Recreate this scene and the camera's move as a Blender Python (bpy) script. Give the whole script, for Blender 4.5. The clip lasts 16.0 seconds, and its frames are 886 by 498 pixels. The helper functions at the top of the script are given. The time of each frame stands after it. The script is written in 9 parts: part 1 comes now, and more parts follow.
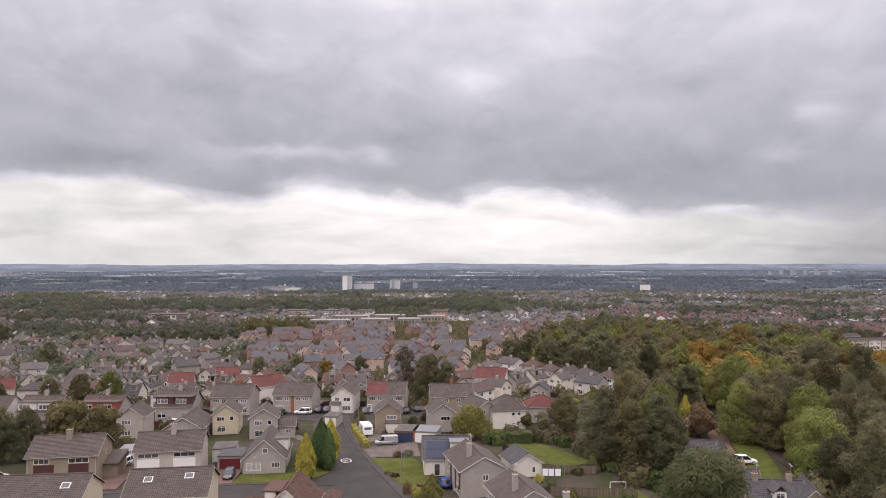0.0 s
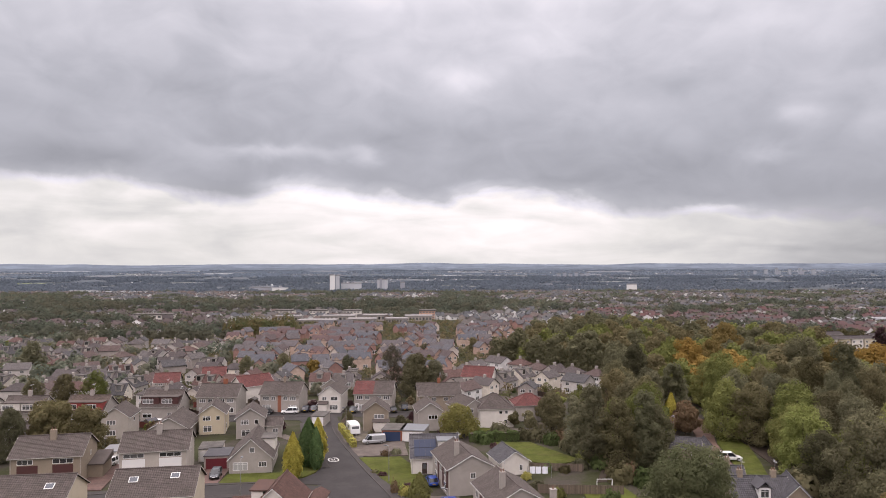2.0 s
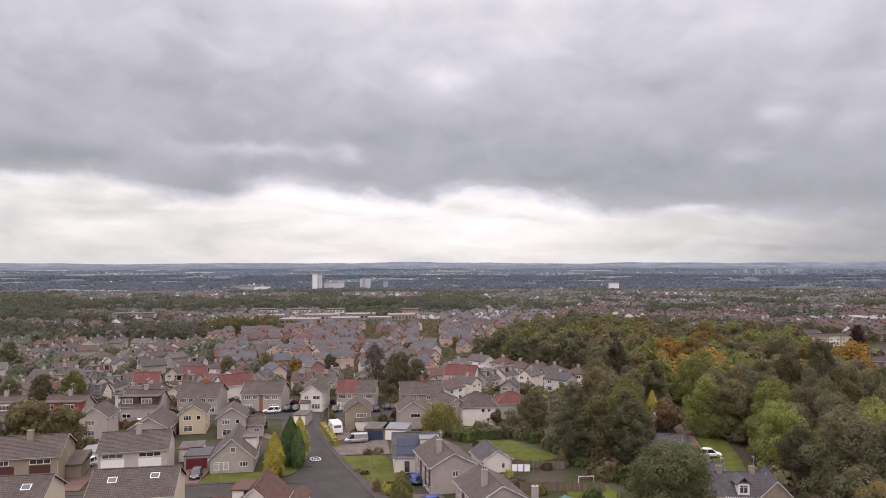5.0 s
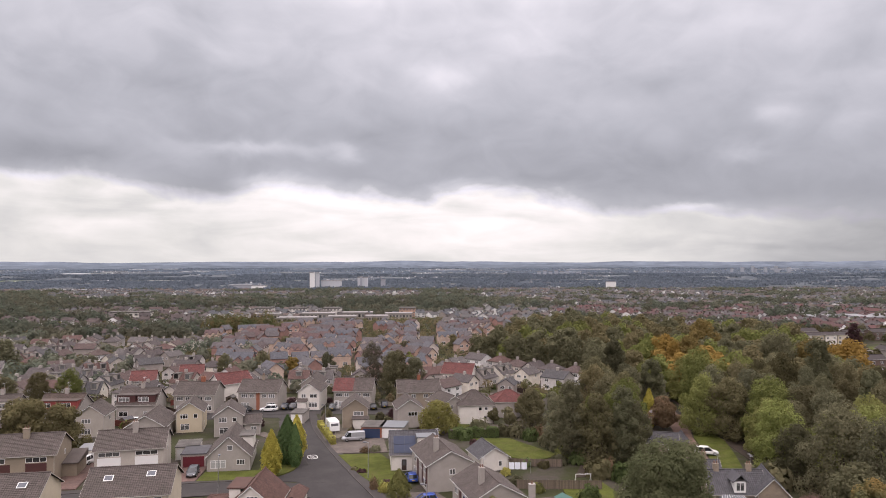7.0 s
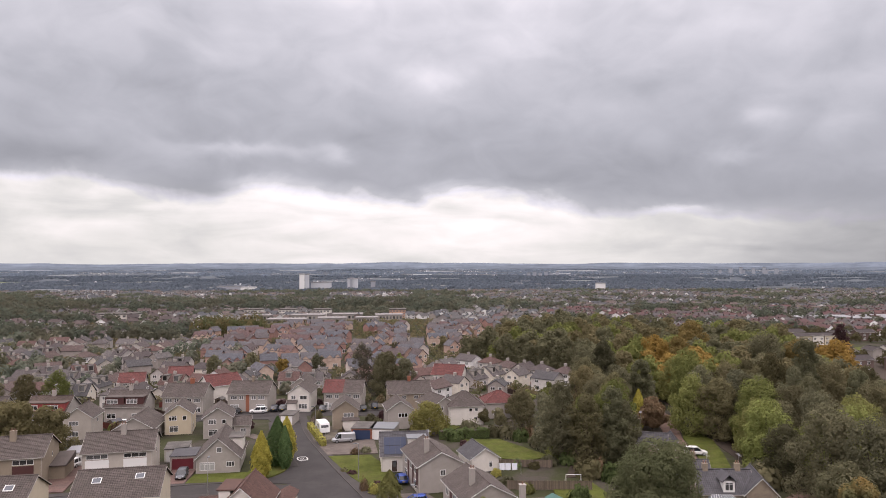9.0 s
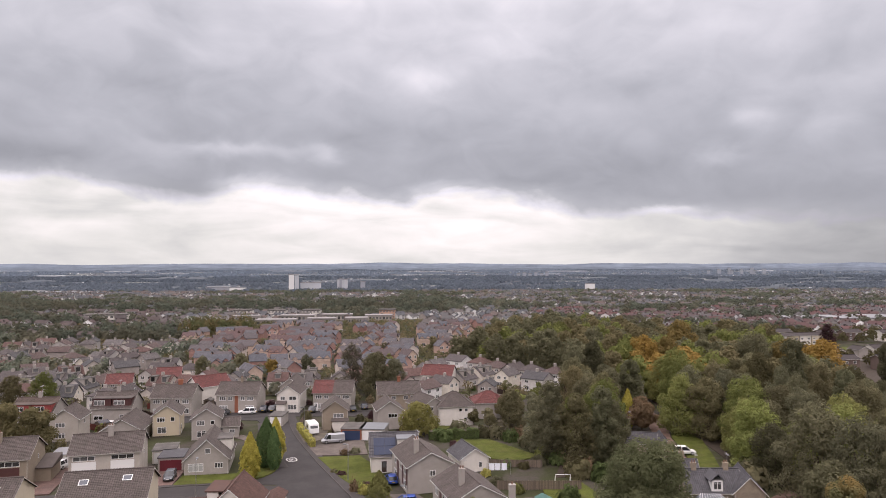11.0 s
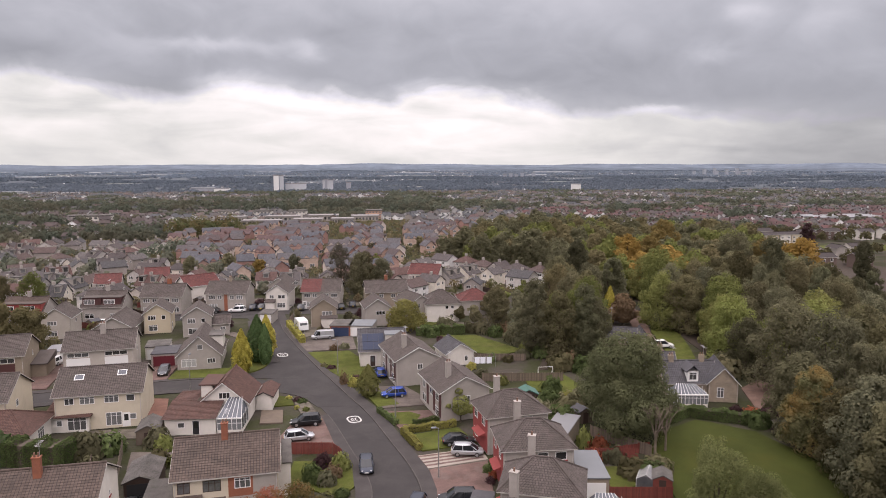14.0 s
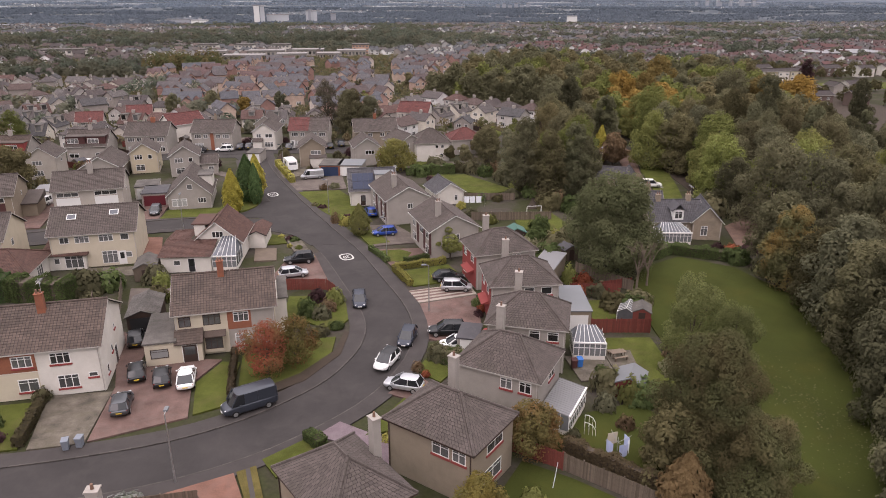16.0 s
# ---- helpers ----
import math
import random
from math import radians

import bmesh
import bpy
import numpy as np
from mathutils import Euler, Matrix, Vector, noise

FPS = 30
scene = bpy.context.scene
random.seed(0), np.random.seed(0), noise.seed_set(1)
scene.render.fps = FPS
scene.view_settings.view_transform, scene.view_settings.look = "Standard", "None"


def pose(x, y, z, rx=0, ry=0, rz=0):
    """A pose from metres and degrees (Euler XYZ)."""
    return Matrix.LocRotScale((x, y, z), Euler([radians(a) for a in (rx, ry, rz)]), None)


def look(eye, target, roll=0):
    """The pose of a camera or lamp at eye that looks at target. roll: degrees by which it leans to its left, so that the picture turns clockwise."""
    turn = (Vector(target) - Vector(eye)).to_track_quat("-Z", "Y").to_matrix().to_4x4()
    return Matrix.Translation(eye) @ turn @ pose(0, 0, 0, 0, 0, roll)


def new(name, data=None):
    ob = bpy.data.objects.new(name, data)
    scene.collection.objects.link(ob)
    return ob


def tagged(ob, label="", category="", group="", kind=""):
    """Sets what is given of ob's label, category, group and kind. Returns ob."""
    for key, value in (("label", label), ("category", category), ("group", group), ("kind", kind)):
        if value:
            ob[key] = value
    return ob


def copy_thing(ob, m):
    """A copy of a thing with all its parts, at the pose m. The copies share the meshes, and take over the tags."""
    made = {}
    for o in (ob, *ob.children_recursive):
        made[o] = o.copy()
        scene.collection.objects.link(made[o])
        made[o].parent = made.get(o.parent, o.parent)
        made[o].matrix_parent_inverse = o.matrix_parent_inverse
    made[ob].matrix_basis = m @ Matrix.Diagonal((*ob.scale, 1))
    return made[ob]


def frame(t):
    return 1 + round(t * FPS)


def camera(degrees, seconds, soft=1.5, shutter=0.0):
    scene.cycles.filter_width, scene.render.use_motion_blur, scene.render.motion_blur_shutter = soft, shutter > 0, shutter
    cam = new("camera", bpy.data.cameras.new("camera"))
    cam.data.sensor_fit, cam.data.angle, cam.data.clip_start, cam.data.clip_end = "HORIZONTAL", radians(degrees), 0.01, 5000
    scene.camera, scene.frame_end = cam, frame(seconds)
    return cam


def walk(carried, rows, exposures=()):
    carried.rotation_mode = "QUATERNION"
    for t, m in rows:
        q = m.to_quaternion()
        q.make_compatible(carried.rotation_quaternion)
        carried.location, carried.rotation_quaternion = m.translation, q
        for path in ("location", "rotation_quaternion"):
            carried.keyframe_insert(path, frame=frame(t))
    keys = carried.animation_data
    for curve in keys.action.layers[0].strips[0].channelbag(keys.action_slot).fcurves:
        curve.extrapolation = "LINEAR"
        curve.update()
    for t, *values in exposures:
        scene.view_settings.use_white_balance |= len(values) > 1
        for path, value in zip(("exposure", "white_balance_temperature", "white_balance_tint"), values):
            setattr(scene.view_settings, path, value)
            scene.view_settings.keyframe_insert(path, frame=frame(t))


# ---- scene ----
# ================= camera =================
cam = camera(65.47, 16.0, soft=0.95)
PATH = [
    (0.0, -0.13, -0.56, 39.98, -0.05, 1.12, 0.05),
    (0.5, -0.14, -0.59, 39.92, -0.31, 1.12, 0.07),
    (1.0, -0.13, -0.62, 39.85, -0.58, 1.13, 0.05),
    (1.5, -0.12, -0.64, 39.79, -0.81, 1.13, 0.07),
    (2.0, -0.10, -0.66, 39.74, -1.08, 1.11, 0.09),
    (2.5, -0.08, -0.66, 39.72, -1.32, 1.10, 0.08),
    (3.0, -0.06, -0.65, 39.71, -1.58, 1.08, 0.07),
    (3.5, -0.03, -0.65, 39.70, -1.82, 1.06, 0.08),
    (4.0, -0.02, -0.64, 39.67, -2.06, 1.06, 0.08),
    (4.5, -0.01, -0.64, 39.64, -2.32, 1.05, 0.08),
    (7.0, 0.06, -0.56, 39.46, -2.69, 0.93, 0.04),
    (7.5, 0.05, -0.56, 39.44, -2.84, 0.97, 0.04),
    (8.0, 0.01, -0.58, 39.42, -3.05, 0.99, 0.01),
    (8.5, -0.02, -0.61, 39.40, -3.28, 1.03, 0.01),
    (9.0, -0.04, -0.61, 39.38, -3.52, 1.05, 0.04),
    (11.5, 0.02, -0.52, 39.31, -4.55, 1.09, 0.06),
    (12.0, 0.04, -0.50, 39.27, -4.74, 1.06, 0.10),
    (12.5, 0.04, -0.47, 39.20, -4.92, 1.09, 0.08),
    (13.0, 0.02, -0.44, 39.11, -5.15, 1.01, 0.09),
    (13.5, -0.02, -0.39, 39.02, -5.31, -2.55, 0.11),
    (14.0, -0.06, -0.32, 38.97, -5.51, -7.13, 0.07),
    (14.5, -0.08, -0.25, 38.94, -5.69, -11.36, 0.00),
    (15.0, -0.07, -0.15, 38.96, -5.87, -16.40, 0.02),
    (15.5, -0.04, -0.08, 38.97, -6.09, -18.31, -0.09),
    (16.0, 0.00, 0.00, 39.00, -6.31, -20.45, -0.11),
]
walk(cam, [(t, pose(x, y, z, 90 + pitch, roll, yaw)) for t, x, y, z, yaw, pitch, roll in PATH], exposures=[(0.0, 0.0, 6500, 30), (16.0, 0.0, 6500, 30)])

# ================= sky, sun =================
def node(nt, kind, **inputs):
    n = nt.nodes.new(kind)
    for k, v in inputs.items():
        if k in n.inputs:
            n.inputs[k].default_value = v
    return n


def math_node(nt, op, a, b=None, clamp=False):
    n = nt.nodes.new("ShaderNodeMath")
    n.operation, n.use_clamp = op, clamp
    for i, v in enumerate((a, b)):
        if v is None:
            continue
        if isinstance(v, (int, float)):
            n.inputs[i].default_value = v
        else:
            nt.links.new(v, n.inputs[i])
    return n.outputs[0]


def ramp_node(nt, fac, stops):
    n = nt.nodes.new("ShaderNodeValToRGB")
    e = n.color_ramp.elements
    while len(e) < len(stops):
        e.new(0.5)
    for el, (p, c) in zip(e, stops):
        el.position = p
        el.color = (*c, 1) if isinstance(c, tuple) else (c, c, c, 1)
    nt.links.new(fac, n.inputs[0])
    return n.outputs[0]


def mix_node(nt, fac, a, b, mode="MIX"):
    n = nt.nodes.new("ShaderNodeMix")
    n.data_type, n.blend_type = "RGBA", mode
    for i, v in ((0, fac), (6, a), (7, b)):
        if isinstance(v, (int, float)):
            n.inputs[i].default_value = v
        elif isinstance(v, tuple):
            n.inputs[i].default_value = (*v, 1)
        else:
            nt.links.new(v, n.inputs[i])
    return n.outputs[2]


world = bpy.data.worlds.new("world")
scene.world = world
world.use_nodes = True
wn = world.node_tree
wn.nodes.clear()
w_out = wn.nodes.new("ShaderNodeOutputWorld")
w_bg = wn.nodes.new("ShaderNodeBackground")
sky = wn.nodes.new("ShaderNodeTexSky")
sky.sky_type, sky.sun_disc = "NISHITA", False
sky.sun_elevation, sky.sun_rotation = radians(38), radians(200)
tc = wn.nodes.new("ShaderNodeTexCoord")
sep = wn.nodes.new("ShaderNodeSeparateXYZ")
wn.links.new(tc.outputs["Generated"], sep.inputs[0])
dx, dy, dz = sep.outputs
# cloud deck over a bright gap: azimuth (from north to the east) and elevation, in degrees
az = math_node(wn, "MULTIPLY", math_node(wn, "ARCTAN2", dx, dy), 180 / math.pi)
el = math_node(wn, "MULTIPLY", math_node(wn, "ARCSINE", dz), 180 / math.pi)
stretch = wn.nodes.new("ShaderNodeVectorMath")
stretch.operation = "MULTIPLY"
stretch.inputs[1].default_value = (1.0, 1.0, 2.4)
wn.links.new(tc.outputs["Generated"], stretch.inputs[0])


def billow(scale, detail, rough, distort, shift, flat=1.0):
    mv = wn.nodes.new("ShaderNodeVectorMath")
    mv.inputs[1].default_value = (shift, shift * 0.7, shift * 1.3)
    wider = wn.nodes.new("ShaderNodeVectorMath")
    wider.operation = "MULTIPLY"
    wider.inputs[1].default_value = (1.0, 1.0, flat)
    wn.links.new(stretch.outputs[0], wider.inputs[0])
    wn.links.new(wider.outputs[0], mv.inputs[0])
    n = node(wn, "ShaderNodeTexNoise", Scale=scale, Detail=detail, Roughness=rough, Distortion=distort)
    wn.links.new(mv.outputs[0], n.inputs["Vector"])
    return math_node(wn, "SUBTRACT", n.outputs["Fac"], 0.5)


puff, fine = billow(6.0, 6.0, 0.50, 0.6, 3.1, 0.75), billow(13.0, 5.0, 0.48, 0.9, 8.7, 0.62)
streak = billow(6.0, 5.0, 0.52, 0.5, 12.3, 1.9)
drift, sag = billow(9.0, 5.0, 0.52, 0.4, 1.7, 0.8), billow(11.0, 5.0, 0.52, 0.4, 5.3, 0.7)
# the clouds' outlines wander with the billows
waz = math_node(wn, "ADD", az, math_node(wn, "MULTIPLY", drift, 6.0))
wel = math_node(wn, "ADD", el, math_node(wn, "MULTIPLY", sag, 2.4))
wandering = wn.nodes.new("ShaderNodeCombineXYZ")
wn.links.new(waz, wandering.inputs[0])
wn.links.new(wel, wandering.inputs[1])
# azimuth, elevation, half width, half height, strength
DARK_CLOUDS = [(-25.9, 7.9, 4.7, 1.07, -0.18), (-17.4, 17.2, 2.9, 2.65, -0.09), (-19.0, 13.4, 10.5, 1.75, -0.11), (0.2, 10.5, 15.0, 1.03, -0.09), (16.0, 7.3, 8.9, 1.55, -0.12), (19.5, 13.8, 3.9, 1.26, -0.15), (26.1, 9.5, 2.8, 1.03, -0.11), (31.8, 5.2, 5.4, 1.07, -0.07), (33.6, 14.7, 2.8, 1.13, -0.09), (10.5, 6.4, 3.2, 0.74, -0.08), (-23.3, 3.7, 6.5, 0.38, -0.11), (-10.8, 2.1, 8.9, 0.55, -0.08), (25.3, 1.2, 10.0, 0.39, -0.11), (-17.3, 6.0, 3.3, 0.62, -0.14), (-0.7, 5.9, 3.3, 0.56, -0.08)]
PALE_CLOUDS = [(2.5, 15.2, 2.9, 1.22, 0.39), (10.1, 18.1, 4.2, 2.79, 0.20), (-3.6, 18.6, 4.6, 2.80, 0.09), (-12.2, 8.8, 5.3, 0.50, 0.36), (-5.6, 8.8, 1.2, 0.60, 0.30), (-18.5, 8.1, 2.9, 0.79, 0.18), (28.8, 10.7, 1.7, 0.93, 0.27), (26.2, 16.9, 5.9, 2.15, 0.14), (32.9, 10.1, 2.5, 1.14, 0.18), (25.7, 8.0, 1.8, 0.48, 0.24), (-10.8, 6.3, 3.0, 0.73, 0.32), (3.6, 6.1, 2.0, 0.80, 0.30), (32.2, 12.6, 4.3, 0.82, 0.12), (22.8, 4.2, 2.1, 0.35, 0.33), (-28.4, 6.0, 2.4, 0.48, 0.27)]
# elevation of the deck's lower edge, and the light of the gap under it, by azimuth
EDGE_OF_DECK = [(-33.6, 6.2), (-29.7, 6.4), (-23.3, 6.5), (-20.0, 5.7), (-15.0, 5.3), (-11.5, 5.9), (-6.5, 6.0), (-2.5, 5.4), (1.5, 5.3), (4.6, 6.0), (7.7, 5.8), (11.4, 5.2), (17.7, 4.5), (22.0, 4.3), (27.3, 3.8), (35.8, 3.3)]
GAP_LIGHT = [(-29.7, 0.83), (-18.5, 0.86), (-5.4, 0.98), (6.3, 0.99), (15.5, 0.90), (24.1, 0.72), (29.9, 0.54), (35.8, 0.48)]


def by_azimuth(table, top):
    return math_node(wn, "MULTIPLY", ramp_node(wn, math_node(wn, "DIVIDE", math_node(wn, "ADD", waz, 50.0), 100.0), [((a + 50) / 100, v / top) for a, v in table]), top)


def cloud_sum(clouds):
    total = None
    for a, e, wa, we, k in clouds:
        at = wn.nodes.new("ShaderNodeVectorMath")
        at.operation = "MULTIPLY_ADD"
        at.inputs[1].default_value, at.inputs[2].default_value = (1 / wa, 1 / we, 0), (-a / wa, -e / we, 0)
        wn.links.new(wandering.outputs[0], at.inputs[0])
        sq = wn.nodes.new("ShaderNodeVectorMath")
        sq.operation = "DOT_PRODUCT"
        wn.links.new(at.outputs[0], sq.inputs[0]), wn.links.new(at.outputs[0], sq.inputs[1])
        g = math_node(wn, "MULTIPLY", math_node(wn, "POWER", 1 / math.e, sq.outputs["Value"]), k)
        total = g if total is None else math_node(wn, "ADD", total, g)
    return total


deck = ramp_node(wn, dz, [(0.0, 0.41), (0.09, 0.425), (0.14, 0.445), (0.20, 0.50), (0.26, 0.58), (0.34, 0.67), (0.6, 1.9), (0.8, 2.75), (1.0, 2.95)])
gap = math_node(wn, "MULTIPLY", math_node(wn, "MULTIPLY", by_azimuth(GAP_LIGHT, 1.0), math_node(wn, "ADD", math_node(wn, "MULTIPLY", streak, 0.68), 0.97)), ramp_node(wn, dz, [(0.0, 0.88), (0.02, 0.95), (0.05, 1.0)]))
over = math_node(wn, "SUBTRACT", math_node(wn, "ADD", wel, math_node(wn, "MULTIPLY", fine, 1.6)), by_azimuth(EDGE_OF_DECK, 10.0))
mask = ramp_node(wn, math_node(wn, "ADD", math_node(wn, "MULTIPLY", over, 0.29), 0.5), [(0.26, 0.0), (0.44, 0.42), (0.58, 0.82), (0.85, 1.0)])
level = mix_node(wn, mask, gap, deck)
swing = ramp_node(wn, dz, [(0.0, 0.40), (0.08, 0.60), (0.12, 0.9), (0.34, 1.0), (1.0, 1.0)])
grain = math_node(wn, "MULTIPLY", math_node(wn, "ADD", math_node(wn, "MULTIPLY", puff, 0.50), math_node(wn, "MULTIPLY", fine, 0.34)), swing)
level = math_node(wn, "MULTIPLY", level, math_node(wn, "ADD", math_node(wn, "ADD", cloud_sum(DARK_CLOUDS), cloud_sum(PALE_CLOUDS)), math_node(wn, "ADD", grain, 1.0)))
gap_tint = ramp_node(wn, level, [(0.4, (0.945, 1.055, 1.00)), (0.75, (0.985, 1.070, 0.950)), (1.0, (1.005, 1.045, 0.945))])
deck_tint = ramp_node(wn, level, [(0.25, (0.908, 1.025, 1.032)), (0.50, (0.930, 1.040, 1.038)), (0.80, (0.960, 1.038, 1.015)), (1.0, (1.005, 1.030, 0.960))])
rim = ramp_node(wn, mask, [(0.10, 0.0), (0.38, 0.75), (0.72, 0.0)])
tint = mix_node(wn, rim, mix_node(wn, mask, gap_tint, deck_tint), (0.955, 1.035, 1.055))
col = mix_node(wn, 1.0, tint, level, "MULTIPLY")
both = mix_node(wn, 0.97, mix_node(wn, 1.0, sky.outputs[0], (0.1, 0.1, 0.1), "MULTIPLY"), col)
wn.links.new(both, w_bg.inputs[0])
w_bg.inputs[1].default_value = 1.0
wn.links.new(w_bg.outputs[0], w_out.inputs[0])

sun_data = bpy.data.lights.new("sun", "SUN")
sun_data.energy, sun_data.angle, sun_data.color = 0.7, radians(35), (1.0, 0.93, 0.87)
sun = new("sun", sun_data)
sun.matrix_world = look((0, 0, 300), (40, 110, 208))

# ================= materials =================
MATS = {}


def surface(name, color, rough=0.85, var=0.25, scale=1.2, fine_scale=14.0, bump=0.25, metal=0.0, spec=0.3, stain=None, per_object=0.0, per_island=0.0, bump_dist=0.02):
    """A procedural surface: grain, larger blotches, relief, and a value that differs from thing to thing."""
    if name in MATS:
        return MATS[name]
    m = bpy.data.materials.new(name)
    m.use_nodes = True
    nt = m.node_tree
    b = nt.nodes["Principled BSDF"]
    b.inputs["Roughness"].default_value, b.inputs["Metallic"].default_value = rough, metal
    b.inputs["Specular IOR Level"].default_value = spec
    tcm = nt.nodes.new("ShaderNodeTexCoord")
    n1 = node(nt, "ShaderNodeTexNoise", Scale=scale, Detail=4.0, Roughness=0.6)
    n2 = node(nt, "ShaderNodeTexNoise", Scale=fine_scale, Detail=3.0, Roughness=0.6)
    nt.links.new(tcm.outputs["Object"], n1.inputs["Vector"])
    nt.links.new(tcm.outputs["Object"], n2.inputs["Vector"])
    mixed = math_node(nt, "ADD", math_node(nt, "MULTIPLY", n1.outputs["Fac"], 0.6), math_node(nt, "MULTIPLY", n2.outputs["Fac"], 0.4))
    value = math_node(nt, "ADD", math_node(nt, "MULTIPLY", math_node(nt, "SUBTRACT", mixed, 0.5), 3.0 * var), 1.0)
    if per_object:
        oi = nt.nodes.new("ShaderNodeObjectInfo")
        value = math_node(nt, "MULTIPLY", value, math_node(nt, "ADD", math_node(nt, "MULTIPLY", math_node(nt, "SUBTRACT", oi.outputs["Random"], 0.5), 2 * per_object), 1.0))
    if per_island:
        ge = nt.nodes.new("ShaderNodeNewGeometry")
        value = math_node(nt, "MULTIPLY", value, math_node(nt, "ADD", math_node(nt, "MULTIPLY", math_node(nt, "SUBTRACT", ge.outputs["Random Per Island"], 0.5), 2 * per_island), 1.0))
    c = mix_node(nt, 1.0, tuple(color), value, "MULTIPLY")
    if stain:
        n3 = node(nt, "ShaderNodeTexNoise", Scale=scale * 0.45 + 0.1, Detail=6.0, Roughness=0.7, Distortion=0.5)
        nt.links.new(tcm.outputs["Object"], n3.inputs["Vector"])
        f = ramp_node(nt, n3.outputs["Fac"], [(0.5, 0.0), (0.72, 0.75)])
        c = mix_node(nt, f, c, tuple(stain))
    nt.links.new(c, b.inputs["Base Color"])
    if bump:
        bp = node(nt, "ShaderNodeBump", Strength=bump, Distance=bump_dist)
        nt.links.new(n2.outputs["Fac"], bp.inputs["Height"])
        nt.links.new(bp.outputs[0], b.inputs["Normal"])
    MATS[name] = m
    return m


def varied(name, colors, rough=0.9, bump=0.2, courses=0.0):
    """A surface whose colour is picked for each object from a few, with grain; courses: height of tile rows."""
    if name in MATS:
        return MATS[name]
    m = bpy.data.materials.new(name)
    m.use_nodes = True
    nt = m.node_tree
    b = nt.nodes["Principled BSDF"]
    b.inputs["Roughness"].default_value = rough
    b.inputs["Specular IOR Level"].default_value = 0.2
    oi = nt.nodes.new("ShaderNodeObjectInfo")
    r = ramp_node(nt, oi.outputs["Random"], [(i / len(colors), c) for i, c in enumerate(colors)])
    r.node.color_ramp.interpolation = "CONSTANT"
    tcm = nt.nodes.new("ShaderNodeTexCoord")
    n1 = node(nt, "ShaderNodeTexNoise", Scale=0.9, Detail=5.0, Roughness=0.65)
    nt.links.new(tcm.outputs["Object"], n1.inputs["Vector"])
    v = math_node(nt, "ADD", math_node(nt, "MULTIPLY", n1.outputs["Fac"], 0.8), 0.6)
    if courses:
        br = node(nt, "ShaderNodeTexBrick", Scale=1.0)
        br.inputs["Color1"].default_value, br.inputs["Color2"].default_value, br.inputs["Mortar"].default_value = (1, 1, 1, 1), (0.8, 0.8, 0.8, 1), (0.45, 0.45, 0.45, 1)
        br.inputs["Brick Width"].default_value, br.inputs["Row Height"].default_value, br.inputs["Mortar Size"].default_value = courses, courses, courses * 0.09
        nt.links.new(tcm.outputs["Object"], br.inputs["Vector"])
        v = math_node(nt, "MULTIPLY", v, br.outputs["Color"])
        bp = node(nt, "ShaderNodeBump", Strength=0.5, Distance=0.03)
        nt.links.new(br.outputs["Color"], bp.inputs["Height"])
        nt.links.new(bp.outputs[0], b.inputs["Normal"])
    nt.links.new(mix_node(nt, 1.0, r, v, "MULTIPLY"), b.inputs["Base Color"])
    MATS[name] = m
    return m


def leaf(name, dark, light, other=None, patch=None):
    """Foliage: light and dark leaves, a hue that differs from tree to tree, light shining through."""
    if name in MATS:
        return MATS[name]
    m = bpy.data.materials.new(name)
    m.use_nodes = True
    nt = m.node_tree
    nt.nodes.remove(nt.nodes["Principled BSDF"])
    out = nt.nodes["Material Output"]
    ge, oi = nt.nodes.new("ShaderNodeNewGeometry"), nt.nodes.new("ShaderNodeObjectInfo")
    pick = math_node(nt, "ADD", math_node(nt, "MULTIPLY", ge.outputs["Random Per Island"], 0.55), 0.22)
    c = mix_node(nt, pick, tuple(dark), tuple(light))
    if other:
        c = mix_node(nt, math_node(nt, "POWER", oi.outputs["Random"], 1.6), c, mix_node(nt, pick, tuple(v * 0.55 for v in other), tuple(other)))
    tcm = nt.nodes.new("ShaderNodeTexCoord")
    n1 = node(nt, "ShaderNodeTexNoise", Scale=0.5, Detail=2.0)
    nt.links.new(tcm.outputs["Object"], n1.inputs["Vector"])
    c = mix_node(nt, 1.0, c, math_node(nt, "ADD", math_node(nt, "MULTIPLY", n1.outputs["Fac"], 0.9), 0.55), "MULTIPLY")
    if patch:
        n2 = node(nt, "ShaderNodeTexNoise", Scale=patch[0], Detail=1.0)
        nt.links.new(tcm.outputs["Object"], n2.inputs["Vector"])
        c = mix_node(nt, ramp_node(nt, n2.outputs["Fac"], [(0.42, 0.0), (0.62, 0.85)]), c, tuple(patch[1]))
    tone = math_node(nt, "ADD", math_node(nt, "MULTIPLY", math_node(nt, "FRACT", math_node(nt, "MULTIPLY", oi.outputs["Random"], 7.3)), 0.64), 0.68)
    c = mix_node(nt, 1.0, c, tone, "MULTIPLY")
    d, t = nt.nodes.new("ShaderNodeBsdfDiffuse"), nt.nodes.new("ShaderNodeBsdfTranslucent")
    nt.links.new(c, d.inputs[0]), nt.links.new(c, t.inputs[0])
    mx = nt.nodes.new("ShaderNodeMixShader")
    mx.inputs[0].default_value = 0.5
    nt.links.new(d.outputs[0], mx.inputs[1]), nt.links.new(t.outputs[0], mx.inputs[2])
    nt.links.new(mx.outputs[0], out.inputs[0])
    MATS[name] = m
    return m


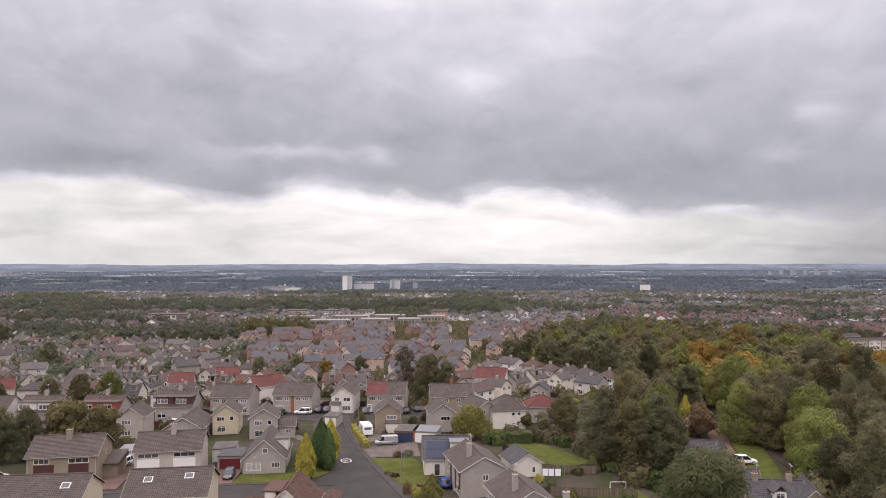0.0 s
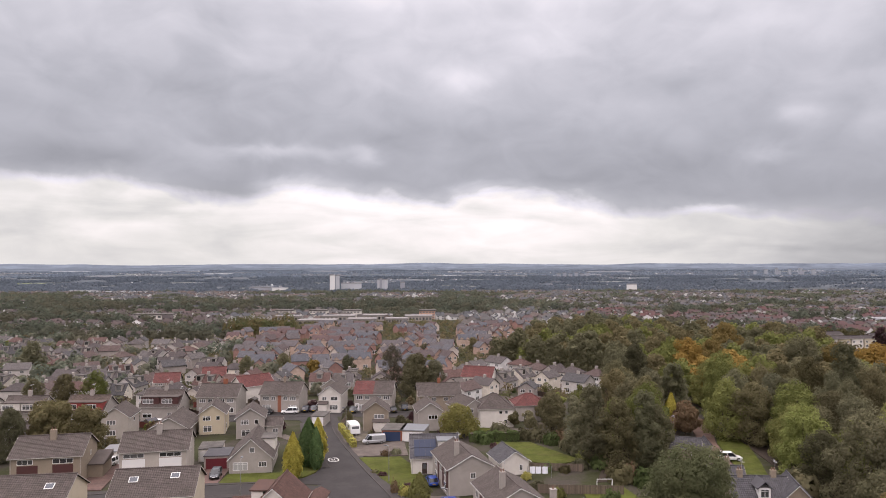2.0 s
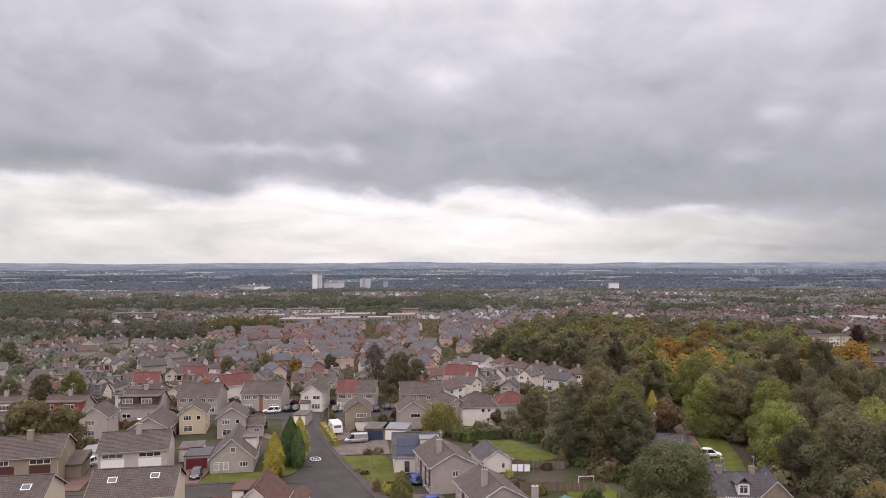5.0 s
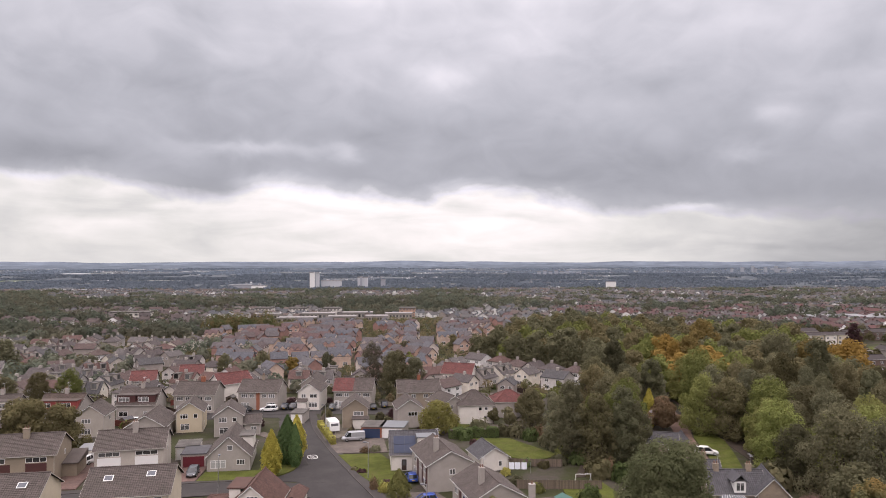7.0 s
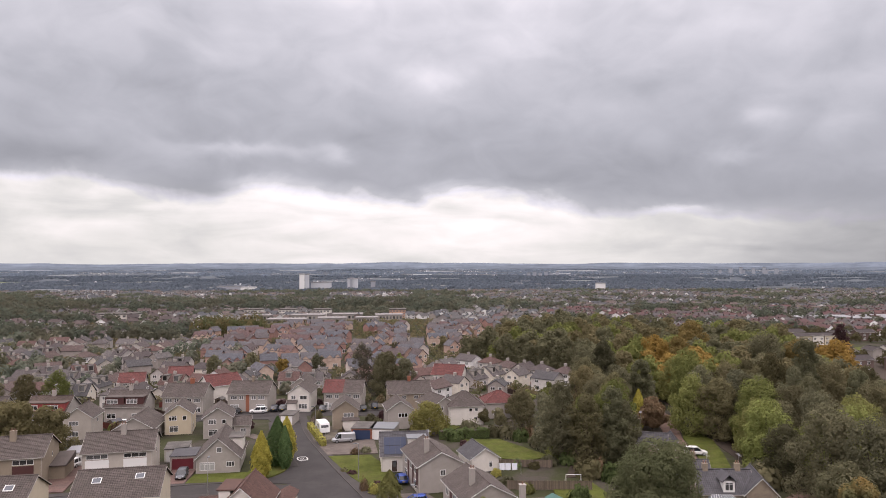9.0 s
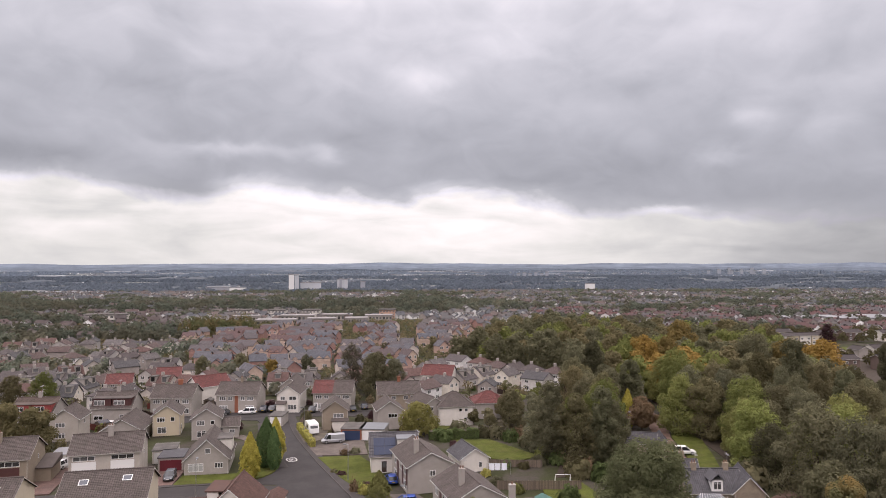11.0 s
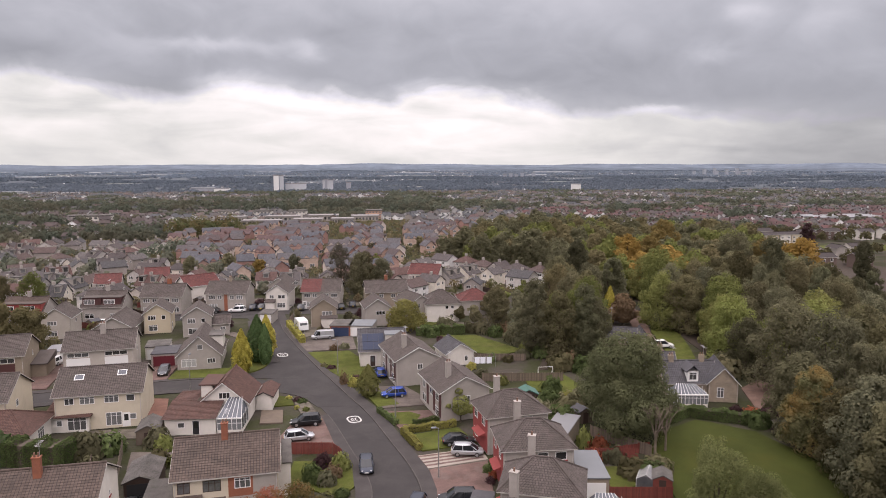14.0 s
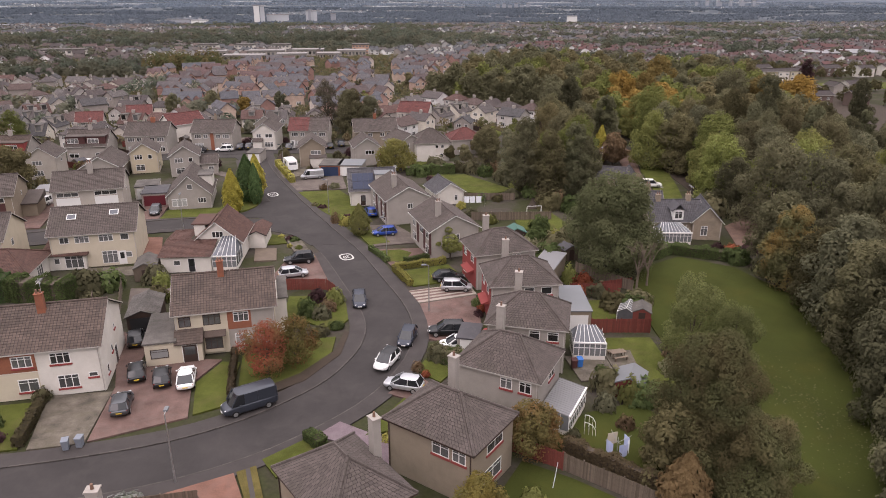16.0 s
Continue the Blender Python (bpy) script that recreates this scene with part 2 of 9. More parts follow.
ASPHALT = surface("asphalt", (0.036, 0.032, 0.031), 0.9, 0.5, 0.25, 30, 0.2, stain=(0.053, 0.047, 0.044))
FOOTWAY = surface("footway", (0.047, 0.041, 0.039), 0.9, 0.5, 0.4, 25, 0.2, stain=(0.042, 0.036, 0.034))
KERB = surface("kerb_stone", (0.068, 0.060, 0.055), 0.9, 0.25, 0.8, 20, 0.2, per_island=0.2)
GRASS = surface("lawn_grass", (0.067, 0.078, 0.017), 0.95, 0.9, 0.35, 16, 0.6, spec=0.1, stain=(0.088, 0.078, 0.030), bump_dist=0.05)
FIELD = surface("mown_green", (0.038, 0.046, 0.010), 0.95, 0.6, 0.12, 9, 0.6, spec=0.1, stain=(0.056, 0.056, 0.012), bump_dist=0.05)
MONO = surface("red_block_paving", (0.118, 0.073, 0.062), 0.9, 0.85, 0.5, 9, 0.3, stain=(0.145, 0.110, 0.095))
SLABS = surface("concrete_drive", (0.104, 0.089, 0.070), 0.9, 1.15, 0.7, 9, 0.3, stain=(0.088, 0.080, 0.052))
GRAVEL = surface("gravel", (0.135, 0.085, 0.066), 0.95, 0.7, 0.5, 18, 0.5, stain=(0.12, 0.075, 0.055))
GRIT = surface("grey_brown_gravel", (0.105, 0.086, 0.074), 0.95, 0.8, 0.5, 18, 0.5, stain=(0.075, 0.060, 0.052))
PALEH = surface("pale_roughcast", (0.40, 0.36, 0.315), 0.95, 0.24, 0.5, 26, 0.4, stain=(0.33, 0.30, 0.26))
SOIL = surface("planting_soil", (0.045, 0.033, 0.024), 0.95, 0.4, 0.8, 10, 0.6)
TRIM = surface("weathered_cream_trim", (0.40, 0.37, 0.335), 0.6, 0.15, 1.0, 20, 0.05)
PAINT_W = surface("white_gloss_paint", (0.68, 0.67, 0.65), 0.4, 0.06, 1.0, 20, 0.03)
ROADPAINT = surface("road_paint", (0.50, 0.49, 0.47), 0.7, 0.25, 3.0, 20, 0.1)
WHITE_WALL = surface("white_render", (0.60, 0.565, 0.515), 0.9, 0.2, 0.5, 24, 0.25, stain=(0.50, 0.46, 0.41))
CREAM = surface("cream_render", (0.50, 0.44, 0.34), 0.9, 0.12, 0.5, 24, 0.25, stain=(0.42, 0.37, 0.29))
YELLOW = surface("pale_yellow_render", (0.45, 0.385, 0.28), 0.9, 0.12, 0.5, 24, 0.25)
HARL = surface("grey_roughcast", (0.315, 0.286, 0.258), 0.95, 0.26, 0.5, 26, 0.4, stain=(0.255, 0.232, 0.205))
TAN = surface("tan_roughcast", (0.25, 0.205, 0.155), 0.95, 0.24, 0.5, 26, 0.4, stain=(0.20, 0.165, 0.125))
SAND = surface("sandstone", (0.27, 0.22, 0.165), 0.9, 0.3, 0.9, 7, 0.4, stain=(0.15, 0.125, 0.10))
BRICK = surface("red_brick", (0.25, 0.095, 0.055), 0.9, 0.3, 1.0, 12, 0.3, stain=(0.18, 0.075, 0.05))
REDCLAD = surface("red_cladding", (0.24, 0.05, 0.045), 0.8, 0.2, 0.8, 12, 0.15)
MAROON = surface("maroon_cladding", (0.07, 0.028, 0.026), 0.7, 0.2, 0.8, 12, 0.15)
TILE = surface("grey_brown_concrete_tiles", (0.088, 0.072, 0.065), 0.9, 0.42, 0.6, 8, 0.3, stain=(0.070, 0.060, 0.050), per_island=0.15)
TILE_B = surface("brown_concrete_tiles", (0.090, 0.067, 0.056), 0.9, 0.45, 0.6, 8, 0.3, stain=(0.055, 0.045, 0.038), per_island=0.16)
TILE_RB = surface("red_brown_tiles", (0.092, 0.051, 0.041), 0.9, 0.22, 0.6, 8, 0.3, stain=(0.070, 0.046, 0.040), per_island=0.2)
TILE_R = surface("red_tiles", (0.125, 0.047, 0.042), 0.9, 0.4, 0.6, 8, 0.3, per_island=0.15)
UNDERLAY = surface("dark_roof_underlay", (0.034, 0.029, 0.027), 0.95, 0.3, 1.0, 10, 0.2)
SLATE = surface("blue_grey_slates", (0.062, 0.059, 0.064), 0.7, 0.25, 0.8, 9, 0.3, stain=(0.100, 0.096, 0.098), per_island=0.2)
FELT = surface("flat_roof_felt", (0.094, 0.085, 0.078), 0.9, 0.9, 0.5, 10, 0.2, stain=(0.052, 0.052, 0.038))
LEAD = surface("pale_flat_roof", (0.150, 0.158, 0.166), 0.6, 0.12, 0.5, 10, 0.1)
SHEET = surface("white_roof_sheet", (0.19, 0.19, 0.195), 0.4, 0.06, 0.5, 10, 0.1)
PANE = surface("window_glass", (0.082, 0.082, 0.081), 0.06, 0.5, 0.8, 3, 0.0, spec=0.6, per_object=0.9)
CURTAIN = surface("window_with_blind", (0.30, 0.30, 0.29), 0.12, 0.15, 1.0, 6, 0.0, spec=0.6, per_object=0.3)
DARKWOOD = surface("dark_stained_wood", (0.045, 0.028, 0.022), 0.7, 0.3, 1.0, 12, 0.15)
FENCE = surface("weathered_fence_wood", (0.135, 0.105, 0.080), 0.9, 0.3, 1.0, 10, 0.3, per_object=0.25)
REDFENCE = surface("red_stained_fence", (0.150, 0.040, 0.030), 0.85, 0.2, 1.0, 10, 0.2, per_object=0.15)
METAL = surface("galvanised_steel", (0.42, 0.42, 0.42), 0.45, 0.1, 1.0, 10, 0.05, metal=0.8)
RUBBER = surface("tyre_rubber", (0.018, 0.018, 0.018), 0.8, 0.1, 2, 10, 0.1)
BLACKP = surface("black_plastic", (0.022, 0.022, 0.024), 0.5, 0.1, 2, 10, 0.05)
GREYP = surface("grey_blue_plastic", (0.17, 0.19, 0.22), 0.6, 0.15, 2, 10, 0.05)
BLUEP = surface("blue_plastic", (0.03, 0.14, 0.42), 0.5, 0.1, 2, 10, 0.05)
SOLAR = surface("solar_cells", (0.026, 0.034, 0.062), 0.42, 0.2, 1.5, 8, 0.0, spec=0.22)
POT = surface("terracotta", (0.18, 0.105, 0.075), 0.85, 0.2, 2, 12, 0.2)
LINEN = surface("white_linen", (0.72, 0.74, 0.80), 0.9, 0.05, 1.0, 8, 0.2)
LINEN_B = surface("pale_blue_linen", (0.44, 0.50, 0.72), 0.9, 0.05, 1.0, 8, 0.2)
BARK = surface("bark", (0.075, 0.058, 0.045), 0.95, 0.35, 2.0, 12, 0.6)
LAMP_R = surface("red_lens", (0.30, 0.01, 0.01), 0.2, 0.05, 2, 10, 0.0)
LAMP_W = surface("clear_lens", (0.60, 0.61, 0.62), 0.1, 0.05, 2, 10, 0.0, spec=0.7)
CARGLASS = surface("tinted_car_glass", (0.016, 0.018, 0.021), 0.05, 0.05, 2, 4, 0.0, spec=0.6)
PLATE_Y = surface("yellow_plate", (0.60, 0.42, 0.05), 0.5, 0.05, 2, 10, 0.0)

L_OAK = leaf("leaves_mid_green", (0.115, 0.116, 0.076), (0.215, 0.209, 0.129), (0.201, 0.170, 0.089))
L_DEEP = leaf("leaves_deep_green", (0.111, 0.111, 0.069), (0.196, 0.189, 0.113), (0.177, 0.158, 0.083))
L_LIME = leaf("leaves_yellow_green", (0.126, 0.144, 0.048), (0.252, 0.276, 0.092), (0.236, 0.226, 0.086))
L_GOLD = leaf("leaves_autumn_gold", (0.262, 0.166, 0.050), (0.455, 0.288, 0.080), (0.340, 0.250, 0.086))
L_RUST = leaf("leaves_rust", (0.130, 0.092, 0.056), (0.23, 0.160, 0.098))
L_RED = leaf("leaves_scarlet", (0.17, 0.055, 0.030), (0.34, 0.115, 0.065))
L_COPPER = leaf("leaves_copper", (0.051, 0.031, 0.035), (0.130, 0.073, 0.073))
L_PINE = leaf("needles_dark", (0.098, 0.102, 0.059), (0.172, 0.170, 0.099), (0.151, 0.134, 0.086))
L_CYP = leaf("cypress_green", (0.054, 0.092, 0.038), (0.136, 0.204, 0.081))
L_CYPY = leaf("cypress_golden", (0.200, 0.178, 0.036), (0.520, 0.455, 0.100))
L_HEDGE = leaf("hedge_leaves", (0.052, 0.075, 0.032), (0.164, 0.206, 0.080))
L_HEDGEY = leaf("hedge_leaves_golden", (0.215, 0.210, 0.062), (0.470, 0.430, 0.135))
L_FLOWER = leaf("blossom_and_leaves", (0.094, 0.125, 0.047), (0.600, 0.600, 0.600))

# ================= building helpers =================
def box(bm, x0, x1, y0, y1, z0, z1):
    v = [bm.verts.new(p) for p in ((x0, y0, z0), (x1, y0, z0), (x1, y1, z0), (x0, y1, z0), (x0, y0, z1), (x1, y0, z1), (x1, y1, z1), (x0, y1, z1))]
    for f in ((3, 2, 1, 0), (4, 5, 6, 7), (0, 1, 5, 4), (1, 2, 6, 5), (2, 3, 7, 6), (3, 0, 4, 7)):
        bm.faces.new([v[i] for i in f])
    return v


def slant_box(bm, x0, x1, y0, y1, z0, za, zb):
    """A box whose top falls from za at y1 to zb at y0."""
    v = box(bm, x0, x1, y0, y1, z0, za)
    v[4].co.z = v[5].co.z = zb
    return v


def tube(bm, p, q, r0, r1, sides=8):
    p, q = Vector(p), Vector(q)
    m = (q - p).to_track_quat("Z", "Y").to_matrix()
    ring = []
    for c, r in ((p, r0), (q, r1)):
        ring.append([bm.verts.new(c + m @ Vector((r * math.cos(a), r * math.sin(a), 0))) for a in [2 * math.pi * i / sides for i in range(sides)]])
    for i in range(sides):
        j = (i + 1) % sides
        bm.faces.new((ring[0][i], ring[0][j], ring[1][j], ring[1][i]))
    bm.faces.new(ring[0][::-1]), bm.faces.new(ring[1])


def data_of(bm, name, material):
    bm.normal_update()
    me = bpy.data.meshes.new(name)
    bm.to_mesh(me)
    bm.free()
    me.materials.append(material)
    return me


def part(name, bm, material, parent, label=""):
    ob = new(name, data_of(bm, name, material))
    ob.parent = parent
    return tagged(ob, label)


def shared(name, me, parent, m):
    ob = new(name, me)
    ob.parent, ob.matrix_basis = parent, m
    return ob


def thing(name, x, y, rot, label, category, group="", z=0.0):
    ob = new(name)
    ob.empty_display_size = 0.3
    ob.matrix_basis = pose(x, y, z, 0, 0, rot)
    return tagged(ob, label, category, group)


def pydata(name, verts, faces, material):
    me = bpy.data.meshes.new(name)
    me.from_pydata(verts, [], faces)
    me.materials.append(material)
    return me


# ---- windows and doors, built facing -y about their centre on the wall's face ----
WINDOWS = {}


def lattice(w, h, style):
    """A window's frame and bars as one piece, facing -y."""
    t = 0.08
    us, solid_u = [-w / 2, -w / 2 + t], [True]
    for k in range(1, style):
        c = -w / 2 + w * k / style
        us += [c - 0.04, c + 0.04]
        solid_u += [False, True]
    us += [w / 2 - t, w / 2]
    solid_u += [False, True]
    zs, solid_z = [-h / 2, -h / 2 + t], [True]
    if h > 1.0:
        zs += [h * 0.22, h * 0.22 + 0.045]
        solid_z += [False, True]
    zs += [h / 2 - t, h / 2]
    solid_z += [False, True]
    bm = bmesh.new()
    g = {(i, j): bm.verts.new((u, -0.03, z)) for i, u in enumerate(us) for j, z in enumerate(zs)}
    for i in range(len(us) - 1):
        for j in range(len(zs) - 1):
            if solid_u[i] or solid_z[j]:
                bm.faces.new((g[i, j], g[i + 1, j], g[i + 1, j + 1], g[i, j + 1]))
    got = bmesh.ops.extrude_face_region(bm, geom=bm.faces[:])
    for v in got["geom"]:
        if isinstance(v, bmesh.types.BMVert):
            v.co.y += 0.1
    bmesh.ops.recalc_face_normals(bm, faces=bm.faces)
    return bm


def window_data(w, h, style, frame_mat):
    key = (round(w, 2), round(h, 2), style, frame_mat.name)
    if key not in WINDOWS:
        f = data_of(lattice(w, h, style), "window", frame_mat)
        bm = bmesh.new()
        box(bm, -w / 2 + 0.04, w / 2 - 0.04, -0.012, 0.05, -h / 2 + 0.04, h / 2 - 0.04)
        p = data_of(bm, "pane", PANE)
        bm = bmesh.new()
        box(bm, -w / 2 + 0.04, w / 2 - 0.04, -0.012, 0.05, -h / 2 + 0.04, h / 2 - 0.04)
        c = data_of(bm, "pane", CURTAIN)
        WINDOWS[key] = (f, p, c)
    return WINDOWS[key]


FAR_WINDOWS = {}


def far_window(parent, face, u, z, w, h, style, hw, hd):
    """A window of a farther house: frame and glass in one piece."""
    key = (w, h, style)
    if key not in FAR_WINDOWS:
        bm = lattice(w, h, style)
        n = len(bm.faces)
        box(bm, -w / 2 + 0.04, w / 2 - 0.04, -0.012, 0.05, -h / 2 + 0.04, h / 2 - 0.04)
        bm.faces.ensure_lookup_table()
        for f in bm.faces[n:]:
            f.material_index = 1
        FAR_WINDOWS[key] = data_of(bm, "window", PAINT_W)
        FAR_WINDOWS[key].materials.append(PANE)
    return shared("window", FAR_WINDOWS[key], parent, pose(0, 0, 0, 0, 0, FACE[face]) @ pose(u, -(hd if face in "FB" else hw), z))


FACE = {"F": 0, "R": 90, "B": 180, "L": 270}


def add_window(parent, face, u, z, w, h, style=2, frame_mat=None, hw=3, hd=3, sill=None, blind=False):
    f, p, c = window_data(w, h, style, frame_mat or PAINT_W)
    dist = hd if face in "FB" else hw
    m = pose(0, 0, 0, 0, 0, FACE[face]) @ pose(u, -dist, z)
    ob = shared("window", f, parent, m)
    shared("pane", c if blind else p, ob, Matrix())
    if sill:
        bm = bmesh.new()
        box(bm, -w / 2 - 0.1, w / 2 + 0.1, -0.1, 0.0, -h / 2 - 0.2, -h / 2 - 0.004)
        part("sill", bm, sill, ob)
    return ob


def add_door(parent, face, u, w=0.95, h=2.05, mat=None, hw=3, hd=3, glazed=False):
    bm = bmesh.new()
    box(bm, -w / 2 - 0.08, -w / 2, -0.04, 0.05, 0, h + 0.08), box(bm, w / 2, w / 2 + 0.08, -0.04, 0.05, 0, h + 0.08), box(bm, -w / 2, w / 2, -0.04, 0.05, h, h + 0.08)
    ob = part("door", bm, PAINT_W, parent)
    dist = hd if face in "FB" else hw
    ob.matrix_basis = pose(0, 0, 0, 0, 0, FACE[face]) @ pose(u, -dist, 0.1)
    bm = bmesh.new()
    box(bm, -w / 2, w / 2, -0.02, 0.03, 0, h)
    part("leaf", bm, mat or DARKWOOD, ob)
    if glazed:
        bm = bmesh.new()
        box(bm, -w / 2 + 0.18, w / 2 - 0.18, -0.03, -0.01, 0.9, h - 0.18)
        part("pane", bm, PANE, ob)
    return ob


def wall_faces(bm, hw, hd, z1, holes, gable=None, ridge=0.0):
    """Four walls of a house with openings cut through them (face, u, z, w, h) and reveals; gable: which pair of walls is pointed ('x': ridge along x)."""
    for face, turn in FACE.items():
        half, dist = (hw, hd) if face in "FB" else (hd, hw)
        rot_m = Matrix.Rotation(radians(turn), 3, "Z")
        mine = [(u - w / 2, u + w / 2, z - h / 2, z + h / 2) for f, u, z, w, h in holes if f == face and z + h / 2 < z1]
        us = sorted({-half, half, *[v for q in mine for v in q[:2] if -half < v < half]})
        zs = sorted({0.0, z1, *[v for q in mine for v in q[2:] if 0 < v < z1]})

        def P(u, d, z):
            return bm.verts.new(rot_m @ Vector((u, -dist + d, z)))
        for a, b in zip(us, us[1:]):
            for c, d in zip(zs, zs[1:]):
                mu, mz = (a + b) / 2, (c + d) / 2
                if not any(q[0] < mu < q[1] and q[2] < mz < q[3] for q in mine):
                    bm.faces.new((P(a, 0, c), P(b, 0, c), P(b, 0, d), P(a, 0, d)))
        for a, b, c, d in mine:
            e = 0.14
            bm.faces.new((P(a, 0, c), P(b, 0, c), P(b, e, c), P(a, e, c)))
            bm.faces.new((P(a, e, d), P(b, e, d), P(b, 0, d), P(a, 0, d)))
            bm.faces.new((P(a, 0, c), P(a, e, c), P(a, e, d), P(a, 0, d)))
            bm.faces.new((P(b, e, c), P(b, 0, c), P(b, 0, d), P(b, e, d)))
        if gable and ((gable == "x") == (face in "LR")):
            bm.faces.new((P(-half, 0, z1), P(half, 0, z1), P(0, 0, ridge)))


def tile_slope(verts, faces, A, B, C, D, rnd, row=0.34, wid=0.32):
    """Tiles on a roof slope: A to B along the eave, D to C along the top."""
    A, B, C, D = map(Vector, (A, B, C, D))
    n = (B - A).cross(D - A)
    n.normalize()
    rows = max(2, int((D - A).length / row)) if (D - A).length > 0.1 else 2
    for j in range(rows):
        v0, v1 = j / rows, (j + 1) / rows
        vm = min((v0 + v1) / 2, 0.985)
        l0, r0, l1, r1 = A.lerp(D, v0), B.lerp(C, v0), A.lerp(D, v1), B.lerp(C, v1)
        wm = (A.lerp(D, vm) - B.lerp(C, vm)).length
        k = max(1, int(wm / wid))
        # keep courses within the slope where it narrows
        for i in range(k):
            u0, u1 = (i + 0.06) / k, (i + 0.94) / k
            up = rnd.uniform(0.04, 0.065)
            p = [l0.lerp(r0, u0) + n * up, l0.lerp(r0, u1) + n * up, l1.lerp(r1, u1) + n * 0.012, l1.lerp(r1, u0) + n * 0.012, l0.lerp(r0, u0), l0.lerp(r0, u1)]
            b = len(verts)
            verts.extend(p)
            faces.extend(((b, b + 1, b + 2, b + 3), (b + 4, b + 5, b + 1, b)))


def roof_mesh(kind, W, D, e, r, mat, tiled, seed=1, hip_len=None, thick=0.14):
    """Roof over W (x) by D (y). kind: 'x' or 'y' gable with the ridge along that axis, 'hip' with a ridge of hip_len along x. Returns the mesh and the ridge lines."""
    rnd = random.Random(seed)
    x, y = W / 2, D / 2
    if kind == "y":
        slopes = [((-x, y, e), (-x, -y, e), (0, -y, r), (0, y, r)), ((x, -y, e), (x, y, e), (0, y, r), (0, -y, r))]
        lines = [((0, -y, r), (0, y, r))]
    elif kind == "x":
        slopes = [((-x, -y, e), (x, -y, e), (x, 0, r), (-x, 0, r)), ((x, y, e), (-x, y, e), (-x, 0, r), (x, 0, r))]
        lines = [((-x, 0, r), (x, 0, r))]
    else:
        k = (hip_len if hip_len is not None else max(W - D, 0.6)) / 2
        slopes = [((-x, -y, e), (x, -y, e), (k, 0, r), (-k, 0, r)), ((x, y, e), (-x, y, e), (-k, 0, r), (k, 0, r)),
                  ((x, -y, e), (x, y, e), (k, 0, r), (k, 0, r)), ((-x, y, e), (-x, -y, e), (-k, 0, r), (-k, 0, r))]
        lines = [((-k, 0, r), (k, 0, r))] + [((sx * x, sy * y, e), (sx * k, 0, r)) for sx in (-1, 1) for sy in (-1, 1)]
    verts, faces, under = [], [], []
    for s in slopes:
        b = len(verts)
        verts.extend(map(Vector, s))
        verts.extend(Vector(p) - Vector((0, 0, thick)) for p in s)
        if s[2] == s[3]:
            faces.extend(((b, b + 1, b + 2), (b + 6, b + 5, b + 4), (b, b + 4, b + 5, b + 1)))
        else:
            faces.extend(((b, b + 1, b + 2, b + 3), (b + 7, b + 6, b + 5, b + 4), (b, b + 4, b + 5, b + 1), (b + 1, b + 5, b + 6, b + 2), (b + 3, b + 7, b + 4, b)))
        slab = len(faces)
        if tiled:
            tile_slope(verts, faces, *s, rnd)
            under.extend(range(slab - (3 if s[2] == s[3] else 5), slab))
    me = pydata("roof", verts, faces, mat)
    if tiled:
        me.materials.append(UNDERLAY)
        for k in under:
            me.polygons[k].material_index = 1
    return me, lines


def ridge_tiles(parent, lines, mat):
    bm = bmesh.new()
    for p, q in lines:
        p, q = Vector(p), Vector(q)
        n = max(1, int((q - p).length / 0.45))
        for i in range(n):
            a, b = p.lerp(q, i / n), p.lerp(q, (i + 0.94) / n)
            a.z += 0.05
            b.z += 0.05
            tube(bm, a, b, 0.12, 0.13, 6)
    return part("ridge_tiles", bm, mat, parent)


def chimney(parent, x, y, z0, z1, mat, wx=0.9, wy=0.55, pots=2):
    bm = bmesh.new()
    box(bm, x - wx / 2, x + wx / 2, y - wy / 2, y + wy / 2, z0, z1)
    box(bm, x - wx / 2 - 0.06, x + wx / 2 + 0.06, y - wy / 2 - 0.06, y + wy / 2 + 0.06, z1, z1 + 0.1)
    ob = part("chimney", bm, mat, parent)
    if pots > 1 and (round(x * 10 + z1 * 7) % 2 or wx < 0.8):
        bm = bmesh.new()
        tube(bm, (x + wx * 0.4, y, z1 - 0.2), (x + wx * 0.4, y, z1 + 1.5), 0.025, 0.02, 5)
        tube(bm, (x + wx * 0.4 - 0.1, y - 0.7, z1 + 1.35), (x + wx * 0.4 + 0.1, y + 0.7, z1 + 1.5), 0.02, 0.02, 4)
        for k in range(6):
            t = -0.6 + k * 0.24
            tube(bm, (x + wx * 0.4 - 0.28, y + t, z1 + 1.43 + t * 0.1), (x + wx * 0.4 + 0.28, y + t, z1 + 1.43 + t * 0.1), 0.012, 0.012, 4)
        part("aerial", bm, METAL, ob)
    for i in range(pots):
        bm = bmesh.new()
        px = x + (i - (pots - 1) / 2) * wx * 0.5
        tube(bm, (px, y, z1 + 0.1), (px, y, z1 + 0.5), 0.12, 0.1, 8)
        part("chimney_pot", bm, POT, ob)
    return ob


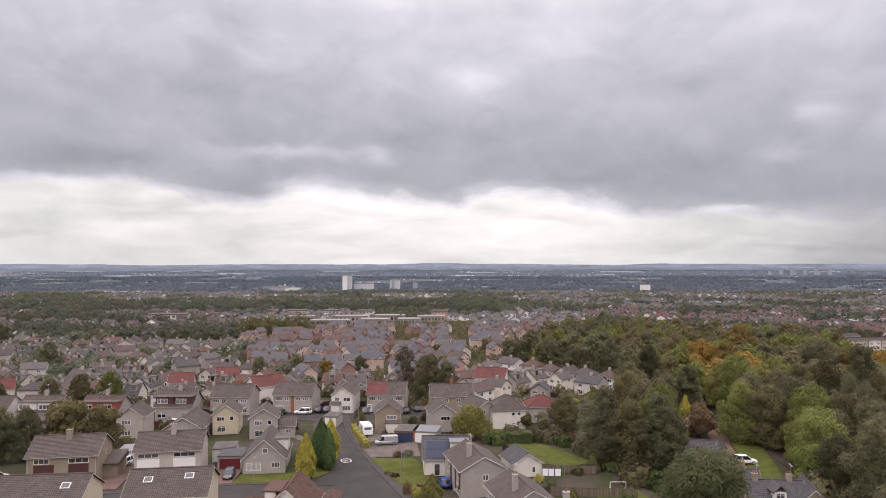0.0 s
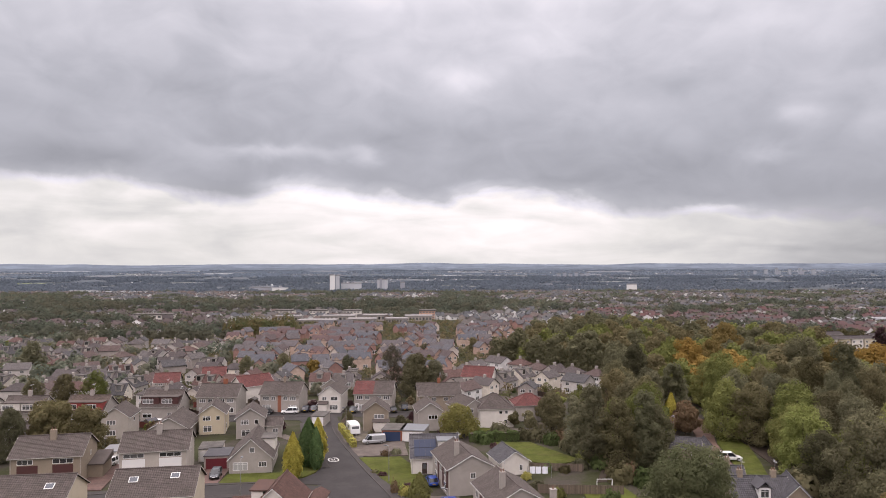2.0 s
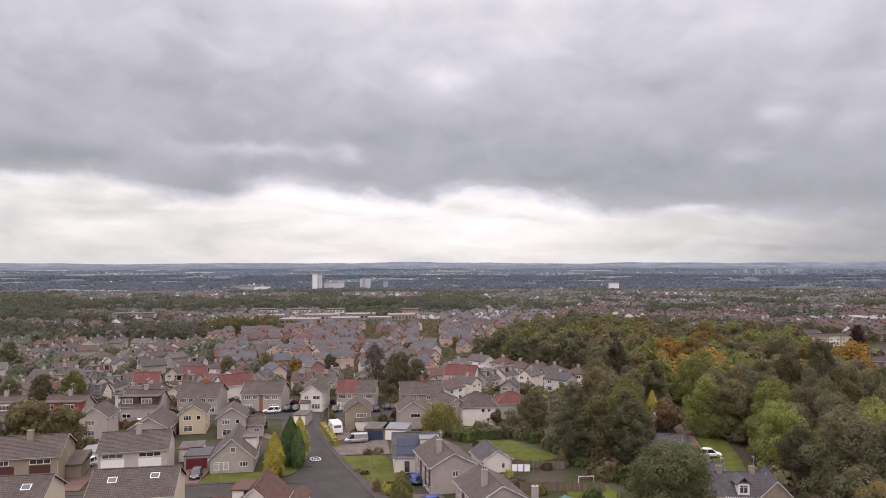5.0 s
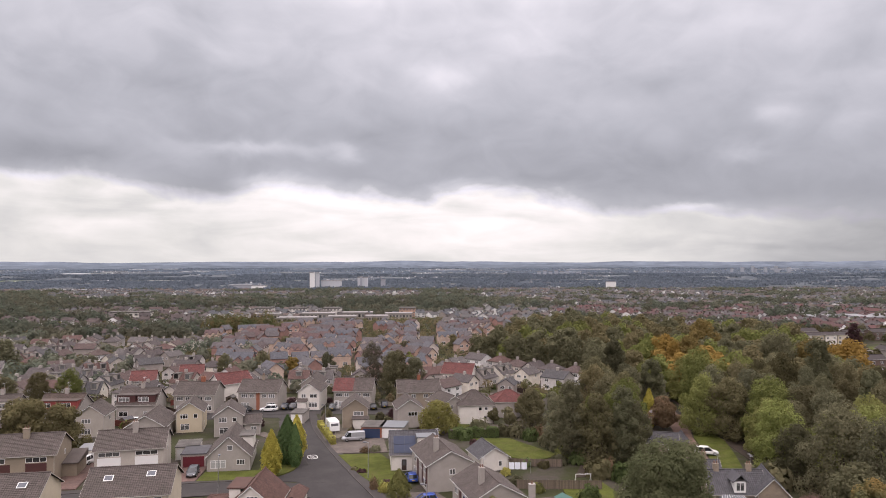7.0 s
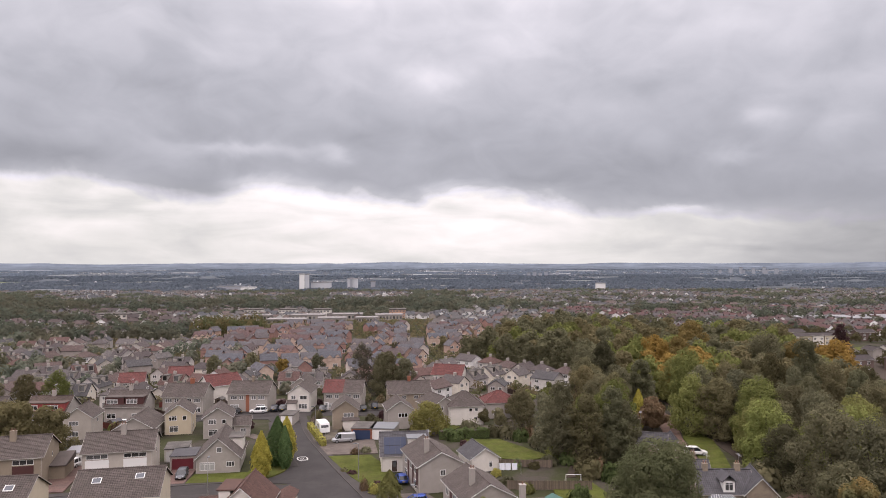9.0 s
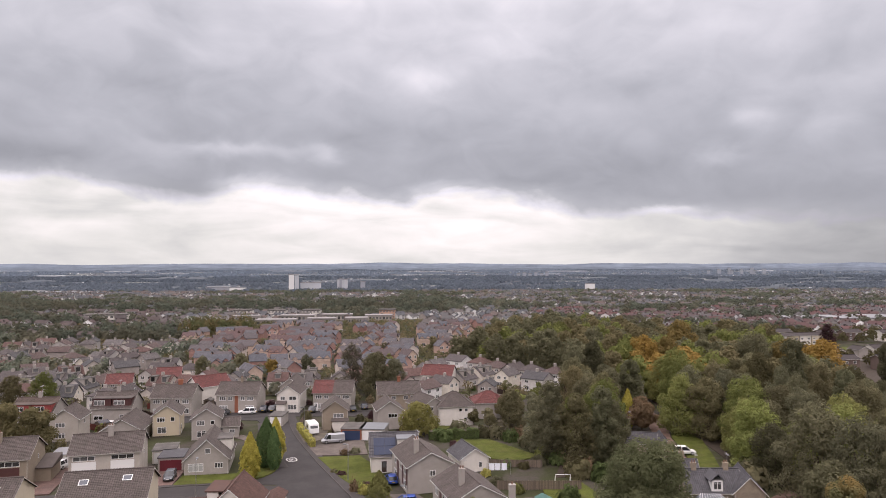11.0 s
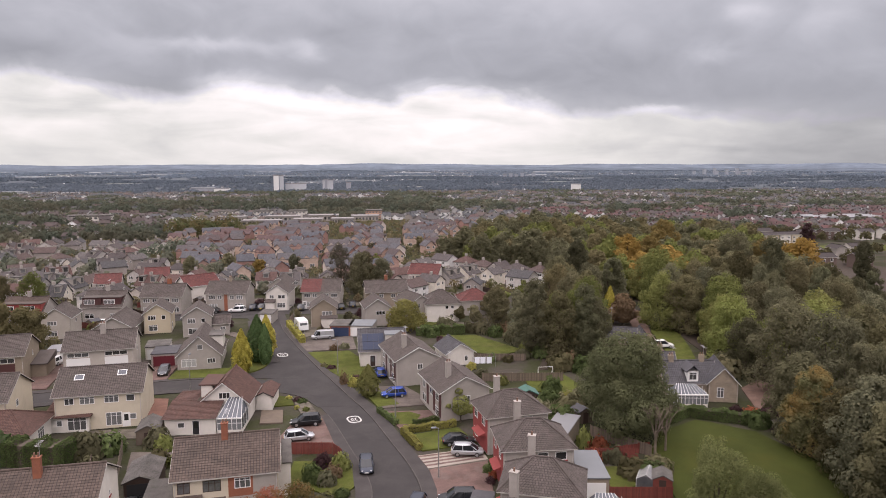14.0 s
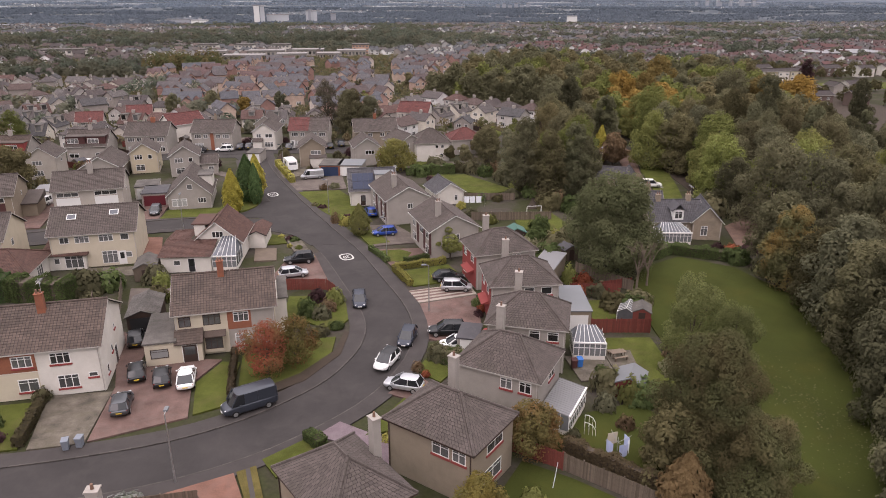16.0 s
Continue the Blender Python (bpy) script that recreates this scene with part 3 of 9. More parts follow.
def fascia(parent, kind, W, D, e, r, mat):
    """White boards along the verges and eaves, one by one."""
    x, y = W / 2, D / 2

    def board(p, q, out, name):
        bm = bmesh.new()
        p, q, out = Vector(p), Vector(q), Vector(out) * 0.03
        vs = [bm.verts.new(c) for c in (p, q, q - Vector((0, 0, 0.13)), p - Vector((0, 0, 0.13)))]
        vo = [bm.verts.new(v.co + out) for v in vs]
        for f in ((vo[0], vo[1], vo[2], vo[3]), (vs[0], vo[0], vo[3], vs[3]), (vs[1], vs[2], vo[2], vo[1]), (vs[0], vs[1], vo[1], vo[0]), (vs[3], vo[3], vo[2], vs[2])):
            bm.faces.new(f)
        bmesh.ops.recalc_face_normals(bm, faces=bm.faces)
        part(name, bm, mat, parent)
    if kind == "x":
        for s in (-1, 1):
            for q in (-1, 1):
                board((s * x, q * y, e), (s * x, 0, r), (s, 0, 0), "verge_board")
            board((-x, s * y, e), (x, s * y, e), (0, s, 0), "eaves_board")
    elif kind == "y":
        for s in (-1, 1):
            for q in (-1, 1):
                board((q * x, s * y, e), (0, s * y, r), (0, s, 0), "verge_board")
            board((s * x, -y, e), (s * x, y, e), (s, 0, 0), "eaves_board")
    else:
        for s in (-1, 1):
            board((-x, s * y, e), (x, s * y, e), (0, s, 0), "eaves_board")
            board((s * x, -y, e), (s * x, y, e), (s, 0, 0), "eaves_board")


TAKEN = []


def house(x, y, rot, W, D, e, r, kind, wall, roof, label, wins=(), doors=(), chims=(), over=0.35, tiled=True, hip_len=None, boards=None, sill=None, frame_mat=None, group="", name="house"):
    """A house: W along its front, D deep, eaves e, ridge r. wins: (face, u, z, w, h, lights[, blind]); doors: (face, u[, material]); chims: (x, y, top, material[, wx, wy])."""
    ob = thing(name, x, y, rot, label, "house", group)
    TAKEN.append((x, y, max(W, D) / 2))
    hw, hd = W / 2 - over, D / 2 - over
    span = (D if kind == "x" else W if kind == "y" else min(W, D)) / 2
    zt = e + over * (r - e) / span - 0.1 if kind != "hip" else e - 0.02
    bm = bmesh.new()
    wall_faces(bm, hw, hd, zt, [q[:5] for q in wins], None if kind == "hip" else kind, r - 0.12)
    part("wall", bm, wall, ob)
    me, lines = roof_mesh(kind, W, D, e, r, roof, tiled, int(abs(x * 31 + y * 7)), hip_len)
    rf = shared("roof", me, ob, Matrix())
    ridge_tiles(rf, lines, roof)
    fascia(rf, kind, W, D, e - 0.003, r - 0.003, boards or (PAINT_W if kind == "y" and wall is not TAN else TRIM))
    for q in wins:
        add_window(ob, *q[:6], frame_mat, hw, hd, sill, len(q) > 6 and q[6])
    for q in doors:
        add_door(ob, q[0], q[1], mat=q[2] if len(q) > 2 else None, hw=hw, hd=hd, glazed=True)
    if tiled:
        for sx in (-1, 1):
            bm = bmesh.new()
            tube(bm, (sx * (hw - 0.15), -hd - 0.06, 0), (sx * (hw - 0.15), -hd - 0.06, zt - 0.15), 0.05, 0.05, 6)
            part("downpipe", bm, boards or TRIM, ob)
    for q in chims:
        chimney(rf, q[0], q[1], e if len(q) < 7 else q[6], q[2], q[3], *(q[4:6] if len(q) > 4 else ()))
    return ob


def panel(parent, face, u, z, w, h, mat, hw, hd, name="panel", proud=0.05, label=""):
    bm = bmesh.new()
    box(bm, -w / 2, w / 2, -proud, 0, -h / 2, h / 2)
    ob = part(name, bm, mat, parent, label)
    ob.matrix_basis = pose(0, 0, 0, 0, 0, FACE[face]) @ pose(u, -(hd if face in "FB" else hw), z)
    return ob


# ================= trees =================
def leaf_cloud(points, normals, size, rnd, stretch=1.0):
    """Small folded leaf sprays at the points, as one vertex and face list."""
    n = len(points)
    a = rnd.normal(size=(n, 3))
    nn = normals + 0.40 * a / np.linalg.norm(a, axis=1, keepdims=True)
    nn /= np.linalg.norm(nn, axis=1, keepdims=True)
    t = np.cross(nn, rnd.normal(size=(n, 3)))
    t /= np.linalg.norm(t, axis=1, keepdims=True) + 1e-9
    b = np.cross(nn, t)
    s = size * rnd.uniform(0.6, 1.35, (n, 1))
    v = np.stack([points - t * s * stretch, points - b * s * 0.62 + nn * s * 0.2, points + t * s * stretch, points + b * s * 0.62 + nn * s * 0.2], 1).reshape(-1, 3)
    f = np.arange(4 * n).reshape(n, 4)
    return v, f


def np_mesh(name, v, f, mat):
    me = bpy.data.meshes.new(name)
    me.vertices.add(len(v))
    me.vertices.foreach_set("co", np.asarray(v, np.float32).ravel())
    me.loops.add(f.size)
    me.loops.foreach_set("vertex_index", f.astype(np.int32).ravel())
    me.polygons.add(len(f))
    me.polygons.foreach_set("loop_start", np.arange(0, f.size, f.shape[1], dtype=np.int32))
    me.update(calc_edges=True)
    me.materials.append(mat)
    return me


def lobes(rnd, height, radius, base, n):
    """Centres and radii of the lobes of a crown."""
    mid, half = (height + base) / 2, (height - base) / 2
    out = []
    for i in range(n):
        d = rnd.normal(size=3)
        d /= np.linalg.norm(d)
        k = rnd.uniform(0.55, 0.96)
        r = radius * rnd.uniform(0.17, 0.34)
        taper = 1.0 - 0.35 * max(0.0, d[2])
        out.append((np.array([d[0] * radius * k * taper, d[1] * radius * k * taper, mid + d[2] * (half - r * 0.5) * min(1.0, k * 1.25)]), r))
    out.append((np.array([0, 0, mid]), radius * 0.55))
    out.append((np.array([0, 0, mid - half * 0.4]), radius * 0.55))
    return out


def broad_crown(seed, height, radius, base, n, size, mat, count=16):
    rnd = np.random.RandomState(seed)
    ls = lobes(rnd, height, radius, base, count)
    c = np.array([q[0] for q in ls])
    rr = np.array([q[1] for q in ls])
    pick = rnd.choice(len(ls), n * 2, p=rr ** 2 / (rr ** 2).sum())
    d = rnd.normal(size=(n * 2, 3))
    d /= np.linalg.norm(d, axis=1, keepdims=True)
    p = c[pick] + d * (rr[pick] * rnd.uniform(0.82, 1.08, n * 2))[:, None] * np.array([1, 1, 0.85])
    inside = (np.linalg.norm(p[:, None] - c[None], axis=2) < rr[None] * 0.78).any(1)
    keep = ~inside & (p[:, 2] > 0.25)
    p, d = p[keep][:n], d[keep][:n]
    d[:, 2] += 0.35
    v, f = leaf_cloud(p, d / np.linalg.norm(d, axis=1, keepdims=True), size, rnd)
    return np_mesh("crown", v, f, mat), ls


def domed_tree(seed, height, radius, mat, n, size, base=0.4, lean=0.0):
    """An old broad tree: an uneven dome, wide below, of many small leafy lobes with gaps; returns trunk and crown."""
    rnd = np.random.RandomState(seed)
    ls = []
    for i in range(70):
        f = rnd.uniform(0.02, 1.0) ** 0.85
        a = rnd.uniform(0, 2 * np.pi)
        out = radius * (1 - f ** 2.4) ** 0.5 * (0.80 + 0.20 * np.sin(a * 3 + seed) + 0.12 * np.sin(a * 7 + f * 9)) * rnd.uniform(0.72, 1.0)
        r = radius * rnd.uniform(0.13, 0.27)
        ls.append((np.array([out * np.cos(a) + lean * f, out * np.sin(a), base + (height - base - r) * f + r * 0.6]), r))
    for f in (0.15, 0.4, 0.62):
        ls.append((np.array([lean * f, 0, base + (height - base) * f]), radius * 0.76 * (1 - f * 0.62)))
    c = np.array([q[0] for q in ls])
    rr = np.array([q[1] for q in ls])
    pick = rnd.choice(len(ls), n * 2, p=rr ** 2 / (rr ** 2).sum())
    d = rnd.normal(size=(n * 2, 3))
    d /= np.linalg.norm(d, axis=1, keepdims=True)
    p = c[pick] + d * (rr[pick] * rnd.uniform(0.74, 1.20, n * 2))[:, None]
    deep = (np.linalg.norm(p[:, None] - c[None], axis=2) < rr[None] * 0.68).any(1)
    keep = ~deep & (p[:, 2] > 0.2)
    p, d = p[keep][:n], d[keep][:n]
    d[:, 2] += 0.35
    v, f = leaf_cloud(p, d / np.linalg.norm(d, axis=1, keepdims=True), size, rnd)
    return trunk_mesh(seed, height, radius, max(base, 1.0), ls, 0.022 * height), np_mesh("crown", v, f, mat)


def trunk_mesh(seed, height, radius, base, ls, r0):
    rnd = random.Random(seed)
    bm = bmesh.new()
    top = Vector((rnd.uniform(-0.3, 0.3), rnd.uniform(-0.3, 0.3), base + (height - base) * 0.45))
    tube(bm, (0, 0, -0.1), (0, 0, base * 0.8), r0 * 1.2, r0 * 0.85)
    tube(bm, (0, 0, base * 0.8), top, r0 * 0.85, r0 * 0.35)
    for c, r in ls[:9]:
        tube(bm, Vector((0, 0, base * rnd.uniform(0.7, 1.1))), Vector(c), r0 * 0.45, r0 * 0.1, 5)
    return data_of(bm, "trunk", BARK)


def broad_tree(seed, height, radius, mat, n=4200, size=0.34, base=None, count=34):
    """A template: trunk with limbs and a lobed crown; returns the two meshes."""
    base = base if base is not None else height * 0.06
    cr, ls = broad_crown(seed, height, radius, base, n, size, mat, count)
    return trunk_mesh(seed, height, radius, base, ls, 0.022 * height), cr


def conifer(seed, height, radius, mat, n=2600, size=0.3, column=False, base=0.6):
    """A spire: whorls of drooping sprays, or a dense column for a cypress."""
    rnd = np.random.RandomState(seed)
    h = rnd.uniform(0, 1, n) ** (0.8 if column else 1.15)
    ang = rnd.uniform(0, 2 * np.pi, n)
    if column:
        prof = radius * np.minimum(1.0, (1 - h) * 1.9) ** 0.75 * np.minimum(1.0, 0.55 + h * 2.2)
        lump = 1 + 0.13 * np.sin(ang * 5 + h * 17) + 0.08 * np.sin(ang * 9 - h * 40)
        rad = prof * lump * rnd.uniform(0.86, 1.05, n)
        z = base * 0.3 + h * (height - base * 0.3)
    else:
        tiers = np.floor(h * 16) / 16
        prof = radius * (1 - tiers) ** 0.85 * (1 + 0.28 * np.sin(ang * 4 + tiers * 60))
        rad = prof * rnd.uniform(0.25, 1.0, n) ** 0.6
        z = base + tiers * (height - base) + (h - tiers) * 6 - rad * 0.22
    p = np.stack([rad * np.cos(ang), rad * np.sin(ang), z], 1)
    nr = np.stack([np.cos(ang), np.sin(ang), np.full(n, 0.6 if column else 1.0)], 1)
    v, f = leaf_cloud(p, nr / np.linalg.norm(nr, axis=1, keepdims=True), size, rnd, 1.5)
    bm = bmesh.new()
    tube(bm, (0, 0, -0.1), (0, 0, height * 0.9), 0.02 * height, 0.03)
    return data_of(bm, "trunk", BARK), np_mesh("crown", v, f, mat)


def plant(template, x, y, label, category="tree", name="tree", group="", scale=1.0, rot=0.0, sz=None):
    ob = thing(name, x, y, rot, label, category, group)
    ob.scale = (scale, scale, sz or scale)
    shared("trunk", template[0], ob, Matrix())
    shared("crown", template[1], ob, Matrix())
    return ob


def shrub_data(seed, r, h, mat, n=420, size=0.17):
    rnd = np.random.RandomState(seed)
    d = rnd.normal(size=(n, 3))
    d[:, 2] = np.abs(d[:, 2])
    d /= np.linalg.norm(d, axis=1, keepdims=True)
    lump = 1 + 0.22 * np.sin(d[:, 0] * 5 + seed) * np.cos(d[:, 1] * 6 - seed)
    p = d * (rnd.uniform(0.7, 1.05, n) * lump)[:, None] * np.array([r, r, h])
    v, f = leaf_cloud(p, d, size, rnd)
    return np_mesh("shrub", v, f, mat)


def hedge(x0, y0, x1, y1, h, w, mat, label, dens=120, size=0.12):
    """A clipped hedge between two points: leaf sprays all over a box, over a dark woody core."""
    L = math.hypot(x1 - x0, y1 - y0)
    rnd = np.random.RandomState(int(abs(x0 * 13 + y0 * 7)) + 3)
    ob = thing("hedge", (x0 + x1) / 2, (y0 + y1) / 2, math.degrees(math.atan2(y1 - y0, x1 - x0)), label, "hedge")
    n = int(dens * (L * w + 2 * L * h + 2 * w * h))
    q = rnd.uniform(-1, 1, (n, 3))
    area = np.array([w * h, L * h, L * w / 2])
    ax = rnd.choice(3, n, p=area / area.sum())
    sg = np.where(rnd.uniform(size=n) < 0.5, -1, 1)
    q[np.arange(n), ax] = np.where(ax == 2, 1, sg)
    p = q * np.array([L / 2, w / 2, h / 2]) + np.array([0, 0, h / 2])
    wob = 1 + 0.10 * np.sin(p[:, 0] * 1.7 + 1) + 0.06 * np.sin(p[:, 0] * 4.1)
    p[:, 1:] *= wob[:, None]
    p += rnd.normal(size=p.shape) * 0.05
    nr = np.zeros((n, 3))
    nr[np.arange(n), ax] = np.where(ax == 2, 1, sg)
    v, f = leaf_cloud(p, nr, size, rnd)
    shared("foliage", np_mesh("foliage", v, f, mat), ob, Matrix())
    bm = bmesh.new()
    box(bm, -L / 2 + 0.1, L / 2 - 0.1, -w / 2 + 0.12, w / 2 - 0.12, 0.0, h - 0.15)
    part("core", bm, BARK, ob)
    return ob


def fence(x0, y0, x1, y1, h, mat, label, board=0.15):
    """A close-boarded fence: every board and post is its own piece."""
    L = math.hypot(x1 - x0, y1 - y0)
    ob = thing("fence", x0, y0, math.degrees(math.atan2(y1 - y0, x1 - x0)), label, "fence")
    bm = bmesh.new()
    box(bm, 0.005, board - 0.008, -0.012, 0.012, 0.05, h)
    bd = data_of(bm, "board", mat)
    bm = bmesh.new()
    box(bm, -0.05, 0.05, 0.014, 0.11, -0.1, h + 0.08)
    pd = data_of(bm, "post", mat)
    n = int(L / board)
    for i in range(n):
        shared("board", bd, ob, pose(i * board, 0, 0.02 * math.sin(i * 1.7)))
    for i in range(int(L / 1.8) + 1):
        shared("post", pd, ob, pose(min(i * 1.8, L), 0, 0))
    bm = bmesh.new()
    for z in (0.3, h - 0.25):
        box(bm, 0, L, 0.014, 0.05, z, z + 0.07)
    part("rail", bm, mat, ob)
    return ob


# ================= cars =================
def rounded(me, levels, mat):
    """The mesh with its corners smoothed, as one finished mesh."""
    tmp = bpy.data.objects.new("rounding", me)
    scene.collection.objects.link(tmp)
    md = tmp.modifiers.new("round", "SUBSURF")
    md.levels = levels
    bpy.context.view_layer.update()
    out = bpy.data.meshes.new_from_object(tmp.evaluated_get(bpy.context.evaluated_depsgraph_get()))
    bpy.data.objects.remove(tmp)
    for q in out.polygons:
        q.use_smooth = True
    return out


def car_template(L, Wd, H, kind, paint):
    """Meshes of a car along +x (its front), on its wheels at z 0."""
    w = Wd / 2
    belt = H * (0.60 if kind != "van" else 0.52)
    hood = belt * (0.93 if kind != "van" else 0.98)
    bm = bmesh.new()
    xs = [(-0.5, 0.74, 0.42, 0.88), (-0.475, 0.90, 0.30, 1.0), (-0.32, 1.0, 0.22, 1.02), (0.0, 1.0, 0.20, 1.0), (0.20, 1.0, 0.20, 1.0), (0.30, 0.98, 0.22, hood / belt), (0.42, 0.91, 0.24, hood / belt * 0.90), (0.48, 0.76, 0.32, 0.74), (0.50, 0.56, 0.40, 0.60)]
    rings = []
    for fx, fw, zb, ft in xs:
        zt = belt * ft
        ring = [(w * fw * 0.9, zb), (w * fw, zb + 0.15), (w * fw, zt - 0.16), (w * fw * 0.93, zt)]
        ring = ring + [(-a, b) for a, b in ring[::-1]]
        rings.append([bm.verts.new((fx * L * 1.035, a * 1.02, b)) for a, b in ring])
    for r0, r1 in zip(rings, rings[1:]):
        for i in range(8):
            bm.faces.new((r0[i], r0[(i + 1) % 8], r1[(i + 1) % 8], r1[i]))
    bm.faces.new(rings[0]), bm.faces.new(rings[-1][::-1])
    bmesh.ops.recalc_face_normals(bm, faces=bm.faces)
    body = data_of(bm, "body", paint)
    body = rounded(body, 2, paint)
    st = {"hatch": (-0.47, -0.38, 0.07, 0.30), "suv": (-0.47, -0.40, 0.08, 0.27), "saloon": (-0.43, -0.25, 0.05, 0.27), "mpv": (-0.47, -0.40, 0.12, 0.34), "van": (-0.49, -0.485, 0.24, 0.37)}[kind]
    xb0, xr0, xr1, xb1 = [v * L for v in st]
    wb, wr = w * 0.95, w * (0.79 if kind != "van" else 0.88)
    bm = bmesh.new()
    def plan(x0, x1, wd, bulge, za, zb):
        return [bm.verts.new(q) for q in ((x0, -wd * 0.93, za), (x0 + 0.25, -wd, za), (x1 - 0.3, -wd, zb), (x1, -wd * 0.88, zb), (x1 + bulge, 0, zb), (x1, wd * 0.88, zb), (x1 - 0.3, wd, zb), (x0 + 0.25, wd, za), (x0, wd * 0.93, za), (x0 - bulge * 0.4, 0, za))]
    lo = plan(xb0, xb1, wb, 0.14, belt - 0.02, hood - 0.02)
    hi = plan(xr0, xr1, wr, 0.12, H - 0.05, H - 0.05)
    for i in range(10):
        bm.faces.new((lo[i], lo[(i + 1) % 10], hi[(i + 1) % 10], hi[i]))
    bm.faces.new(hi), bm.faces.new(lo[::-1])
    bmesh.ops.recalc_face_normals(bm, faces=bm.faces)
    glass = data_of(bm, "windows", CARGLASS)
    bm = bmesh.new()
    tiers = [plan(xr0 - 0.03, xr1 + 0.03, wr + 0.02, 0.12, H - 0.07, H - 0.07), plan(xr0 + 0.05, xr1 - 0.05, wr * 0.93, 0.10, H - 0.015, H - 0.02), plan(xr0 + 0.35, xr1 - 0.35, wr * 0.6, 0.06, H + 0.045, H + 0.045)]
    for r0, r1 in zip(tiers, tiers[1:]):
        for i in range(10):
            bm.faces.new((r0[i], r0[(i + 1) % 10], r1[(i + 1) % 10], r1[i]))
    bm.faces.new(tiers[-1])
    bmesh.ops.recalc_face_normals(bm, faces=bm.faces)
    roof = data_of(bm, "roof", paint)
    roof = rounded(roof, 1, paint)
    pillars = []
    for s in (-1, 1):
        xm = (xr0 + xr1) / 2
        for x0, z0, x1 in ((xb1, hood, xr1), (xb0, belt, xr0), (xm, belt, xm)):
            bm = bmesh.new()
            tube(bm, (x0, s * wb, z0 - 0.03), (x1, s * wr, H - 0.05), 0.065, 0.05, 8)
            pillars.append(data_of(bm, "pillar", paint))
        if kind == "van":
            bm = bmesh.new()
            lo2 = [(xb0, belt - 0.05, wb), (L * 0.12, belt - 0.05, wb), (L * 0.12, H - 0.04, wr), (xr0, H - 0.04, wr)]
            q0 = [bm.verts.new((x, s * (w_ + 0.02), z)) for x, z, w_ in lo2]
            q1 = [bm.verts.new((x, s * (w_ - 0.03), z)) for x, z, w_ in lo2]
            bm.faces.new(q0), bm.faces.new(q1[::-1])
            for i in range(4):
                bm.faces.new((q0[i], q1[i], q1[(i + 1) % 4], q0[(i + 1) % 4]))
            bmesh.ops.recalc_face_normals(bm, faces=bm.faces)
            pillars.append(data_of(bm, "side_panel", paint))
    r = 0.31 if kind not in ("suv", "van") else 0.35
    bm = bmesh.new()
    tube(bm, (0, -0.11, 0), (0, 0.11, 0), r, r, 18)
    tyre = data_of(bm, "tyre", RUBBER)
    bm = bmesh.new()
    tube(bm, (0, -0.125, 0), (0, 0.125, 0), r * 0.66, r * 0.66, 10)
    rim = data_of(bm, "rim", METAL)
    bm = bmesh.new()
    box(bm, -0.07, 0.07, -0.14, 0.14, -0.055, 0.055)
    lamp_w = data_of(bm, "headlight", LAMP_W)
    bm = bmesh.new()
    box(bm, -0.05, 0.05, -0.12, 0.12, -0.11, 0.11)
    lamp_r = data_of(bm, "tail_light", LAMP_R)
    bm = bmesh.new()
    box(bm, -0.02, 0.02, -0.26, 0.26, -0.055, 0.055)
    pw = data_of(bm, "number_plate", PAINT_W)
    bm = bmesh.new()
    box(bm, -0.02, 0.02, -0.26, 0.26, -0.055, 0.055)
    py = data_of(bm, "number_plate", PLATE_Y)
    bm = bmesh.new()
    box(bm, -0.07, 0.07, -0.09, 0.09, -0.06, 0.06)
    mirror = data_of(bm, "mirror", paint)
    return dict(L=L, w=w, H=H, belt=belt, r=r, body=body, glass=glass, roof=roof, tyre=tyre, rim=rim, lamp_w=lamp_w, lamp_r=lamp_r, pw=pw, py=py, mirror=mirror, pillars=pillars)


def park(t, x, y, rot, label, name="car", category="car", z=0.03):
    ob = thing(name, x, y, rot, label, category, z=z)
    L, w, belt = t["L"], t["w"], t["belt"]
    shared("body", t["body"], ob, Matrix()), shared("glazing", t["glass"], ob, Matrix()), shared("roof", t["roof"], ob, Matrix())
    for me in t["pillars"]:
        shared("side_panel" if me.name.startswith("side") else "pillar", me, ob, Matrix())
    for fx in (-0.31, 0.31):
        for s in (-1, 1):
            wh = shared("wheel", t["tyre"], ob, pose(fx * L, s * (w - 0.10), t["r"]))
            shared("rim", t["rim"], wh, Matrix())
    for s in (-1, 1):
        shared("headlight", t["lamp_w"], ob, pose(L * 0.470, s * w * 0.58, belt * 0.70, 0, 0, -s * 25))
        shared("tail_light", t["lamp_r"], ob, pose(-L * 0.478, s * w * 0.70, belt * 0.78))
        shared("mirror", t["mirror"], ob, pose(L * 0.21, s * (w + 0.07), belt + 0.02))
    shared("number_plate", t["pw"], ob, pose(L * 0.520, 0, 0.48))
    shared("number_plate", t["py"], ob, pose(-L * 0.520, 0, 0.62))
    return ob


def paint(name, c, metal=0.3):
    return surface(name, c, 0.28, 0.04, 1.0, 6, 0.0, metal=metal, spec=0.6)

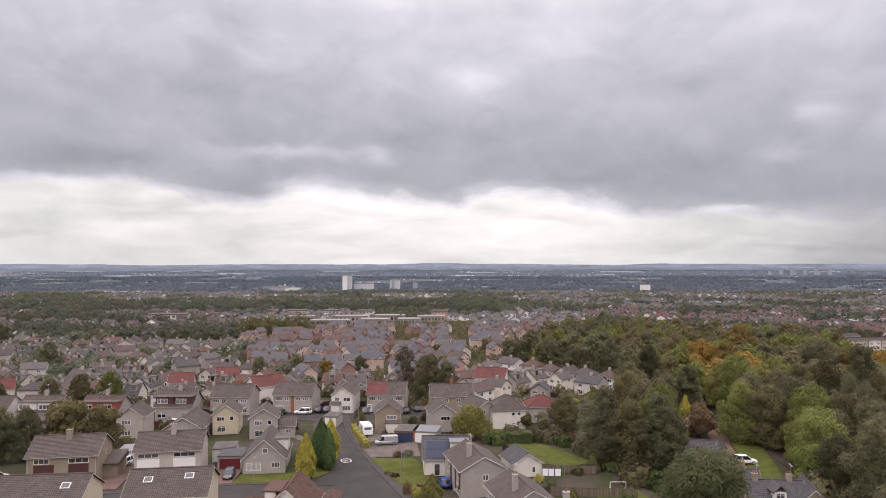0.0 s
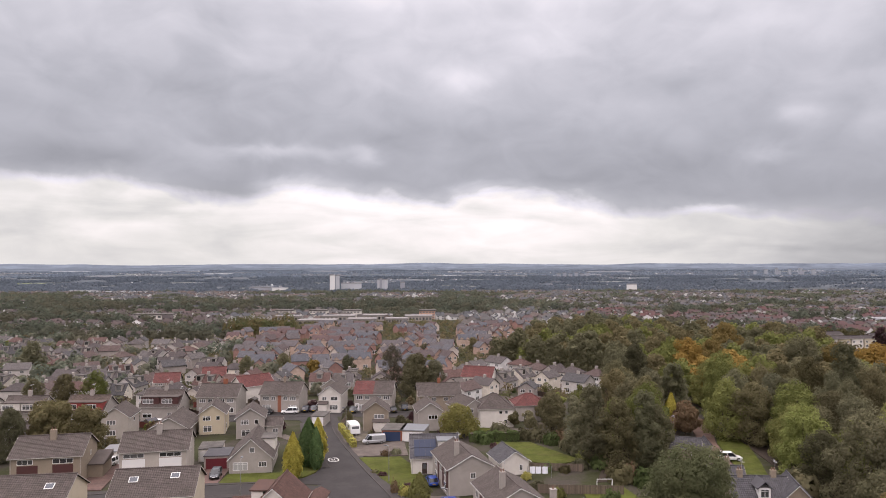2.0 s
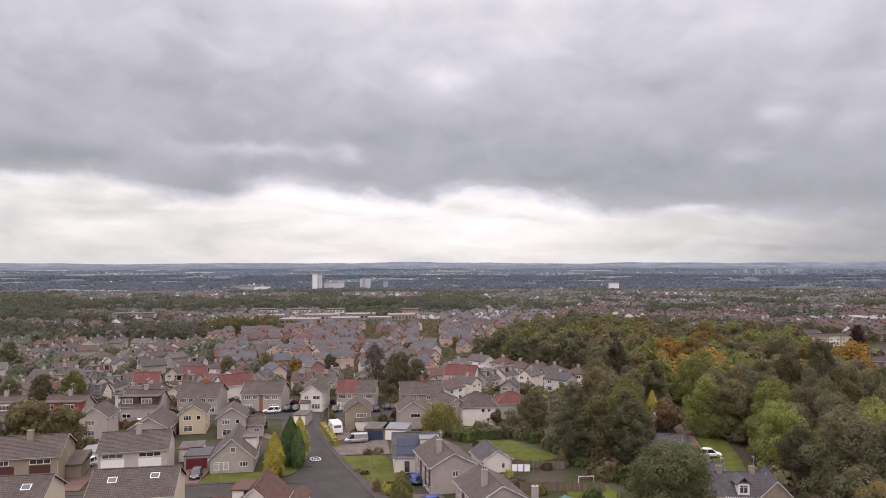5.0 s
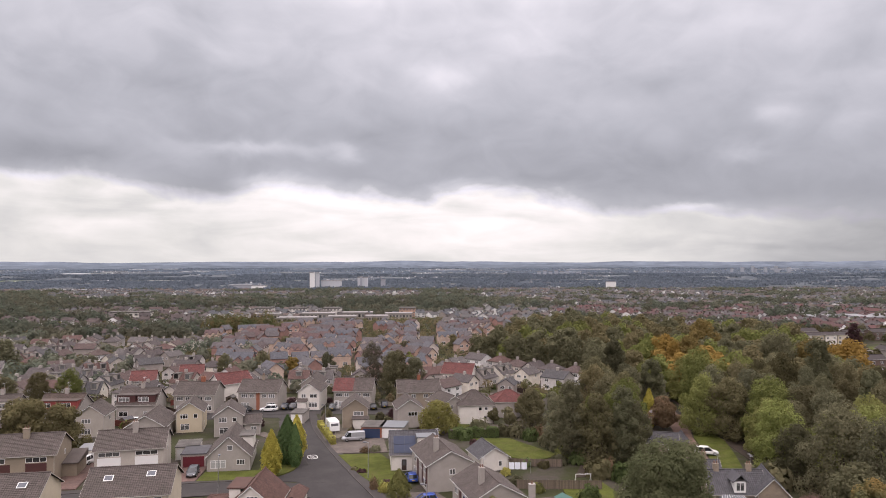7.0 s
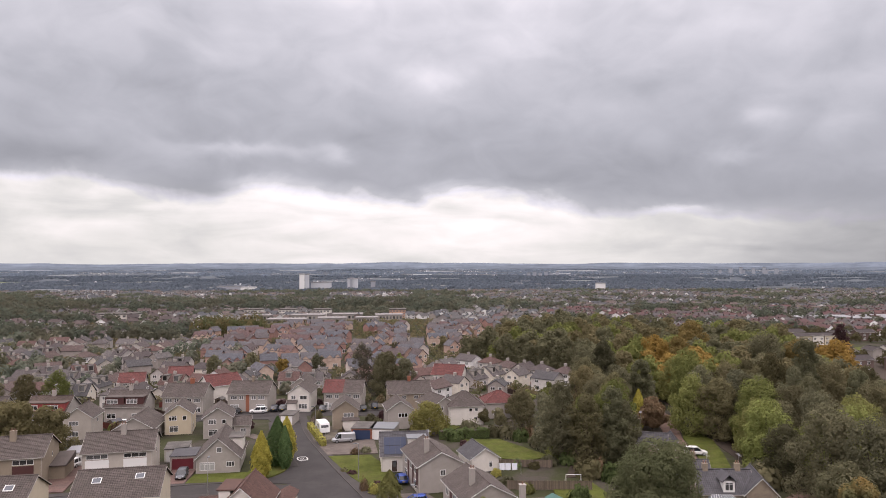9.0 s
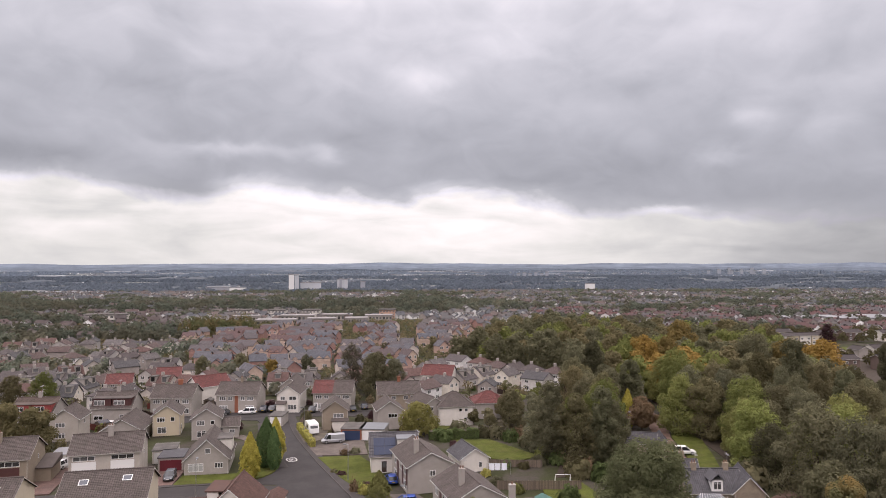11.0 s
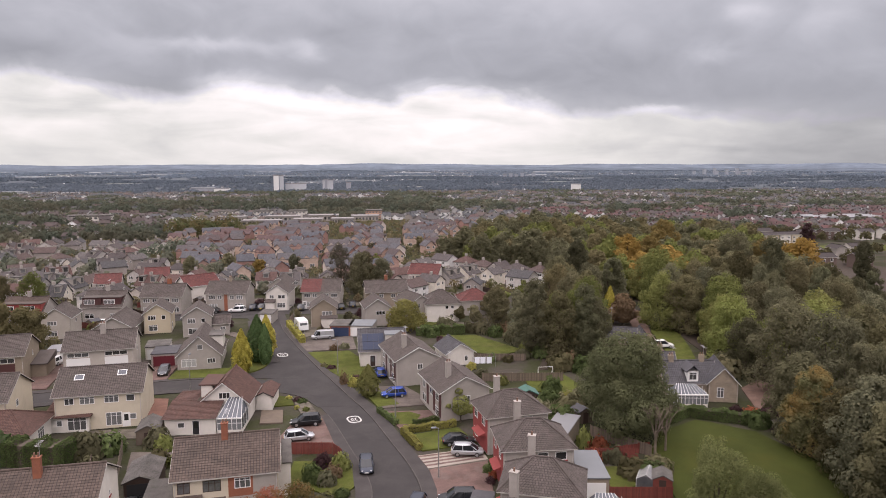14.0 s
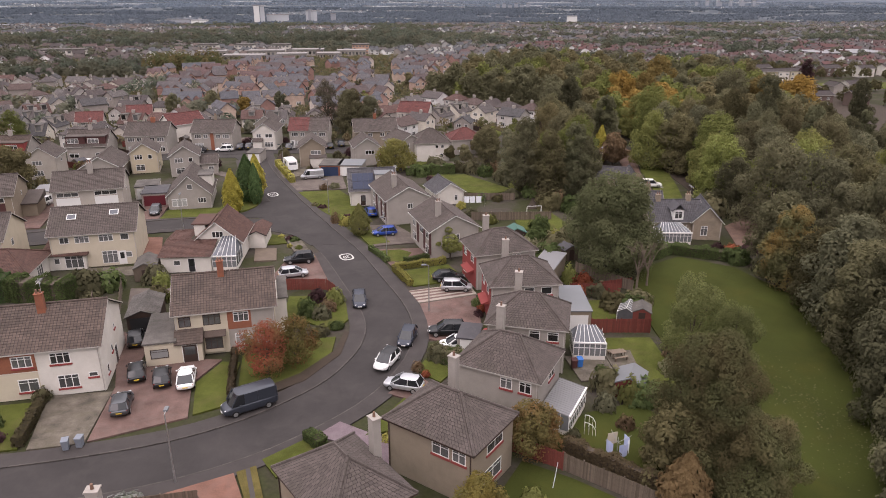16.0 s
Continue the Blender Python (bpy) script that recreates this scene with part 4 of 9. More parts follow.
# ================= ground, roads, gardens =================
def ground_material():
    m = bpy.data.materials.new("ground")
    m.use_nodes = True
    nt = m.node_tree
    b = nt.nodes["Principled BSDF"]
    b.inputs["Roughness"].default_value = 0.95
    b.inputs["Specular IOR Level"].default_value = 0.1
    tcm = nt.nodes.new("ShaderNodeTexCoord")
    n1 = node(nt, "ShaderNodeTexNoise", Scale=0.09, Detail=6.0, Roughness=0.65)
    n2 = node(nt, "ShaderNodeTexNoise", Scale=2.5, Detail=3.0)
    vo = node(nt, "ShaderNodeTexVoronoi", Scale=0.011)
    for n in (n1, n2, vo):
        nt.links.new(tcm.outputs["Object"], n.inputs["Vector"])
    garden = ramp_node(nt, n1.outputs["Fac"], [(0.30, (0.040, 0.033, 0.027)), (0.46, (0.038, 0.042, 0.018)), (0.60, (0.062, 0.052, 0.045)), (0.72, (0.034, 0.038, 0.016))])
    # the far farmland has the blue-grey of distance haze mixed into its colour
    hazy_fields = ramp_node(nt, vo.outputs["Color"], [(0.2, (0.060, 0.072, 0.086)), (0.42, (0.078, 0.090, 0.104)), (0.58, (0.112, 0.124, 0.130)), (0.70, (0.070, 0.082, 0.096)), (0.84, (0.155, 0.166, 0.160))])
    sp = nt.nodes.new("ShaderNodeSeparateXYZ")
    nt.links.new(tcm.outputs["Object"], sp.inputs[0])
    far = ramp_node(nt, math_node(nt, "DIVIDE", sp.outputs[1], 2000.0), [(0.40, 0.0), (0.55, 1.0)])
    c = mix_node(nt, far, garden, hazy_fields)
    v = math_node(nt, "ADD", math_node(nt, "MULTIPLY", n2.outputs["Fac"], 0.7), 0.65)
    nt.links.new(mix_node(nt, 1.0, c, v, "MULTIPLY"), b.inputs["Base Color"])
    return m


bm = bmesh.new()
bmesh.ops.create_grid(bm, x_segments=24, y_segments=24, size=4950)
ground = tagged(new("ground", data_of(bm, "ground", ground_material())), "broad flat suburban and farm land, green and brown, haze-tinted far off", "ground", kind="structure")
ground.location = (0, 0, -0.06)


def smooth_line(pts, step=2.0):
    """Catmull-Rom through the points."""
    p = [Vector((*q, 0)) for q in pts]
    p = [p[0] * 2 - p[1]] + p + [p[-1] * 2 - p[-2]]
    out = []
    for i in range(1, len(p) - 2):
        n = max(2, int((p[i + 1] - p[i]).length / step))
        for k in range(n):
            t = k / n
            out.append(0.5 * ((2 * p[i]) + (p[i + 1] - p[i - 1]) * t + (2 * p[i - 1] - 5 * p[i] + 4 * p[i + 1] - p[i + 2]) * t * t + (3 * p[i] - p[i - 1] - 3 * p[i + 1] + p[i + 2]) * t ** 3))
    out.append(p[-2])
    return out


def offset_line(line, d):
    out = []
    for i, p in enumerate(line):
        t = (line[min(i + 1, len(line) - 1)] - line[max(i - 1, 0)]).normalized()
        out.append(p + Vector((t.y, -t.x, 0)) * d)
    return out


def ribbon(name, line, d0, d1, z, mat, label, category, depth=0.12):
    """A strip between two offsets (to the right) of a line, with edges going down."""
    bm = bmesh.new()
    a, b = offset_line(line, d0), offset_line(line, d1)
    rows = [[bm.verts.new((q.x, q.y, zz)) for q, zz in ((l, z - depth), (l, z), (r, z), (r, z - depth))] for l, r in zip(a, b)]
    for r0, r1 in zip(rows, rows[1:]):
        for i in range(3):
            bm.faces.new((r0[i], r0[i + 1], r1[i + 1], r1[i]))
    bmesh.ops.recalc_face_normals(bm, faces=bm.faces)
    if sum(f.normal.z for f in bm.faces) < 0:
        bmesh.ops.reverse_faces(bm, faces=bm.faces)
    return tagged(new(name, data_of(bm, name, mat)), label, category, kind="structure")


def kerb(line, d, label="pale worn concrete kerb along the road"):
    """Kerb stones laid end to end, 0.9 m each, a step above the road."""
    verts, faces = [], []
    a, b = offset_line(line, d - 0.07), offset_line(line, d + 0.07)
    for i in range(len(a) - 1):
        n = max(1, round((a[i + 1] - a[i]).length / 0.95))
        for k in range(n):
            t0, t1 = k / n + 0.01, (k + 1) / n - 0.01
            q = [a[i].lerp(a[i + 1], t0), b[i].lerp(b[i + 1], t0), b[i].lerp(b[i + 1], t1), a[i].lerp(a[i + 1], t1)]
            s = len(verts)
            verts.extend(Vector((p.x, p.y, zz)) for zz in (-0.05, 0.115) for p in q)
            faces.extend(((s + 4, s + 5, s + 6, s + 7), (s, s + 1, s + 5, s + 4), (s + 1, s + 2, s + 6, s + 5), (s + 2, s + 3, s + 7, s + 6), (s + 3, s, s + 4, s + 7)))
    ob = new("kerb", pydata("kerb", verts, faces, KERB))
    return tagged(ob, label, "kerb", kind="structure")


def plot(name, pts, z, mat, label, category="garden"):
    """A flat piece of ground with its own edges."""
    bm = bmesh.new()
    top = [bm.verts.new((x, y, z)) for x, y in pts]
    lowv = [bm.verts.new((x, y, -0.1)) for x, y in pts]
    bm.faces.new(top)
    for i in range(len(pts)):
        j = (i + 1) % len(pts)
        bm.faces.new((top[i], lowv[i], lowv[j], top[j]))
    bmesh.ops.recalc_face_normals(bm, faces=bm.faces)
    if max(bm.faces, key=lambda f: len(f.verts)).normal.z < 0:
        bmesh.ops.reverse_faces(bm, faces=bm.faces)
    return tagged(new(name, data_of(bm, name, mat)), label, category, kind="structure")


MAIN = smooth_line([(-75, 47), (-50, 49.0), (-33, 50.6), (-25.3, 51.6), (-18.4, 53.1), (-13.3, 55.2), (-9.2, 57.7), (-4.2, 62.0), (-1.2, 66.2), (1.2, 71.9), (1.9, 78), (0.9, 84.2), (-1.0, 91), (-4.5, 103), (-7.8, 111.5), (-13, 125), (-18.5, 140), (-25, 160), (-29.5, 180)])
BRANCH = smooth_line([(-9.5, 114.5), (-17, 119.0), (-26, 121.3), (-36, 121.4), (-48, 118.5), (-70, 114), (-95, 111)])
CROSS = smooth_line([(-130, 176), (-90, 173.5), (-62, 172.5), (-40, 180.6), (-28, 181.4), (-8, 180.2), (10, 181), (35, 192)])
ribbon("road", MAIN, -2.9, 2.9, 0.0, ASPHALT, "worn grey asphalt residential road", "road")
ribbon("road", BRANCH, -2.9, 2.9, 0.004, ASPHALT, "worn grey asphalt side road", "road")
ribbon("road", CROSS, -2.9, 2.9, 0.008, ASPHALT, "grey asphalt cross street", "road")
plot("road", [(-5.2, 108), (-12, 125.5), (-20, 123.6), (-24, 118.8), (-16, 116), (-12.5, 112.5), (-9.9, 108)], 0.012, ASPHALT, "wide asphalt bell mouth of a junction", "road")
plot("road", [(-24.9, 124.5), (-23.6, 127.5), (-21.9, 130.3), (-21.2, 134.5), (-21.4, 139.0), (-19.4, 138.0), (-13.3, 123.0)], 0.016, ASPHALT, "asphalt corner beside the conifers", "road")
plot("road", [(-24, 172), (-29, 178.5), (-45, 178.0), (-42, 175.5), (-33, 174.5), (-30, 168)], 0.014, ASPHALT, "asphalt corner of a junction", "road")
E1 = next(i for i, p in enumerate(MAIN) if p.y > 105.5)
E2 = next(i for i, p in enumerate(MAIN) if p.y > 134)
ribbon("pavement", MAIN, 2.97, 4.9, 0.10, FOOTWAY, "dark asphalt footway beside the road", "pavement")
ribbon("pavement", MAIN[:E1], -4.9, -2.97, 0.10, FOOTWAY, "dark asphalt footway beside the road", "pavement")
ribbon("pavement", MAIN[E2:-4], -4.6, -2.97, 0.10, FOOTWAY, "dark asphalt footway beside the road", "pavement")
kerb(MAIN[:-3], 2.93)
kerb(MAIN[:E1], -2.93)
kerb(MAIN[E2:-4], -2.93)
ribbon("pavement", BRANCH[8:], 2.97, 4.4, 0.10, FOOTWAY, "asphalt footway beside the side road", "pavement")
ribbon("pavement", BRANCH[8:], -4.4, -2.97, 0.10, FOOTWAY, "asphalt footway beside the side road", "pavement")
kerb(BRANCH[8:], 2.93)
kerb(BRANCH[8:], -2.93)
ribbon("pavement", CROSS, -4.4, -2.97, 0.10, FOOTWAY, "asphalt footway beside the cross street", "pavement")


def text_data(body, size):
    cu = bpy.data.curves.new("digits", "FONT")
    cu.body, cu.size, cu.align_x, cu.align_y, cu.extrude = body, size, "CENTER", "CENTER", 0.003
    return cu


def road_mark(x, y, rot):
    """A painted rounded frame with the speed figure inside, on the asphalt."""
    ob = thing("road_marking", x, y, rot, "white painted speed roundel on the asphalt", "road marking", "road markings", z=0.006)
    bm = bmesh.new()
    for r0, r1 in ((0.84, 1.06),):
        n = 28
        rings = [[bm.verts.new((r * abs(math.cos(a)) ** 0.7 * math.copysign(1, math.cos(a)), 1.35 * r * abs(math.sin(a)) ** 0.7 * math.copysign(1, math.sin(a)), zz)) for a in [2 * math.pi * i / n for i in range(n)]] for r, zz in ((r0, 0.012), (r1, 0.012), (r1, 0.0))]
        for i in range(n):
            j = (i + 1) % n
            bm.faces.new((rings[0][i], rings[1][i], rings[1][j], rings[0][j]))
            bm.faces.new((rings[1][i], rings[2][i], rings[2][j], rings[1][j]))
    part("painted_ring", bm, ROADPAINT, ob)
    cu = text_data("20", 1.15)
    tmp = bpy.data.objects.new("figure", cu)
    scene.collection.objects.link(tmp)
    bpy.context.view_layer.update()
    me = bpy.data.meshes.new_from_object(tmp.evaluated_get(bpy.context.evaluated_depsgraph_get()))
    bpy.data.objects.remove(tmp)
    me.materials.append(ROADPAINT)
    shared("figure", me, ob, Matrix.Translation((0, 0, 0.008)) @ Matrix.Diagonal((0.95, 1.45, 1, 1)))
    return ob


road_mark(-3.9, 102.0, 198)
road_mark(-19.6, 139.4, 200)

# lawns, drives and beds
LAWN = "short green lawn in a front garden"
plot("lawn", [(-18.0, 60.0), (-19.0, 66.0), (-17.0, 70.3), (-15.0, 70.0), (-15.1, 61.3)], 0.13, GRASS, LAWN)
plot("lawn", [(-14.2, 62.5), (-15.0, 71.5), (-9, 74.5), (-4.6, 75.0), (-5.0, 70.5), (-8.5, 65.2), (-11.2, 63.0)], 0.13, GRASS, LAWN)
plot("planting_bed", [(-13.6, 61.4), (-14.6, 62.2), (-8.2, 66.8), (-4.6, 71.6), (-3.6, 76.3), (-3.0, 76.0), (-3.9, 70.6), (-7.6, 65.2)], 0.15, SOIL, "dark soil border along a footway", "flower bed")
plot("lawn", [(-11.6, 79.5), (-11.3, 87.4), (-6.2, 87.4), (-3.6, 84.6), (-3.2, 79.5), (-4.9, 76.8), (-8.2, 79.2)], 0.13, GRASS, LAWN)
plot("drive", [(-15.6, 90.0), (-12.5, 104.2), (-8.9, 103.5), (-6.2, 92.0)], 0.12, MONO, "red block paved drive", "driveway")
plot("garden", [(-12.2, 104.8), (-14.5, 112.4), (-11.5, 110.2), (-9.6, 104.6)], 0.13, SLABS, "gravel and rockery front garden", "garden")
plot("lawn", [(-18.6, 108.5), (-18.5, 114.6), (-14.9, 113.0), (-13.8, 109.2)], 0.13, GRASS, LAWN)
plot("drive", [(-31.7, 55.9), (-26.9, 56.4), (-27.2, 65.2), (-33.4, 65.1)], 0.12, SLABS, "lichen-stained concrete slab drive", "driveway")
plot("lawn", [(-46, 55.0), (-32.6, 56.1), (-33.8, 64.0), (-46, 63.0)], 0.13, GRASS, LAWN)
plot("drive", [(-26.7, 56.6), (-18.4, 59.6), (-19.4, 66.0), (-17.2, 70.8), (-22.0, 71.6), (-26.0, 70.5), (-26.6, 77), (-27.4, 79), (-31.0, 79), (-27.2, 66)], 0.115, MONO, "red block paved drive with pale worn patches", "driveway")
plot("drive", [(6.1, 83.6), (5.0, 87.6), (13.6, 89.5), (14.2, 85.6)], 0.125, surface("pale_paving", (0.27, 0.235, 0.20), 0.9, 0.25, 0.7, 9, 0.2), "drive of pale and red paved stripes", "driveway")
for k in range(4):
    plot("paving_strip", [(5.9 - k * 0.27, 84.2 + k * 0.95), (5.78 - k * 0.27, 84.62 + k * 0.95), (13.6, 86.5 + k * 0.85), (13.7, 86.05 + k * 0.85)], 0.131, MONO, "strip of red paving in a drive", "paving")
plot("drive", [(6.5, 73.2), (6.7, 78), (6.2, 83.3), (14.0, 85.2), (13.3, 75.6), (9, 72.2)], 0.12, MONO, "red block paved forecourt", "driveway")
plot("lawn", [(3.6, 94.6), (5.7, 89.2), (13.4, 91.0), (11.6, 97.0)], 0.13, GRASS, LAWN)
plot("drive", [(3.2, 96.4), (11.3, 98.2), (10.2, 104.5), (0.6, 104.6)], 0.12, MONO, "paved drive and path", "driveway")
plot("lawn", [(2.5, 99.2), (4.9, 98.6), (6.4, 102.6), (4.6, 104.2), (0.9, 103.9)], 0.135, GRASS, LAWN)
plot("drive", [(0.0, 106.2), (-3.4, 116.6), (4.2, 117.4), (9.2, 107.4)], 0.12, GRIT, "gravel drive", "driveway")
plot("lawn", [(-0.3, 106.8), (-2.6, 114.0), (0.8, 114.4), (3.2, 107.8)], 0.13, GRASS, LAWN)
plot("lawn", [(-4.6, 118.4), (-9.2, 127.0), (-14.6, 140.4), (-6.2, 141.0), (-2.6, 133.0), (-1.0, 119.6)], 0.13, GRASS, "round-edged front lawn with small beds")
plot("drive", [(-14.9, 141.6), (-17.6, 149), (-6.0, 154.0), (-4.6, 142.0)], 0.12, GRIT, "gravel drive with parked vehicles", "driveway")
plot("drive", [(-18.6, 151.5), (-22.6, 165.5), (-14.6, 166.5), (-13.0, 156.0)], 0.11, SLABS, "paved side plot", "driveway")
plot("lawn", [(-38.2, 124.8), (-38.0, 130.2), (-28.5, 130.8), (-26.8, 126.4), (-31, 125.4)], 0.13, GRASS, LAWN)
plot("drive", [(-43.4, 124.4), (-44.2, 134), (-38.6, 134), (-38.4, 124.9)], 0.12, MONO, "red paved drive", "driveway")
plot("lawn", [(-28.6, 126.6), (-28.2, 146), (-25.6, 148.2), (-23.4, 146.6), (-21.8, 141.0), (-21.2, 134.6), (-21.8, 131.2), (-23.2, 128.6), (-25.4, 126.8)], 0.11, GRASS, "grass corner under conifers")
plot("drive", [(-62.6, 121.2), (-66.4, 140.0), (-61.0, 142.0), (-57.6, 121.6)], 0.12, MONO, "long red paved drive between houses", "driveway")
plot("lawn", [(-74, 118), (-75, 123), (-64, 125), (-63, 121)], 0.13, GRASS, LAWN)
plot("lawn", [(1.8, 55.5), (-1.2, 54.8), (2.8, 60.8), (5.6, 57.8)], 0.13, GRASS, LAWN)
MAUVE = surface("mauve_paving", (0.150, 0.112, 0.125), 0.9, 0.5, 0.6, 9, 0.3, stain=(0.19, 0.155, 0.165))
ORANGE = surface("orange_block_paving", (0.175, 0.088, 0.064), 0.9, 0.6, 0.5, 9, 0.3, stain=(0.150, 0.090, 0.072))
STRAW = surface("dry_grass", (0.100, 0.082, 0.028), 0.95, 0.8, 0.5, 14, 0.6, spec=0.1, stain=(0.066, 0.060, 0.022), bump_dist=0.05)
plot("drive", [(-5.9, 55.2), (-3.6, 57.3), (1.6, 53.4), (3.4, 50.2), (1.0, 49.4), (-1.2, 53.0)], 0.12, MAUVE, "mauve paved path to a house", "driveway")
plot("lawn", [(-10.3, 52.2), (-6.5, 55.0), (-5.4, 52.6), (-8.8, 49.6)], 0.13, GRASS, LAWN)
plot("drive", [(-18.2, 48.4), (-12.5, 50.6), (-11.0, 46.6), (-10.4, 39), (-18.6, 39)], 0.12, ORANGE, "orange-red block paved drive", "driveway")
plot("grass_strip", [(-12.3, 50.7), (-10.7, 51.4), (-9.4, 46.6), (-9.0, 42), (-10.2, 42), (-10.8, 46.4)], 0.13, STRAW, "dry yellowing grass strip beside a drive", "grass")
plot("edging", [(-11.55, 51.0), (-11.2, 51.1), (-10.0, 46.6), (-10.4, 46.5)], 0.15, KERB, "pale concrete edging in a grass strip", "edging")
plot("drive", [(1.2, 61.8), (3.8, 65.6), (6.4, 62.6), (4.0, 60.0)], 0.12, MONO, "red paved parking bay", "driveway")
plot("lawn", [(4.4, 66.2), (6.6, 70.0), (9.6, 67.0), (6.8, 63.4)], 0.13, GRASS, LAWN)
BACK = "green back garden lawn"
plot("lawn", [(13.4, 52.2), (17.2, 48.8), (24, 43.0), (30, 48), (26.4, 57.6), (20.6, 56.2)], 0.10, FIELD, BACK)
plot("lawn", [(12.6, 49.6), (16.4, 46.8), (22.4, 41.2), (12, 38), (8, 43)], 0.10, FIELD, BACK)
plot("lawn", [(26.2, 71.4), (33.0, 70.8), (32.4, 59.6), (27.5, 58.4), (26.2, 62.5)], 0.11, GRASS, BACK)
plot("patio", [(21.8, 62.0), (21.4, 67.6), (26.1, 66.4), (25.9, 62.4)], 0.115, SLABS, "buff slab patio behind a house", "patio")
plot("lawn", [(27.6, 76.0), (32.4, 76.4), (32.8, 81.6), (28.6, 82.0)], 0.11, GRASS, BACK)
plot("lawn", [(13.0, 142.0), (13.0, 152.0), (22.0, 151.5), (30.0, 138.0), (24.0, 134.0), (17.0, 139.5)], 0.11, GRASS, BACK)
plot("lawn", [(26, 112), (26.4, 122), (34, 121), (36, 110)], 0.11, GRASS, BACK)
plot("green", [(35.5, 85.0), (40.4, 92.4), (47.9, 96.4), (54.4, 91.2), (58, 78), (60, 64), (60, 50), (56, 36), (30, 34), (28, 50), (33.6, 60), (34.2, 72)], 0.12, FIELD, "large mown green lawn ringed by trees", "grass")
plot("drive", [(53.5, 129), (57.5, 128), (60.5, 140), (62.5, 150), (66.5, 162), (69, 178), (72, 190), (68, 190), (64, 172), (60, 154), (57, 142)], 0.115, GRAVEL, "rust brown gravel drive into the wood", "driveway")
plot("lawn", [(57.7, 127), (62, 125), (65.5, 136), (68.4, 147), (68.6, 155), (66.9, 161.5), (62.8, 150), (60.8, 140)], 0.11, GRASS, "grass verge beside a gravel drive")
plot("drive", [(59.6, 100), (62.6, 110), (68, 114), (71, 104), (66, 97)], 0.115, GRAVEL, "rust brown gravel yard", "driveway")

# ================= the near houses =================
W_ = PAINT_W
# semi-detached pair with brick upper panel, at the road bend
a = house(-34.1, 70.2, 7, 11.8, 11.0, 5.3, 8.2, "x", WHITE_WALL, TILE_B, "semi-detached house pair, white render and red brick, brown tiles",
          wins=[("F", 1.8, 4.25, 1.9, 1.25, 3), ("F", 2.2, 1.55, 2.0, 1.5, 3), ("F", 4.6, 2.05, 0.9, 0.55, 1), 
                ("R", -3.2, 1.5, 0.7, 1.0, 1), ("R", -0.6, 2.6, 0.6, 0.8, 1), ("R", 1.6, 4.2, 0.5, 0.6, 1)],
          doors=[("R", 0.8)], chims=[(-0.35, -0.9, 9.7, BRICK, 0.75, 0.6)], sill=REDCLAD)
panel(a, "F", -2.9, 4.1, 4.9, 2.0, BRICK, 5.55, 5.15, "brick_panel")
panel(a, "F", -2.9, 1.5, 4.9, 3.0, CREAM, 5.55, 5.15, "lower_wall", 0.02)
add_window(a, "F", -1.7, 4.25, 1.9, 1.25, 3, None, 5.55, 5.22, REDCLAD)
add_window(a, "F", -1.5, 1.55, 1.9, 1.4, 2, None, 5.55, 5.20, REDCLAD)
# semi-detached pair with garage wing and porch
b = house(-17.4, 77.6, 8, 11.6, 10.4, 5.3, 8.1, "x", CREAM, TILE_B, "semi-detached house pair, cream render with brick panel, mossy brown tiles",
          wins=[("F", -4.4, 4.3, 1.3, 1.25, 2), ("F", -1.5, 4.3, 1.9, 1.3, 3)], chims=[(-0.3, -0.5, 9.6, BRICK, 0.7, 0.6)], frame_mat=DARKWOOD)
hw, hd = 5.45, 4.85
panel(b, "F", 2.8, 2.6, 5.2, 5.1, HARL, hw, hd, "render_face", 0.02)
panel(b, "F", 1.5, 4.0, 2.6, 2.3, BRICK, hw, hd, "brick_panel", 0.05)
add_window(b, "F", 1.7, 4.35, 1.7, 1.2, 3, None, hw, hd + 0.06)
add_window(b, "F", 1.8, 1.5, 1.9, 1.5, 1, None, hw, hd + 0.03, REDCLAD, True)
bm = bmesh.new()
box(bm, -2.5, -0.4, -hd - 0.55, -hd, 0.5, 2.5)
bay = part("bay_window", bm, CREAM, b)
add_window(bay, "F", -1.45, 1.6, 1.9, 1.4, 3, DARKWOOD, hw, hd + 0.56)
bm = bmesh.new()
slant_box(bm, -2.8, -0.1, -hd - 0.85, -hd, 2.45, 2.95, 2.55)
part("bay_roof", bm, TILE_B, b)
bm = bmesh.new()
box(bm, -8.7, -5.46, -6.4, 1.2, 0, 2.75)
box(bm, -5.46, -2.7, -6.4, -hd - 0.004, 0, 2.45)
wing = part("garage_wing", bm, CREAM, b)
bm = bmesh.new()
box(bm, -8.85, -5.3, -6.6, 1.35, 2.75, 2.95)
part("flat_roof", bm, FELT, b)
verts, faces = [], []
tile_slope(verts, faces, (-5.6, -6.75, 2.5), (-2.5, -6.75, 2.5), (-2.5, -hd, 3.45), (-5.6, -hd, 3.45), random.Random(3))
verts += [Vector(p) for p in ((-5.6, -6.75, 2.4), (-2.5, -6.75, 2.4), (-2.5, -hd, 2.4), (-5.6, -hd, 2.4), (-5.6, -6.75, 2.5), (-2.5, -6.75, 2.5), (-2.5, -hd, 3.45), (-5.6, -hd, 3.45))]
n = len(verts) - 8
faces += [(n, n + 1, n + 5, n + 4), (n + 1, n + 2, n + 6, n + 5), (n + 3, n, n + 4, n + 7), (n + 4, n + 5, n + 6, n + 7)]
shared("porch_roof", pydata("porch_roof", verts, faces, TILE_B), b, Matrix())
add_window(wing, "F", -7.2, 1.5, 1.9, 1.1, 1, DARKWOOD, hw, 6.41, None, True)
